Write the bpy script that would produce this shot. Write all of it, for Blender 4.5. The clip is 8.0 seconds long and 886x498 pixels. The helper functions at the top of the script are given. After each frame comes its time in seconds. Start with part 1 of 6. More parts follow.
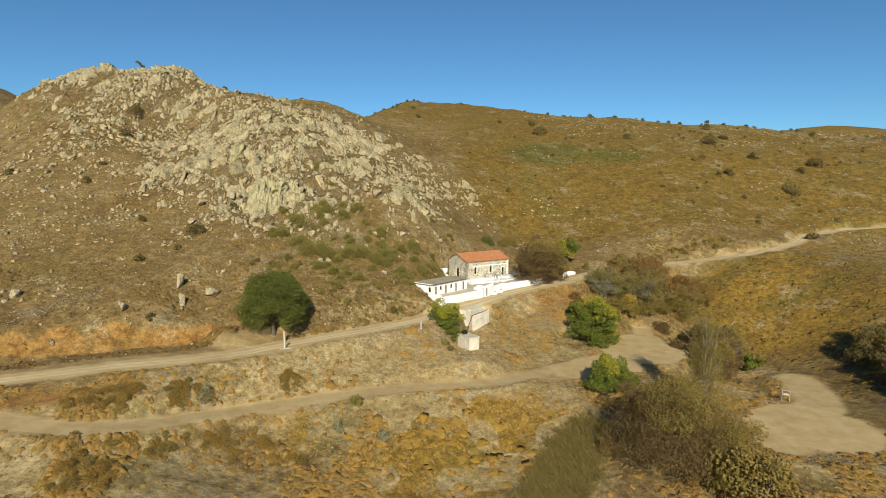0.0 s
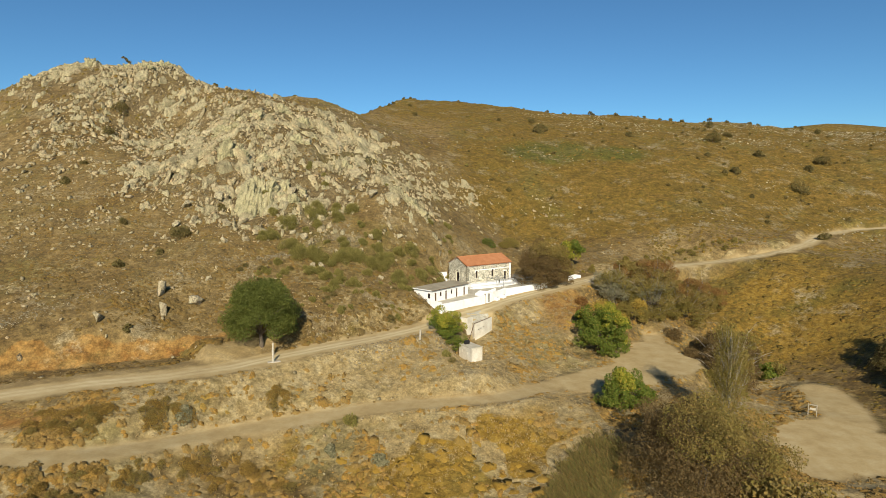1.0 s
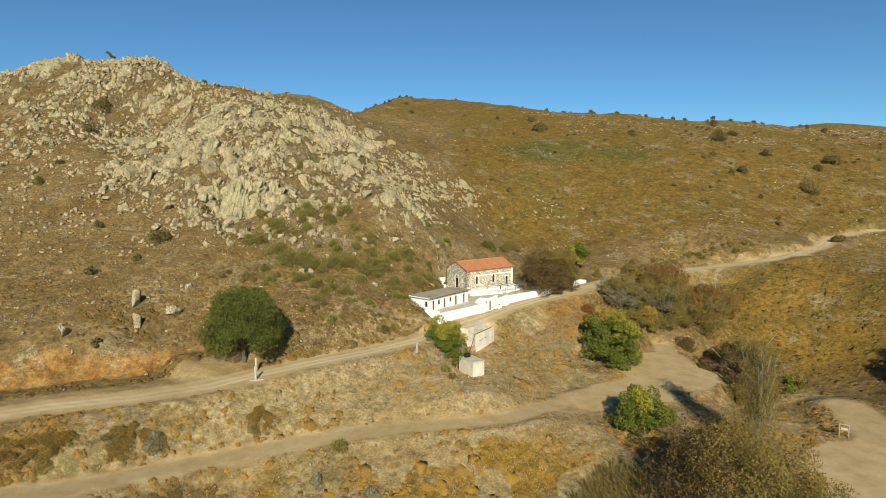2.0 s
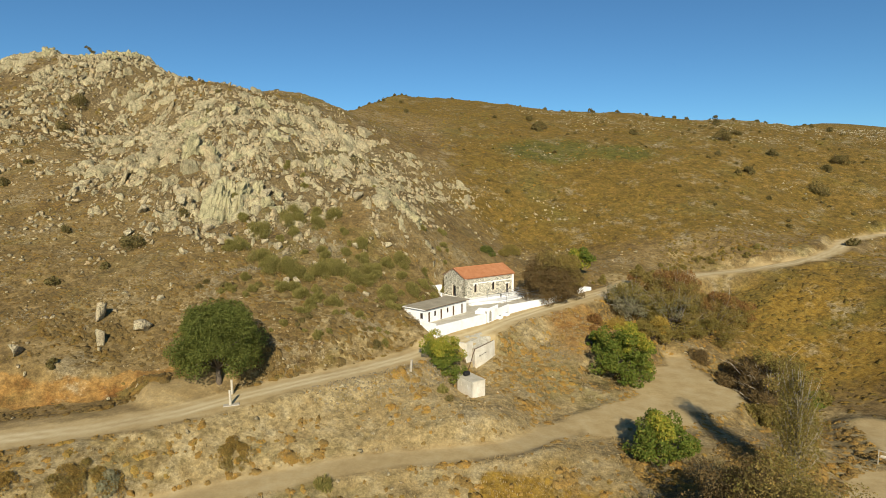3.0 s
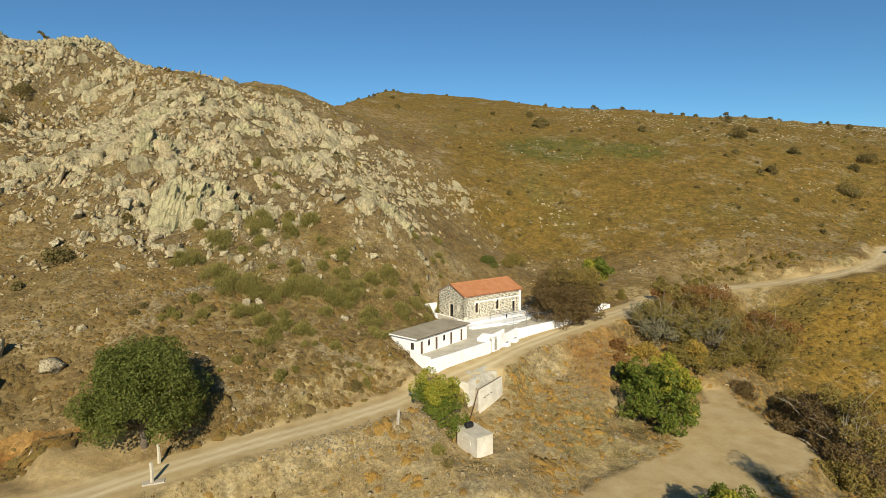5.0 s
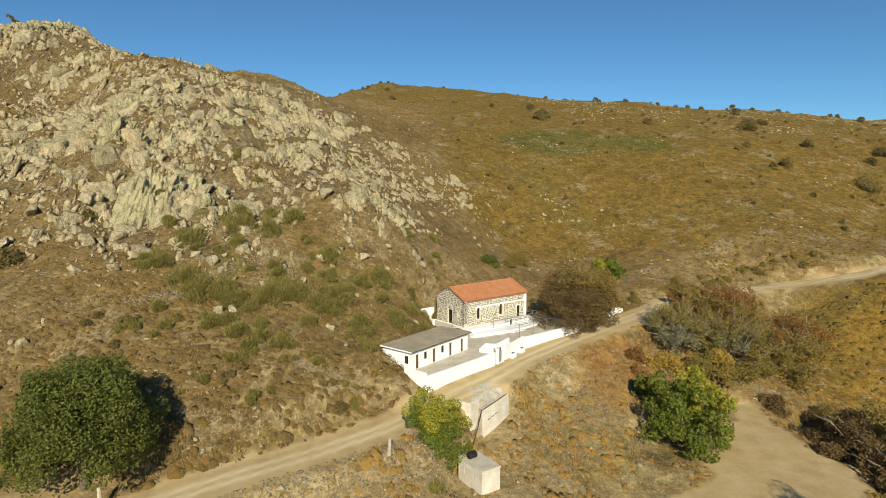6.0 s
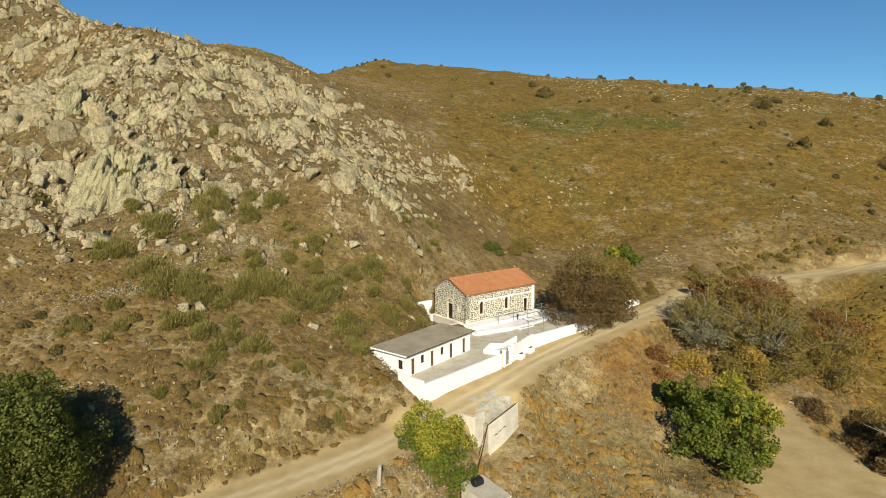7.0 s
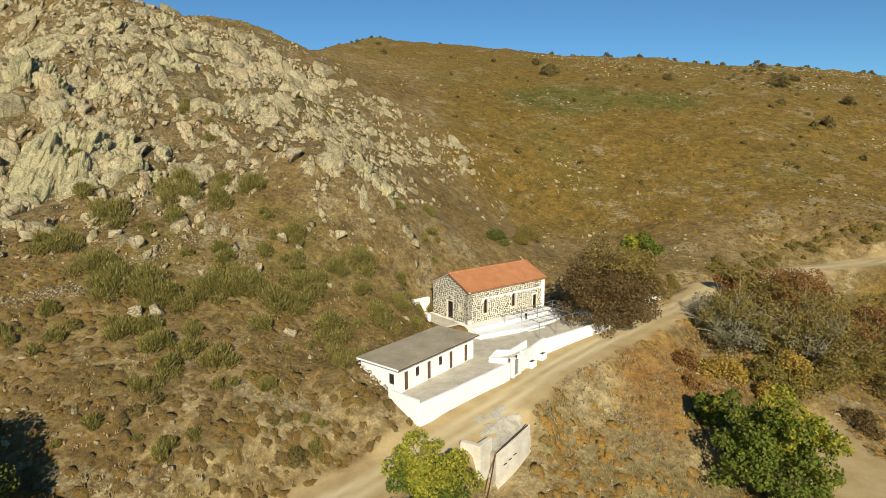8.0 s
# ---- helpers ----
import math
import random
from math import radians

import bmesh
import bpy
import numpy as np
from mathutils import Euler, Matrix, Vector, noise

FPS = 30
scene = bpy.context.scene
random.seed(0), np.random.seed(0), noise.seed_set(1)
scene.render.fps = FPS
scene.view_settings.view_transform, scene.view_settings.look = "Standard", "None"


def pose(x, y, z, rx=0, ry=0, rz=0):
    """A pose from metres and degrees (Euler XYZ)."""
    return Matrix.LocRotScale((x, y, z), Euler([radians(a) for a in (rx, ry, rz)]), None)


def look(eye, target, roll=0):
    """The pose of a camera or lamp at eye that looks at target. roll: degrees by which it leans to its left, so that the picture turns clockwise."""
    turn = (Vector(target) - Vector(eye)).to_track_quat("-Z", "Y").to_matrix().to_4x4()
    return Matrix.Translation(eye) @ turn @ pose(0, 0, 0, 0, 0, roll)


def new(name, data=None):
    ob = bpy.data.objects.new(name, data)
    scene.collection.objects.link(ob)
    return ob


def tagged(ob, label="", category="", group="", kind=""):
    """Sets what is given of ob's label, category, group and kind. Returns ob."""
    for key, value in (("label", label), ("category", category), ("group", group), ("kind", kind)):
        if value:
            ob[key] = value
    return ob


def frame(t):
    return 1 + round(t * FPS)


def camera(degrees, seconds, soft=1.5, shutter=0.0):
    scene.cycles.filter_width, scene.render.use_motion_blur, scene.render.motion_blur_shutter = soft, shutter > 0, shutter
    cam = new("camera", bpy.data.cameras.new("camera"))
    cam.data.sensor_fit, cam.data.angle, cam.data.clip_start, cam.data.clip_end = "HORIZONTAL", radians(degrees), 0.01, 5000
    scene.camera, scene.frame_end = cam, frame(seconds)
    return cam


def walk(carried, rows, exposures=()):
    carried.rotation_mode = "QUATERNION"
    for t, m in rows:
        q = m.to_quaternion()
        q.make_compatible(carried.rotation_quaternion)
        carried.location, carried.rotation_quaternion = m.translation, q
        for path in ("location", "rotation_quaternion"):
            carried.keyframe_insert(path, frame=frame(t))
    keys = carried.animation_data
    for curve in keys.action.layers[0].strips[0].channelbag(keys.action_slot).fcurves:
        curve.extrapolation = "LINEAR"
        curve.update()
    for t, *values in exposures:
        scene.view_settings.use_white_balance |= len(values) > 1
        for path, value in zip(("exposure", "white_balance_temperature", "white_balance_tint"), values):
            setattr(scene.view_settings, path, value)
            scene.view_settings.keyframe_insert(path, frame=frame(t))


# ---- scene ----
cam = camera(76.6, 8.0, 0.8)
METRES, EYE, TILT, LEAN, TURN = 75.0, 24.0, -6.0, 0.0, 0.0
ROWS = [
    (0.0, 0.0, 0.0, 0.0, -0.0, 0.0, 0.0),
    (0.5, -0.0056, 0.0482, 0.0067, -0.18, -0.04, 0.1),
    (1.0, -0.0093, 0.0984, 0.013, -0.34, -0.08, 0.18),
    (1.5, -0.0112, 0.1509, 0.0192, -0.46, -0.09, 0.22),
    (3.0, -0.0134, 0.3235, 0.0429, -1.11, -0.06, 0.32),
    (3.5, -0.0129, 0.3857, 0.0511, -1.25, -0.02, 0.34),
    (4.0, -0.0122, 0.4502, 0.059, -1.39, 0.03, 0.35),
    (4.5, -0.0116, 0.5155, 0.0654, -1.53, 0.09, 0.37),
    (6.0, -0.0102, 0.7179, 0.078, -2.08, -0.3, 0.46),
    (6.5, -0.0091, 0.7862, 0.0811, -2.19, -1.13, 0.5),
    (7.0, -0.0072, 0.855, 0.0836, -2.28, -1.95, 0.56),
    (7.5, -0.0045, 0.9243, 0.087, -2.34, -2.75, 0.58),
    (8.0, -0.001, 0.9944, 0.0906, -2.37, -3.56, 0.62),
]
walk(cam, [(t, pose(0, 0, EYE, TILT, LEAN, TURN) @ pose(METRES * x, METRES * y, METRES * z, 90 + pitch, roll, yaw)) for t, x, y, z, yaw, pitch, roll in ROWS])

# ---- light and sky ----
SUN_TO = Vector((-0.02, 1.0, -0.56)).normalized()
world = bpy.data.worlds.new("sky")
scene.world = world
world.use_nodes = True
sky = world.node_tree.nodes.new("ShaderNodeTexSky")
sky.sky_type, sky.sun_disc = "NISHITA", False
sky.sun_elevation, sky.sun_rotation = math.asin(-SUN_TO.z), radians(178.9)
sky.altitude, sky.air_density, sky.dust_density, sky.ozone_density = 2200, 1.0, 0.0, 3.0
back = world.node_tree.nodes["Background"]
back.inputs["Strength"].default_value = 0.07
clear = world.node_tree.nodes.new("ShaderNodeVectorMath")
clear.operation = "MULTIPLY"
clear.inputs[1].default_value = (0.60, 0.95, 1.06)
world.node_tree.links.new(sky.outputs[0], clear.inputs[0])
world.node_tree.links.new(clear.outputs[0], back.inputs["Color"])
sun_data = bpy.data.lights.new("sun", "SUN")
sun_data.energy, sun_data.angle, sun_data.color = 4.8, radians(0.55), (1.0, 0.915, 0.745)
sun = new("sun", sun_data)
sun.matrix_world = look((0, -60, 90), Vector((0, -60, 90)) + SUN_TO)
scene.view_settings.exposure = 0.42


# ---- materials ----
def node(tree, kind, **values):
    n = tree.nodes.new("ShaderNode" + kind)
    for key, value in values.items():
        n.inputs[key].default_value = value
    return n


def ramp(tree, fac, stops, constant=False):
    r = tree.nodes.new("ShaderNodeValToRGB")
    if constant:
        r.color_ramp.interpolation = "CONSTANT"
    e = r.color_ramp.elements
    while len(e) < len(stops):
        e.new(0.5)
    for i, (p, c) in enumerate(stops):
        e[i].position, e[i].color = p, (*c, 1)
    tree.links.new(fac, r.inputs[0])
    return r.outputs[0]


def grey(tree, fac, lo, hi):
    return ramp(tree, fac, [(lo, (0, 0, 0)), (hi, (1, 1, 1))])


def mixed(tree, fac, a, b, how="MIX"):
    m = tree.nodes.new("ShaderNodeMix")
    m.data_type, m.blend_type = "RGBA", how
    for socket, value in ((m.inputs[0], fac), (m.inputs[6], a), (m.inputs[7], b)):
        if isinstance(value, bpy.types.NodeSocket):
            tree.links.new(value, socket)
        elif isinstance(value, (int, float)):
            socket.default_value = value
        else:
            socket.default_value = (*value, 1)
    return m.outputs[2]


def noise_of(tree, scale, detail=4, rough=0.6, space=None, kind="NoiseTexture"):
    n = node(tree, "Tex" + kind.replace("Texture", ""), Scale=scale)
    if kind == "NoiseTexture":
        n.inputs["Detail"].default_value, n.inputs["Roughness"].default_value = detail, rough
    if space is None:
        space = tree.nodes.new("ShaderNodeNewGeometry").outputs["Position"]
    tree.links.new(space, n.inputs["Vector"])
    return n.outputs[0]


def material(name, rough=0.9, metal=0.0):
    m = bpy.data.materials.new(name)
    m.use_nodes = True
    t = m.node_tree
    b = t.nodes["Principled BSDF"]
    b.inputs["Roughness"].default_value, b.inputs["Metallic"].default_value = rough, metal
    b.inputs["Specular IOR Level"].default_value = 0.25
    return m, t, b


def bumped(t, b, height, strength, distance):
    n = node(t, "Bump", Strength=strength, Distance=distance)
    t.links.new(height, n.inputs["Height"])
    t.links.new(n.outputs[0], b.inputs["Normal"])


def speckled(name, stops, scale, fine=0.0, rough=0.9, metal=0.0, bump=0.02, spread=0.35):
    """A surface whose colour drifts through the stops, with fine grain and relief."""
    m, t, b = material(name, rough, metal)
    c = ramp(t, noise_of(t, scale, 6, 0.65), stops)
    g = grey(t, noise_of(t, fine or scale * 9, 4, 0.7), 0.3, 0.7)
    c = mixed(t, spread, c, mixed(t, 1.0, c, g, "MULTIPLY"))
    t.links.new(c, b.inputs["Base Color"])
    if bump:
        bumped(t, b, noise_of(t, fine or scale * 9, 5, 0.7), 0.6, bump)
    return m


def by_island(name, stops, patch=None, grain=9.0, rough=0.95, bump=0.06):
    """Each separate piece takes a colour of its own; patches of the land lean to other colours."""
    m, t, b = material(name, rough)
    geo = t.nodes.new("ShaderNodeNewGeometry")
    c = ramp(t, geo.outputs["Random Per Island"], stops)
    if patch:
        c = mixed(t, grey(t, noise_of(t, 0.055, 3, 0.5), 0.42, 0.62), c, mixed(t, 0.65, c, patch))
    g = grey(t, noise_of(t, grain, 3, 0.7), 0.25, 0.75)
    c = mixed(t, 0.45, c, mixed(t, 1.0, c, g, "MULTIPLY"))
    t.links.new(c, b.inputs["Base Color"])
    if bump:
        bumped(t, b, noise_of(t, grain, 3, 0.7), 0.8, bump)
    return m


def attribute(t, name):
    a = t.nodes.new("ShaderNodeAttribute")
    a.attribute_name = name
    return a.outputs["Fac"]


def ground_material():
    m, t, b = material("dry_hillside_soil", 0.95)
    broad, mid, fine = noise_of(t, 0.03, 4), noise_of(t, 0.35, 5, 0.65), noise_of(t, 3.2, 5, 0.7)
    soil = ramp(t, mid, [(0.30, (0.112, 0.068, 0.019)), (0.44, (0.176, 0.106, 0.030)), (0.56, (0.247, 0.154, 0.045)), (0.70, (0.352, 0.230, 0.079))])
    straw = ramp(t, mid, [(0.3, (0.35, 0.248, 0.10)), (0.5, (0.47, 0.348, 0.155)), (0.7, (0.585, 0.465, 0.245))])
    olive = ramp(t, mid, [(0.3, (0.133, 0.089, 0.015)), (0.5, (0.222, 0.141, 0.024)), (0.7, (0.323, 0.193, 0.040))])
    green = ramp(t, mid, [(0.3, (0.094, 0.088, 0.0154)), (0.55, (0.148, 0.135, 0.022)), (0.75, (0.205, 0.17, 0.037))])
    orange = ramp(t, mid, [(0.3, (0.270, 0.118, 0.026)), (0.5, (0.390, 0.213, 0.057)), (0.72, (0.466, 0.289, 0.097))])
    track = ramp(t, mid, [(0.3, (0.357, 0.253, 0.111)), (0.5, (0.432, 0.319, 0.148)), (0.7, (0.481, 0.373, 0.195))])
    c = mixed(t, grey(t, broad, 0.35, 0.65), soil, mixed(t, 0.5, soil, straw))
    gravel = ramp(t, noise_of(t, 1.7, 5, 0.75), [(0.36, (0.10, 0.068, 0.028)), (0.5, (0.19, 0.135, 0.06)), (0.64, (0.36, 0.28, 0.15))])
    c = mixed(t, attribute(t, "stony"), c, gravel)
    for name, layer in (("straw", straw), ("olive", olive), ("green", green), ("orange", orange), ("ochre", ramp(t, noise_of(t, 0.9, 6, 0.75), [(0.3, (0.20, 0.115, 0.017)), (0.5, (0.33, 0.195, 0.027)), (0.68, (0.42, 0.275, 0.06))]))):
        a = t.nodes.new("ShaderNodeMath")
        a.operation = "MULTIPLY_ADD"
        t.links.new(attribute(t, name), a.inputs[0])
        a.inputs[1].default_value = 1.6
        s = t.nodes.new("ShaderNodeMath")
        s.operation = "SUBTRACT"
        t.links.new(mid, s.inputs[0])
        s.inputs[1].default_value = 0.95
        t.links.new(s.outputs[0], a.inputs[2])
        c = mixed(t, grey(t, a.outputs[0], 0.05, 0.45), c, layer)
    pos = t.nodes.new("ShaderNodeNewGeometry").outputs["Position"]
    contour = t.nodes.new("ShaderNodeMapping")
    contour.inputs["Scale"].default_value = (0.8, 1.0, 1.3)
    t.links.new(pos, contour.inputs["Vector"])
    ledges = noise_of(t, 0.55, 6, 0.8, contour.outputs[0])
    c = mixed(t, grey(t, noise_of(t, 0.045, 7, 0.7), 0.52, 0.64), c, mixed(t, 0.5, c, ramp(t, mid, [(0.3, (0.15, 0.135, 0.03)), (0.7, (0.27, 0.225, 0.06))])))
    c = mixed(t, grey(t, noise_of(t, 0.10, 9, 0.78), 0.54, 0.62), c, mixed(t, 0.75, c, ramp(t, fine, [(0.3, (0.27, 0.205, 0.10)), (0.7, (0.47, 0.385, 0.225))])))
    c = mixed(t, grey(t, noise_of(t, 0.16, 8, 0.75, contour.outputs[0]), 0.56, 0.68), c, mixed(t, 0.7, c, ramp(t, mid, [(0.3, (0.12, 0.085, 0.022)), (0.7, (0.21, 0.15, 0.04))])))
    c = mixed(t, 0.55, c, mixed(t, 1.0, c, ramp(t, ledges, [(0.36, (0.30, 0.29, 0.26)), (0.5, (0.9, 0.9, 0.88)), (0.62, (1.18, 1.15, 1.1))]), "MULTIPLY"))
    clod = noise_of(t, 1.1, 4, 0.75)
    c = mixed(t, 0.5, c, mixed(t, 1.0, c, grey(t, clod, 0.33, 0.62), "MULTIPLY"))
    c = mixed(t, 0.45, c, mixed(t, 1.0, c, grey(t, fine, 0.3, 0.66), "MULTIPLY"))
    c = mixed(t, attribute(t, "track"), c, mixed(t, 0.12, track, mixed(t, 1.0, track, grey(t, fine, 0.3, 0.7), "MULTIPLY")))
    c = mixed(t, attribute(t, "rut"), c, (0.58, 0.48, 0.285))
    t.links.new(c, b.inputs["Base Color"])
    rough = t.nodes.new("ShaderNodeMath")
    t.links.new(fine, rough.inputs[0])
    t.links.new(clod, rough.inputs[1])
    flat = t.nodes.new("ShaderNodeMath")
    flat.operation = "MULTIPLY_ADD"
    t.links.new(attribute(t, "track"), flat.inputs[0])
    flat.inputs[1].default_value, flat.inputs[2].default_value = -0.85, 1.0
    eased = t.nodes.new("ShaderNodeMath")
    eased.operation = "MULTIPLY"
    t.links.new(rough.outputs[0], eased.inputs[0])
    t.links.new(flat.outputs[0], eased.inputs[1])
    bumped(t, b, eased.outputs[0], 0.8, 0.16)
    return m


def stone_wall_material():
    m, t, b = material("rubble_mortar", 0.95)
    c = ramp(t, noise_of(t, 1.3, 5), [(0.3, (0.56, 0.50, 0.36)), (0.7, (0.72, 0.67, 0.53))])
    t.links.new(c, b.inputs["Base Color"])
    bumped(t, b, noise_of(t, 14, 4), 0.6, 0.03)
    return m


MAT_GROUND = ground_material()
def rock(name, stops, scale, cracks, pieces=0.75, plates=False):
    """Weathered rock: mottled with lichen, grainy, split by dark cracks that run mostly upright."""
    m, t, b = material(name, 0.95)
    c = ramp(t, noise_of(t, scale, 6, 0.7), stops)
    geo = t.nodes.new("ShaderNodeNewGeometry")
    c = mixed(t, pieces, c, mixed(t, 1.0, c, ramp(t, geo.outputs["Random Per Island"], [(0, (0.55, 0.55, 0.5)), (0.4, (0.85, 0.85, 0.8)), (0.75, (1.0, 1.0, 0.97)), (1, (1.0, 0.84, 0.70))]), "MULTIPLY"))
    if plates:
        c = mixed(t, 0.8, c, mixed(t, 1.0, c, ramp(t, attribute(t, "tone"), [(0.1, (0.66, 0.65, 0.58)), (0.5, (0.9, 0.9, 0.86)), (0.75, (1.0, 1.0, 0.97)), (0.95, (1.0, 0.92, 0.82))]), "MULTIPLY"))
    g = noise_of(t, 4.5, 5, 0.75)
    c = mixed(t, 0.6, c, mixed(t, 1.0, c, grey(t, g, 0.3, 0.62), "MULTIPLY"))
    pos = t.nodes.new("ShaderNodeNewGeometry").outputs["Position"]
    squash = t.nodes.new("ShaderNodeMapping")
    squash.inputs["Scale"].default_value, squash.inputs["Rotation"].default_value = (1.0, 1.0, 0.35), (0.3, 0.25, 0)
    t.links.new(pos, squash.inputs["Vector"])
    bend = t.nodes.new("ShaderNodeTexNoise")
    bend.inputs["Scale"].default_value = 1.3
    t.links.new(pos, bend.inputs["Vector"])
    push = t.nodes.new("ShaderNodeVectorMath")
    push.operation = "MULTIPLY_ADD"
    push.inputs[1].default_value = (1.6, 1.6, 1.6)
    t.links.new(bend.outputs["Color"], push.inputs[0])
    t.links.new(squash.outputs[0], push.inputs[2])
    v = node(t, "TexVoronoi", Scale=cracks)
    v.feature = "DISTANCE_TO_EDGE"
    t.links.new(push.outputs[0], v.inputs["Vector"])
    line = grey(t, v.outputs["Distance"], 0.0, 0.07)
    c = mixed(t, 0.42, c, mixed(t, 1.0, c, line, "MULTIPLY"))
    t.links.new(c, b.inputs["Base Color"])
    both = t.nodes.new("ShaderNodeMath")
    both.operation = "MULTIPLY"
    t.links.new(line, both.inputs[0])
    t.links.new(g, both.inputs[1])
    bumped(t, b, both.outputs[0], 0.9, 0.25)
    return m


MAT_ROCK = rock("lichened_rock", [(0.30, (0.358, 0.278, 0.149)), (0.45, (0.608, 0.486, 0.287)), (0.58, (0.543, 0.454, 0.261)), (0.72, (0.760, 0.608, 0.389))], 0.55, 0.7)
MAT_BOULDER = rock("pale_boulder_rock", [(0.30, (0.374, 0.293, 0.165)), (0.45, (0.603, 0.495, 0.307)), (0.58, (0.54, 0.465, 0.282)), (0.72, (0.727, 0.606, 0.408))], 0.55, 0.7, 0.2)
MAT_CLIFF = rock("grey_green_cliff_rock", [(0.30, (0.305, 0.266, 0.138)), (0.45, (0.488, 0.438, 0.237)), (0.60, (0.549, 0.474, 0.264)), (0.74, (0.695, 0.570, 0.341))], 0.4, 0.5, 0.12)
MAT_BEDROCK = rock("split_bedrock", [(0.30, (0.324, 0.267, 0.146)), (0.45, (0.589, 0.488, 0.291)), (0.58, (0.517, 0.457, 0.268)), (0.72, (0.757, 0.627, 0.405))], 0.6, 0.9, 0.0, True)
MAT_RUBBLE = by_island("grey_rubble", [(0.0, (0.24, 0.207, 0.128)), (0.5, (0.375, 0.326, 0.209)), (0.85, (0.495, 0.429, 0.277)), (1.0, (0.66, 0.562, 0.378))], None, 8.0, 0.95, 0.03)
MAT_WALL_RUBBLE = by_island("wall_rubble", [(0.0, (0.16, 0.128, 0.075)), (0.5, (0.27, 0.225, 0.14)), (0.85, (0.38, 0.32, 0.205)), (1.0, (0.52, 0.44, 0.29))], None, 8.0, 0.95, 0.03)
MAT_GRAVEL = speckled("pale_grey_gravel", [(0.3, (0.413, 0.362, 0.263)), (0.5, (0.550, 0.500, 0.375)), (0.7, (0.675, 0.625, 0.500))], 1.6, 9.0, 0.95, 0, 0.06, 0.45)
MAT_PALE = speckled("pale_stone", [(0.3, (0.36, 0.30, 0.21)), (0.7, (0.58, 0.52, 0.41))], 1.2, 9.0, 0.95, 0, 0.03)
MAT_WHITE = speckled("whitewash", [(0.30, (0.74, 0.71, 0.64)), (0.5, (0.83, 0.82, 0.78)), (0.7, (0.86, 0.85, 0.82))], 0.8, 7.0, 0.85, 0, 0.012, 0.12)
MAT_CONCRETE = speckled("weathered_concrete", [(0.3, (0.46, 0.41, 0.30)), (0.5, (0.57, 0.51, 0.385)), (0.7, (0.66, 0.605, 0.47))], 0.7, 8.0, 0.9, 0, 0.01, 0.3)
MAT_PALE_CONCRETE = speckled("pale_cement_render", [(0.3, (0.56, 0.49, 0.37)), (0.5, (0.68, 0.62, 0.49)), (0.7, (0.76, 0.71, 0.59))], 0.6, 7.0, 0.9, 0, 0.01, 0.25)
MAT_ROOFSLAB = speckled("grey_roof_screed", [(0.3, (0.30, 0.255, 0.17)), (0.5, (0.38, 0.325, 0.22)), (0.7, (0.46, 0.395, 0.275))], 0.5, 6.0, 0.92, 0, 0.01, 0.3)
MAT_TILE = speckled("terracotta_tile", [(0.3, (0.42, 0.165, 0.065)), (0.5, (0.49, 0.205, 0.085)), (0.7, (0.55, 0.25, 0.115))], 0.9, 6.0, 0.8, 0, 0.01, 0.3)
MAT_MORTAR = stone_wall_material()
MAT_STONE = by_island("dark_field_stone", [(0.0, (0.091, 0.086, 0.065)), (0.35, (0.182, 0.169, 0.127)), (0.7, (0.286, 0.267, 0.202)), (1.0, (0.429, 0.390, 0.286))], None, 9, 0.9, 0.02)
MAT_WOOD = speckled("brown_stained_wood", [(0.3, (0.10, 0.055, 0.03)), (0.7, (0.17, 0.10, 0.055))], 2.0, 12, 0.7, 0, 0.004)
MAT_DARK = speckled("dark_opening_glass", [(0.3, (0.012, 0.012, 0.013)), (0.7, (0.03, 0.03, 0.032))], 2.0, 8, 0.25, 0, 0)
MAT_STEEL = speckled("grey_painted_steel", [(0.3, (0.20, 0.20, 0.19)), (0.7, (0.34, 0.33, 0.31))], 3.0, 14, 0.55, 0.3, 0.002)
MAT_RUST = speckled("rusty_pipe", [(0.3, (0.07, 0.035, 0.02)), (0.7, (0.15, 0.07, 0.035))], 4.0, 14, 0.85, 0.2, 0.003)
MAT_BLACK = speckled("black_plastic", [(0.3, (0.012, 0.012, 0.012)), (0.7, (0.03, 0.028, 0.026))], 3.0, 14, 0.5, 0, 0.003)
MAT_BARK = speckled("grey_brown_bark", [(0.3, (0.10, 0.075, 0.05)), (0.7, (0.22, 0.175, 0.125))], 1.5, 9, 0.95, 0, 0.03)
MAT_PALE_BARK = speckled("pale_bare_bark", [(0.3, (0.30, 0.25, 0.18)), (0.7, (0.45, 0.40, 0.30))], 1.5, 9, 0.95, 0, 0.03)
def cushions(name, stops, size, grain=10.0):
    """Scrub whose hue drifts over the land in patches, each cushion a little lighter or darker than the next."""
    m, t, b = material(name, 0.97)
    geo = t.nodes.new("ShaderNodeNewGeometry")
    c = ramp(t, noise_of(t, size, 5, 0.7), stops)
    c = mixed(t, 0.55, c, mixed(t, 1.0, c, ramp(t, geo.outputs["Random Per Island"], [(0, (0.45, 0.47, 0.5)), (0.6, (0.9, 0.9, 0.9)), (1, (1.0, 0.95, 0.85))]), "MULTIPLY"))
    g = noise_of(t, grain, 3, 0.75)
    c = mixed(t, 0.6, c, mixed(t, 1.0, c, grey(t, g, 0.28, 0.66), "MULTIPLY"))
    t.links.new(c, b.inputs["Base Color"])
    bumped(t, b, g, 1.0, 0.16)
    return m


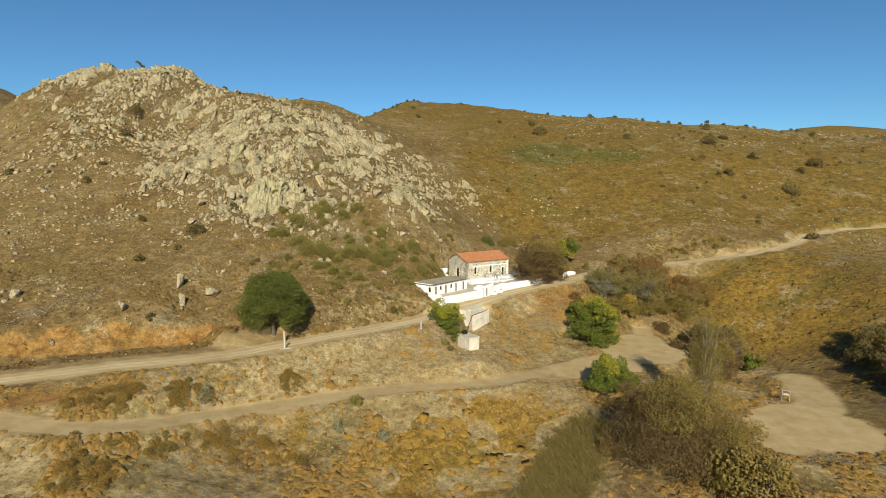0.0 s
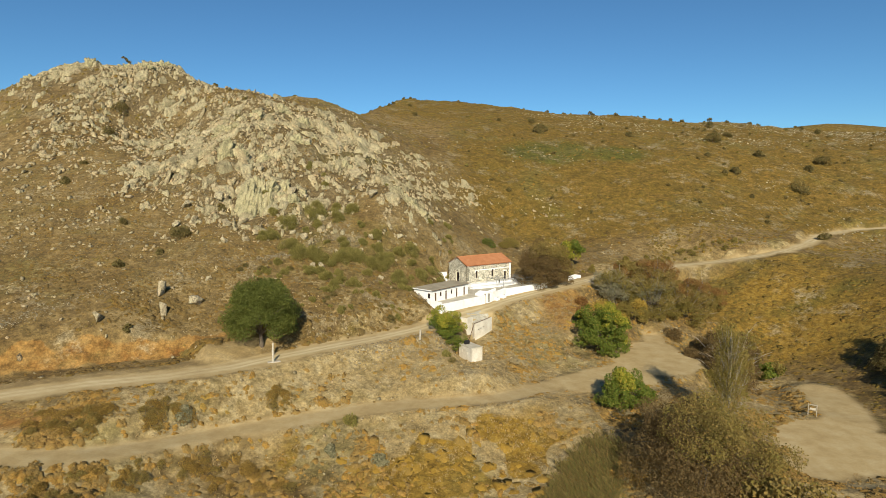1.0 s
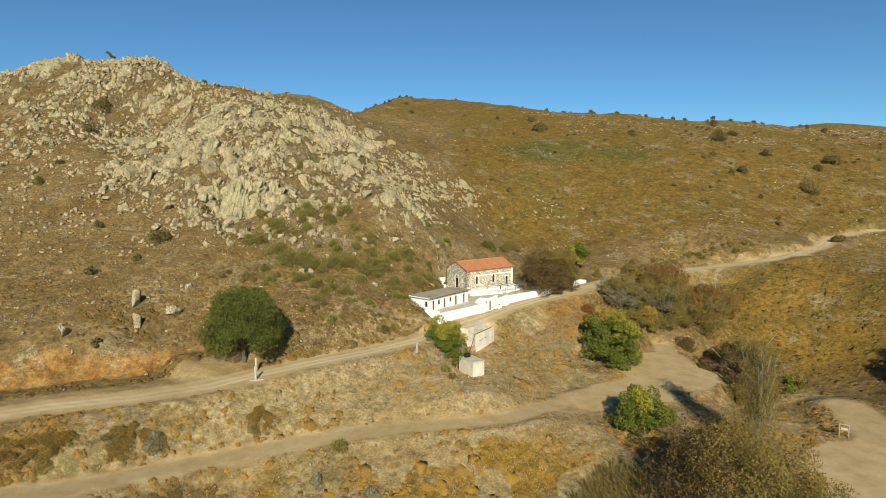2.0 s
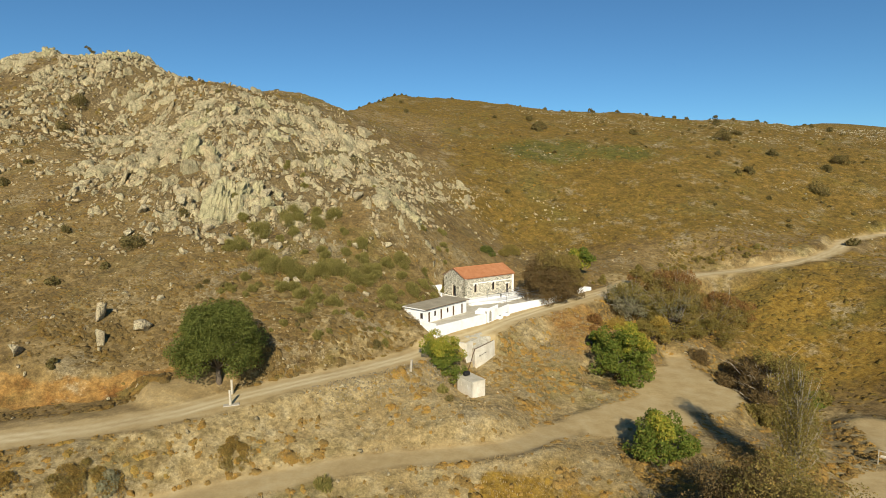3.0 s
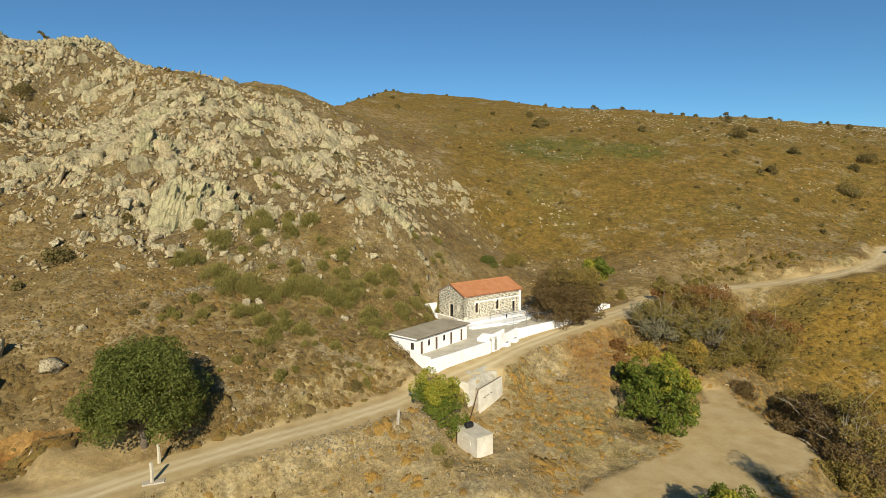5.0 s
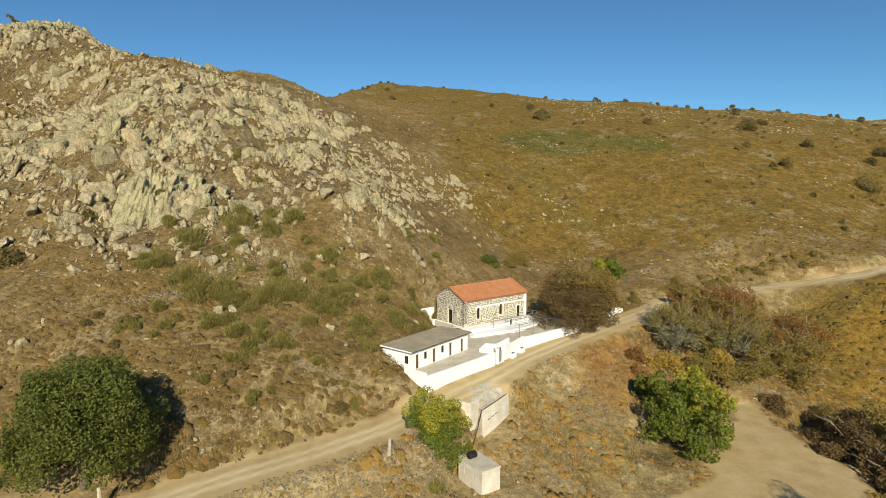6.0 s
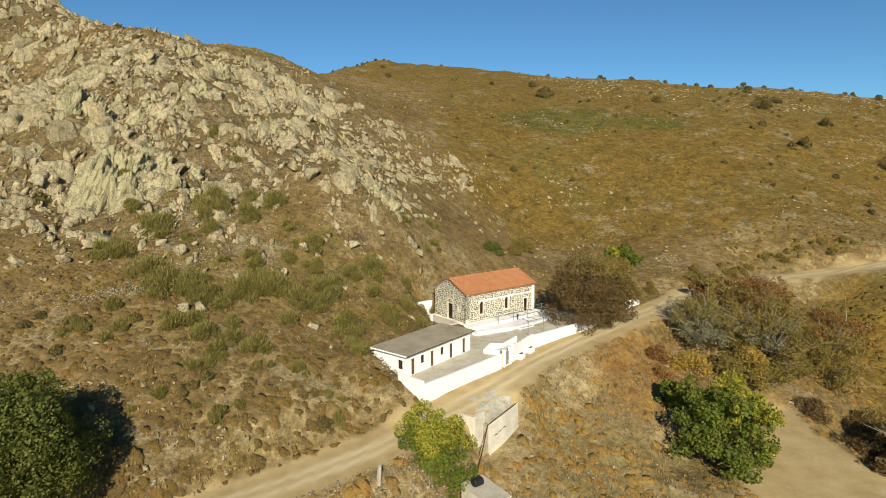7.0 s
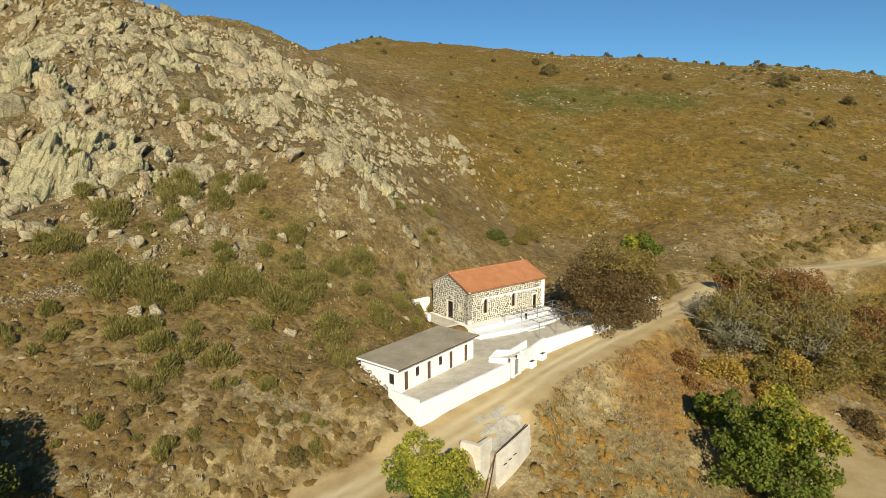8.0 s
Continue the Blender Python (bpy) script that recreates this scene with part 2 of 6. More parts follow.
MAT_CUSHION = cushions("cushion_shrub", [(0.28, (0.192, 0.127, 0.043)), (0.40, (0.264, 0.171, 0.053)), (0.48, (0.217, 0.151, 0.053)), (0.55, (0.289, 0.171, 0.041)), (0.62, (0.240, 0.171, 0.046)), (0.72, (0.327, 0.211, 0.053))], 0.22)
MAT_LOW_CUSHION = cushions("ochre_brown_cushion_shrub", [(0.28, (0.345, 0.207, 0.061)), (0.40, (0.448, 0.273, 0.073)), (0.48, (0.356, 0.234, 0.072)), (0.55, (0.494, 0.277, 0.059)), (0.62, (0.414, 0.277, 0.064)), (0.72, (0.552, 0.332, 0.067))], 0.22)
MAT_FAR_CUSHION = cushions("olive_cushion_shrub", [(0.28, (0.163, 0.104, 0.020)), (0.42, (0.224, 0.139, 0.028)), (0.52, (0.192, 0.135, 0.023)), (0.62, (0.275, 0.155, 0.028)), (0.74, (0.253, 0.151, 0.040))], 0.09, 5.0)
MAT_OCHRE_CUSHION = by_island("ochre_cushion_shrub", [(0.0, (0.30, 0.17, 0.023)), (0.5, (0.36, 0.215, 0.03)), (1.0, (0.30, 0.19, 0.045))], None, 7.0, 0.95, 0.08)
MAT_STRAW_TUFT = by_island("dry_grass_tuft", [(0.0, (0.34, 0.24, 0.10)), (0.5, (0.43, 0.325, 0.155)), (1.0, (0.27, 0.18, 0.07))], None, 6.0, 0.95, 0)
MAT_STALK = by_island("dry_brown_stalk", [(0.0, (0.195, 0.135, 0.056)), (0.5, (0.300, 0.225, 0.112)), (1.0, (0.405, 0.330, 0.195))], None, 6.0, 0.95, 0)
MAT_REED = by_island("dry_olive_reed", [(0.0, (0.13, 0.105, 0.03)), (0.4, (0.235, 0.165, 0.05)), (0.7, (0.165, 0.165, 0.038)), (1.0, (0.33, 0.21, 0.07))], None, 6.0, 0.95, 0)


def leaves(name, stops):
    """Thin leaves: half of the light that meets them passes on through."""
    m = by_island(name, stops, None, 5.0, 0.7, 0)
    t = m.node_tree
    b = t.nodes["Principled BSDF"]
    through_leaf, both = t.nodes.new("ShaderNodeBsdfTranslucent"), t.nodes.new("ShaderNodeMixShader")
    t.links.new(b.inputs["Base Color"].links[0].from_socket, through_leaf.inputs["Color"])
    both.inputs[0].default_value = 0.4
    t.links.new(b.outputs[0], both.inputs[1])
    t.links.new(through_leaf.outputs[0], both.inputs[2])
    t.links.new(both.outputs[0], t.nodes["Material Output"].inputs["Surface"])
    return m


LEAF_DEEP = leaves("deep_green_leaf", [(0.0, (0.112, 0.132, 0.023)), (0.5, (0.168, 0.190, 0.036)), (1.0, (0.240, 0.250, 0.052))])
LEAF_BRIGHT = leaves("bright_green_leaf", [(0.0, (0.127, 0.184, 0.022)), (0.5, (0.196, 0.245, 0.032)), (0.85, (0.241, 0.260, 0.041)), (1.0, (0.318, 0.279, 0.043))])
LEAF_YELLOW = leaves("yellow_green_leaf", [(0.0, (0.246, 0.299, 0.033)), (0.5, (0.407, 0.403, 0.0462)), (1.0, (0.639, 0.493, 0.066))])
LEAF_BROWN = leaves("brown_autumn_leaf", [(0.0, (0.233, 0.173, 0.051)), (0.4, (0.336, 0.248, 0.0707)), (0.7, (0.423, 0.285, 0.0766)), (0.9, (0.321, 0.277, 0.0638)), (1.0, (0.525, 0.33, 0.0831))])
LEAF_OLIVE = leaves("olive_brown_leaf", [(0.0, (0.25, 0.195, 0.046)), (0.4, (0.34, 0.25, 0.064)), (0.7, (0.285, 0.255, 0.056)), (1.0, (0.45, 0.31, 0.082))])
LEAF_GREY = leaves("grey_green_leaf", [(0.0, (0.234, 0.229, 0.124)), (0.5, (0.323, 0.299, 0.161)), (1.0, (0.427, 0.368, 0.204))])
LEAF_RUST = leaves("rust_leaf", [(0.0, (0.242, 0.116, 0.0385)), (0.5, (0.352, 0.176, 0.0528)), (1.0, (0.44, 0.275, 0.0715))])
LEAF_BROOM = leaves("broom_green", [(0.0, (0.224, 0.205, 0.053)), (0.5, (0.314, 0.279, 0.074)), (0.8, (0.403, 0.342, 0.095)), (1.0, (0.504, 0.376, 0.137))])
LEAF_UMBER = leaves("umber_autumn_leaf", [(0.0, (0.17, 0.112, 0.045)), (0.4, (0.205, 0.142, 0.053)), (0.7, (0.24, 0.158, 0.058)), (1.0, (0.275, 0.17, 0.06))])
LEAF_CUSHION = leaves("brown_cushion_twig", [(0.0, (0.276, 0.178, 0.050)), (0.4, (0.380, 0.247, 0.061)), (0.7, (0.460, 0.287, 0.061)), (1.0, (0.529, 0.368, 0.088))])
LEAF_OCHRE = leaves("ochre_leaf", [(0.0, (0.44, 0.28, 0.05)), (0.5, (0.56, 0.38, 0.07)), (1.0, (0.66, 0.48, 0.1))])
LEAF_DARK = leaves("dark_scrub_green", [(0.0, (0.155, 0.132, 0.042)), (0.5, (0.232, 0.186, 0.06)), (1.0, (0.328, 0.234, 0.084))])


# ---- the shape of the land ----
TABLE = np.random.RandomState(7).rand(256, 256)


def wander(x, y, size, seed=0):
    """Smooth noise from 0 to 1 with features of that size."""
    x, y = np.asarray(x, float) / size + 37.7 * seed, np.asarray(y, float) / size + 11.3 * seed
    i, j = np.floor(x).astype(int), np.floor(y).astype(int)
    u, v = x - i, y - j
    u, v = u * u * (3 - 2 * u), v * v * (3 - 2 * v)
    a, b = TABLE[i % 256, j % 256], TABLE[(i + 1) % 256, j % 256]
    c, d = TABLE[i % 256, (j + 1) % 256], TABLE[(i + 1) % 256, (j + 1) % 256]
    return (a * (1 - u) + b * u) * (1 - v) + (c * (1 - u) + d * u) * v


def step(lo, hi, v):
    u = np.clip((np.asarray(v, float) - lo) / (hi - lo), 0, 1)
    return u * u * (3 - 2 * u)


# hills (height plus) and hollows (minus): x, y, radius, height
HILLS = [
    (-102, 220, 35, 32.9), (-46, 185, 22, 8.7), (-61, 262, 22, 9.9), (170, 339, 22, 2.4), (-137, 220, 9, 3.9),
    (-112, 265, 14, 6.3), (-46, 385, 22, 10.3), (-108, 139, 22, 4.2), (-11, 164, 9, 6.8), (-55, 164, 9, 2.7),
    (-24, 235, 14, 3.6), (27, 139, 9, 4.8), (108, 354, 22, 3.3), (-45, 330, 22, 3.8), (225, 300, 28, 0.4),
    (270, 260, 30, 22), (-75, 222, 10, 1.5), (-150, 205, 14, 8.5),
]
HOLLOWS = [
    (-8, 424, 55, -4.2), (45, 196, 35, -16.6), (16, 139, 22, -14.2), (77, 139, 22, -15.5), (-14, 98, 14, -6.9),
    (20, 270, 35, -2.3), (143, 196, 35, -15.2), (33, 416, 9, -7.9), (21, 107, 9, -6), (-4, 69, 14, -6.7),
    (25, 196, 14, -6.6), (77, 176, 9, -5), (-92, 196, 14, -16), (62, 108, 22, -10.2), (14, 82, 9, -5.1),
    (-30, 76, 9, -5.4), (31, 92, 5, -2.2), (-42, 107, 9, -3.9), (-30, 132, 9, -1.5), (-61, 88, 9, -3.5), (-85, 240, 14, -13.4),
    (-125, 238, 9, -4.5),
]


def crest(x):
    return 262 + 85 * step(-62, -17, x) + 80 * np.exp(-((x - 15) / 42) ** 2) - 0.12 * np.maximum(0, x - 90)


# tracks: x, y, z of the centre line
UPPER_ROAD = [(-140, 52, -8.0), (-95, 70, -5.8), (-67, 82.5, -4.7), (-53, 88.2, -4.3), (-43, 91.3, -4.3), (-34, 96, -4.3), (-28.4, 101, -4.2), (-20, 106.8, -4.0),
              (-12, 111.5, -3.7), (-5, 116, -3.2), (1.5, 121.6, -2.5), (7.0, 127.6, -2.35), (13.8, 135.6, -1.8), (22.3, 143, -1.2), (29.6, 149, -0.9), (37, 155.2, -0.4),
              (50, 165, 0.3), (65, 172, 0.9), (75, 176.5, 1.2), (84, 176.5, 2.0), (93, 175, 3.6), (103, 175, 5.2)]
FAR_ROAD = [(103, 175, 5.2), (116, 183.5, 6.8), (128, 196.5, 8.2), (144, 204, 9.4), (161, 205, 10.5), (220, 208, 14.0)]
LOWER_TRACK = [(-120, 70, -3.0), (-80, 73, -5.0), (-58.6, 71.4, -6.4), (-50.6, 70.6, -7.0), (-44.4, 72.5, -7.8), (-39, 77, -8.8), (-33, 82.2, -9.6), (-27, 85.6, -9.9), (-20.7, 88.7, -10.0),
               (-13.8, 91.6, -10.0), (-6.2, 93.7, -9.9), (1.6, 94.5, -9.8), (9.5, 97, -10.1), (18, 104, -10.8), (26, 110, -11.0), (33, 113.5, -10.8), (40, 119, -10.6), (47, 129, -10.4), (50, 137.5, -10.7)]
LOT_LANE = [(51, 80.5, -13.7), (59, 87, -14.0), (67, 96, -14.2), (70.5, 104, -14.5), (73.2, 112, -14.9)]
SUNKEN_LANE = [(37, 156.5, -0.4), (44, 160, 0.2), (48, 166, 1.0)]


def along(x, y, line):
    """Distance to a centre line, its height there, and on which side the place lies (plus: to its left)."""
    best, height, side = np.full(x.shape, 1e9), np.zeros(x.shape), np.zeros(x.shape)
    for (x0, y0, z0), (x1, y1, z1) in zip(line, line[1:]):
        dx, dy = x1 - x0, y1 - y0
        k = np.clip(((x - x0) * dx + (y - y0) * dy) / (dx * dx + dy * dy), 0, 1)
        d = np.hypot(x - x0 - k * dx, y - y0 - k * dy)
        near = d < best
        best = np.where(near, d, best)
        height = np.where(near, z0 + k * (z1 - z0), height)
        side = np.where(near, np.sign(dx * (y - y0) - dy * (x - x0)), side)
    return best, height, side


CHAPEL = pose(6.17, 146.51, 0.6, 0, 0, 35.4)
TANK = pose(6.2, 120.7, 0, 0, 0, 50)
ANNEX = pose(-2.36, 126.28, -0.15, 0, 0, 49.3)
CLEARING = (43.5, 118.5, -10.8, 8.5)
CLEARING_END = (46.8, 128.0, -10.7, 5.0)
TURNING = (34.0, 110.0, -10.9, 6.0)
BEND = (24.5, 105.6, -10.9, 4.0)
TREE_FLAT = (31.5, 122.0, -10.4, 3.5)
LOT = (60.0, 87.0, -14.0, 9.5)
PUMP_PAD = (5.6, 110.8, -8.1, 2.6)


def inside(x, y, m, x0, x1, y0, y1, soft):
    """1 inside a turned rectangle of the pose m, fading over soft metres outside."""
    k = m.inverted()
    u, v = k[0][0] * x + k[0][1] * y + k[0][3], k[1][0] * x + k[1][1] * y + k[1][3]
    d = np.maximum(np.maximum(x0 - u, u - x1), np.maximum(y0 - v, v - y1))
    return 1 - step(0, soft, d)


def rockiness(x, y):
    """How much of the ground is bare rock, from 0 to 1."""
    spots = [(-124, 224, 13, 0.95), (-101, 216, 12, 0.38), (-112, 236, 12, 1.0), (-66, 190, 13, 0.55), (-48, 196, 13, 1.0), (-57, 165, 12, 1.0), (-46, 168, 12, 1.0), (-31, 180, 10, 0.85),
             (-49, 153, 7, 1.0), (-39, 156, 7, 1.0), (-9, 165, 5, 1.0), (-20, 196, 11, 0.48), (-24, 214, 10, 0.45), (2, 216, 8, 0.25), (6, 204, 6, 0.22), (-36, 235, 13, 0.55), (-84, 178, 12, 0.22), (-140, 216, 12, 0.6), (-74, 162, 10, 0.26), (-92, 203, 15, 0.2), (-112, 190, 16, 0.2), (-70, 176, 10, 0.2), (-15, 180, 9, 0.3)]
    r = sum(h * np.exp(-((x - a) ** 2 + (y - b) ** 2) / (2 * s * s)) for a, b, s, h in spots)
    return np.clip(r * (0.45 + 1.0 * wander(x, y, 7, 3)), 0, 1)


def shape(x, y):
    """The open hillside without tracks and terraces."""
    d = (y - crest(x)) / 12
    past = 12 * np.log1p(np.exp(np.clip(d, -30, 30))) + np.maximum(0, d - 30) * 12
    z = -28.8 - 0.041 * x + 0.291 * (y - 1.35 * past)
    for a, b, s, h in HILLS + HOLLOWS:
        z = z + h * np.exp(-((x - a) ** 2 + (y - b) ** 2) / (2 * s * s))
    z = np.maximum(z, -26 - 0.002 * np.maximum(0, y)) + 0.0
    z = z + 158 * np.exp(-((x - 650) / 210) ** 2 - ((y - 1010) / 160) ** 2) + 95 * np.exp(-((x - 900) / 150) ** 2 - ((y - 1000) / 200) ** 2)
    z = z + 42 * np.exp(-((x + 290) / 40) ** 2 - ((y - 370) / 60) ** 2)
    z = z - 2.2 * np.exp(-((x - 6.5) / 5) ** 2 - ((y - 114) / 6) ** 2)
    return z


def land(x, y):
    x, y = np.asarray(x, float), np.asarray(y, float)
    z = shape(x, y)
    away = step(40, 400, np.hypot(x, y - 120))
    rocky = rockiness(x, y)
    z = z + (wander(x, y, 9, 1) - 0.5) * (0.9 + 2.2 * rocky + 1.2 * away) + (wander(x, y, 2.6, 2) - 0.5) * (0.35 + 1.6 * rocky)
    for line, half, soft in ((UPPER_ROAD, 2.9, 4.0), (FAR_ROAD, 2.4, 4.5), (LOWER_TRACK, 1.9, 3.0), (LOT_LANE, 3.8, 6.0), (SUNKEN_LANE, 1.6, 2.0)):
        d, h, side = along(x, y, line)
        if line is UPPER_ROAD:
            soft = soft - 2.4 * step(42, 50, x) * (side > 0)
            cut = step(-38, -46, x) * (1 - step(-82, -96, x)) * (side > 0)
            half = half + 7.2 * cut + 1.4 * cut * (wander(x, y, 4.0, 71) - 0.5)
            soft = soft - 0.9 * cut
            half = half + 1.8 * (wander(x, y, 4.5, 81) - 0.4) * step(46, 54, x) * (side > 0)
        if line is FAR_ROAD:
            soft = soft - 2.6 * (side > 0)
        w = 1 - step(half, half + soft, d)
        if line is UPPER_ROAD:
            h = h + 0.24 * d * side * np.exp(-((x - 6) / 8) ** 2 - ((y - 126) / 8) ** 2)
        z = z * (1 - w) + (h + 0.06 * (wander(x, y, 1.5, 5) - 0.5)) * w
    for a, b, h, r in (TREE_FLAT, CLEARING, CLEARING_END, TURNING, BEND, LOT, PUMP_PAD):
        w = 1 - step(r, r + (7.0 if h == LOT[2] else 3.5), np.hypot(x - a, y - b))
        z = z * (1 - w) + h * w
    w = inside(x, y, TANK, -1.6, 6.6, -4.0, -0.1, 1.6)
    z = z * (1 - w) + np.minimum(z, -7.0 + 0.25 * np.clip(x - 6.5, 0, 4)) * w
    w = inside(x, y, TANK, -0.6, 6.4, -0.2, 1.7, 0.5)
    z = z * (1 - w) + np.minimum(z, -3.6) * w
    w = inside(x, y, CHAPEL, -2.5, 15.0, -1.0, 9.5, 2.5)
    z = z * (1 - w) + 0.35 * w
    k = ANNEX.inverted()
    climb = np.clip(-1.9 + 0.5 * (k[1][0] * x + k[1][1] * y + k[1][3] + 2.8), -2.2, 2.3)
    w = inside(x, y, ANNEX, -3.5, 0.2, -2.6, 7.0, 2.5)
    z = z * (1 - w) + climb * w
    w = inside(x, y, ANNEX, 0.0, 13.2, 5.5, 8.0, 2.0)
    z = z * (1 - w) + np.maximum(z, 1.3) * w
    w = inside(x, y, ANNEX, 0.5, 13.2, -2.6, 5.2, 0.5)
    z = z * (1 - w) + np.minimum(z, -1.2) * w
    w = inside(x, y, CHAPEL, -1.5, 20, -8.0, -1.0, 1.0)
    z = z * (1 - w) + np.minimum(z, -1.2) * w
    return z


def at(x, y):
    return float(land(np.array([float(x)]), np.array([float(y)]))[0])


def spaced(stops):
    """Grid lines: (place, spacing there), with the spacing changing smoothly in between."""
    out, v = [], stops[0][0]
    while v < stops[-1][0]:
        out.append(v)
        v += float(np.interp(v, [s[0] for s in stops], [s[1] for s in stops]))
    return np.array(out + [stops[-1][0]])


# ---- building blocks ----
def linked(name, data, mat, parent=None, label="", smooth=False):
    if mat is not None:
        data.materials.append(mat)
    if smooth:
        data.polygons.foreach_set("use_smooth", np.ones(len(data.polygons), bool))
    ob = new(name, data)
    if parent is not None:
        ob.parent = parent
    return tagged(ob, label) if label else ob


def part(name, bm, mat, parent=None, label="", smooth=False):
    bmesh.ops.recalc_face_normals(bm, faces=bm.faces)
    data = bpy.data.meshes.new(name)
    bm.to_mesh(data)
    bm.free()
    return linked(name, data, mat, parent, label, smooth)


def sheet(name, verts, faces, mat, parent=None, label="", smooth=False):
    """A mesh from arrays: faces all have the same number of corners."""
    data = bpy.data.meshes.new(name)
    verts, faces = np.asarray(verts, np.float32), np.asarray(faces, np.int32)
    n, k = faces.shape
    data.vertices.add(len(verts))
    data.vertices.foreach_set("co", verts.ravel())
    data.loops.add(n * k)
    data.loops.foreach_set("vertex_index", faces.ravel())
    data.polygons.add(n)
    data.polygons.foreach_set("loop_start", np.arange(0, n * k, k, dtype=np.int32))
    data.update(calc_edges=True)
    return linked(name, data, mat, parent, label, smooth)


def scattered(name, templates, where, turn, size, mat, parent=None, tilt=None, smooth=False, label=""):
    """One mesh of many small pieces: each takes one of the templates (verts, faces), a place, a turn and three sizes."""
    vs, fs, base = [], [], 0
    pick = np.random.RandomState(len(where)).randint(0, len(templates), len(where))
    for k, (tv, tf) in enumerate(templates):
        sel = np.where(pick == k)[0]
        if not len(sel):
            continue
        p = tv[None] * size[sel][:, None, :]
        c, s = np.cos(turn[sel])[:, None], np.sin(turn[sel])[:, None]
        q = np.stack([p[..., 0] * c - p[..., 1] * s, p[..., 0] * s + p[..., 1] * c, p[..., 2]], -1)
        if tilt is not None:
            q[..., 2] += q[..., 0] * tilt[sel][:, None, 0] + q[..., 1] * tilt[sel][:, None, 1]
        q += where[sel][:, None, :]
        f = tf[None] + (base + np.arange(len(sel)) * len(tv))[:, None, None]
        vs.append(q.reshape(-1, 3))
        fs.append(f.reshape(-1, tf.shape[1]))
        base += len(sel) * len(tv)
    return sheet(name, np.concatenate(vs), np.concatenate(fs), mat, parent, label, smooth)


def dome(seed, rings, segs, uneven=0.22):
    """A low cushion: triangles from its rim in the soil to its top."""
    r = np.random.RandomState(seed)
    v, f = [], []
    for i in range(rings):
        a = i / rings * math.pi / 2
        for j in range(segs):
            t = (j + 0.5 * (i % 2)) / segs * 2 * math.pi
            k = 1 + uneven * (r.rand() - 0.5) * 2
            v.append((math.cos(a) * math.cos(t) * k, math.cos(a) * math.sin(t) * k, math.sin(a) * (1 + uneven * (r.rand() - 0.5)) - (0.25 if i == 0 else 0)))
    v.append((0, 0, 1.0))
    for i in range(rings - 1):
        for j in range(segs):
            a, b = i * segs + j, i * segs + (j + 1) % segs
            f += [(a, b, a + segs), (b, b + segs, a + segs)]
    top = rings * segs
    f += [((rings - 1) * segs + j, (rings - 1) * segs + (j + 1) % segs, top) for j in range(segs)]
    return np.array(v), np.array(f)


def stone(seed, points=13, detail=0, blocky=0.35):
    """An angular boulder: the hull of a handful of points; detail adds a split, uneven skin."""
    r = random.Random(seed)
    bm = bmesh.new()
    for _ in range(points):
        v = Vector((r.gauss(0, 1), r.gauss(0, 1), r.gauss(0, 1))).normalized()
        w = Vector([max(-0.75, min(0.75, c * 1.25)) for c in v])
        bm.verts.new(v.lerp(w, blocky) * r.uniform(0.8, 1.05))
    out = bmesh.ops.convex_hull(bm, input=bm.verts)
    bmesh.ops.delete(bm, geom=[g for g in out["geom_interior"] if isinstance(g, bmesh.types.BMVert)], context="VERTS")
    for k in range(detail):
        bmesh.ops.subdivide_edges(bm, edges=bm.edges, cuts=1, use_grid_fill=True)
        for v in bm.verts:
            p = v.co * (2.1 + 2.0 * k) + Vector((seed * 3.1, 0, 0))
            v.co += v.co.normalized() * (noise.noise(p) * 0.16 - 0.10 * abs(noise.noise(p * Vector((1.6, 1.6, 0.5))))) / (1 + 0.7 * k)
    bmesh.ops.triangulate(bm, faces=bm.faces)
    bm.verts.index_update()
    tv = np.array([v.co[:] for v in bm.verts])
    tf = np.array([[v.index for v in f.verts] for f in bm.faces])
    bm.free()
    return tv, tf


def box(bm, x0, x1, y0, y1, z0, z1, bevel=0.0):
    made = bmesh.ops.create_cube(bm, size=1.0, matrix=Matrix.Translation(((x0 + x1) / 2, (y0 + y1) / 2, (z0 + z1) / 2)) @ Matrix.Diagonal((x1 - x0, y1 - y0, z1 - z0, 1)))
    if bevel:
        edges = {e for v in made["verts"] for e in v.link_edges}
        bmesh.ops.bevel(bm, geom=list(edges), offset=bevel, segments=1, affect="EDGES")
    return bm


def block(x0, x1, y0, y1, z0, z1, bevel=0.02):
    return box(bmesh.new(), x0, x1, y0, y1, z0, z1, bevel)


def tube(bm, points, radii, segs=6):
    """A tapered round bar through the points."""
    rows = []
    for i, p in enumerate(points):
        p = Vector(p)
        d = (Vector(points[min(i + 1, len(points) - 1)]) - Vector(points[max(i - 1, 0)])).normalized()
        a = d.orthogonal().normalized()
        b = d.cross(a)
        rows.append([bm.verts.new(p + (a * math.cos(t) + b * math.sin(t)) * radii[i]) for t in (2 * math.pi * j / segs for j in range(segs))])
    for r0, r1 in zip(rows, rows[1:]):
        for j in range(segs):
            bm.faces.new((r0[j], r0[(j + 1) % segs], r1[(j + 1) % segs], r1[j]))
    bm.faces.new(rows[0][::-1])
    bm.faces.new(rows[-1])
    return bm


def prism(corners, z0, z1):
    """An upright block over a plan of corners."""
    bm = bmesh.new()
    low = [bm.verts.new((x, y, z0)) for x, y in corners]
    top = [bm.verts.new((x, y, z1)) for x, y in corners]
    n = len(corners)
    for i in range(n):
        bm.faces.new((low[i], low[(i + 1) % n], top[(i + 1) % n], top[i]))
    bm.faces.new(top)
    bm.faces.new(low[::-1])
    return bm


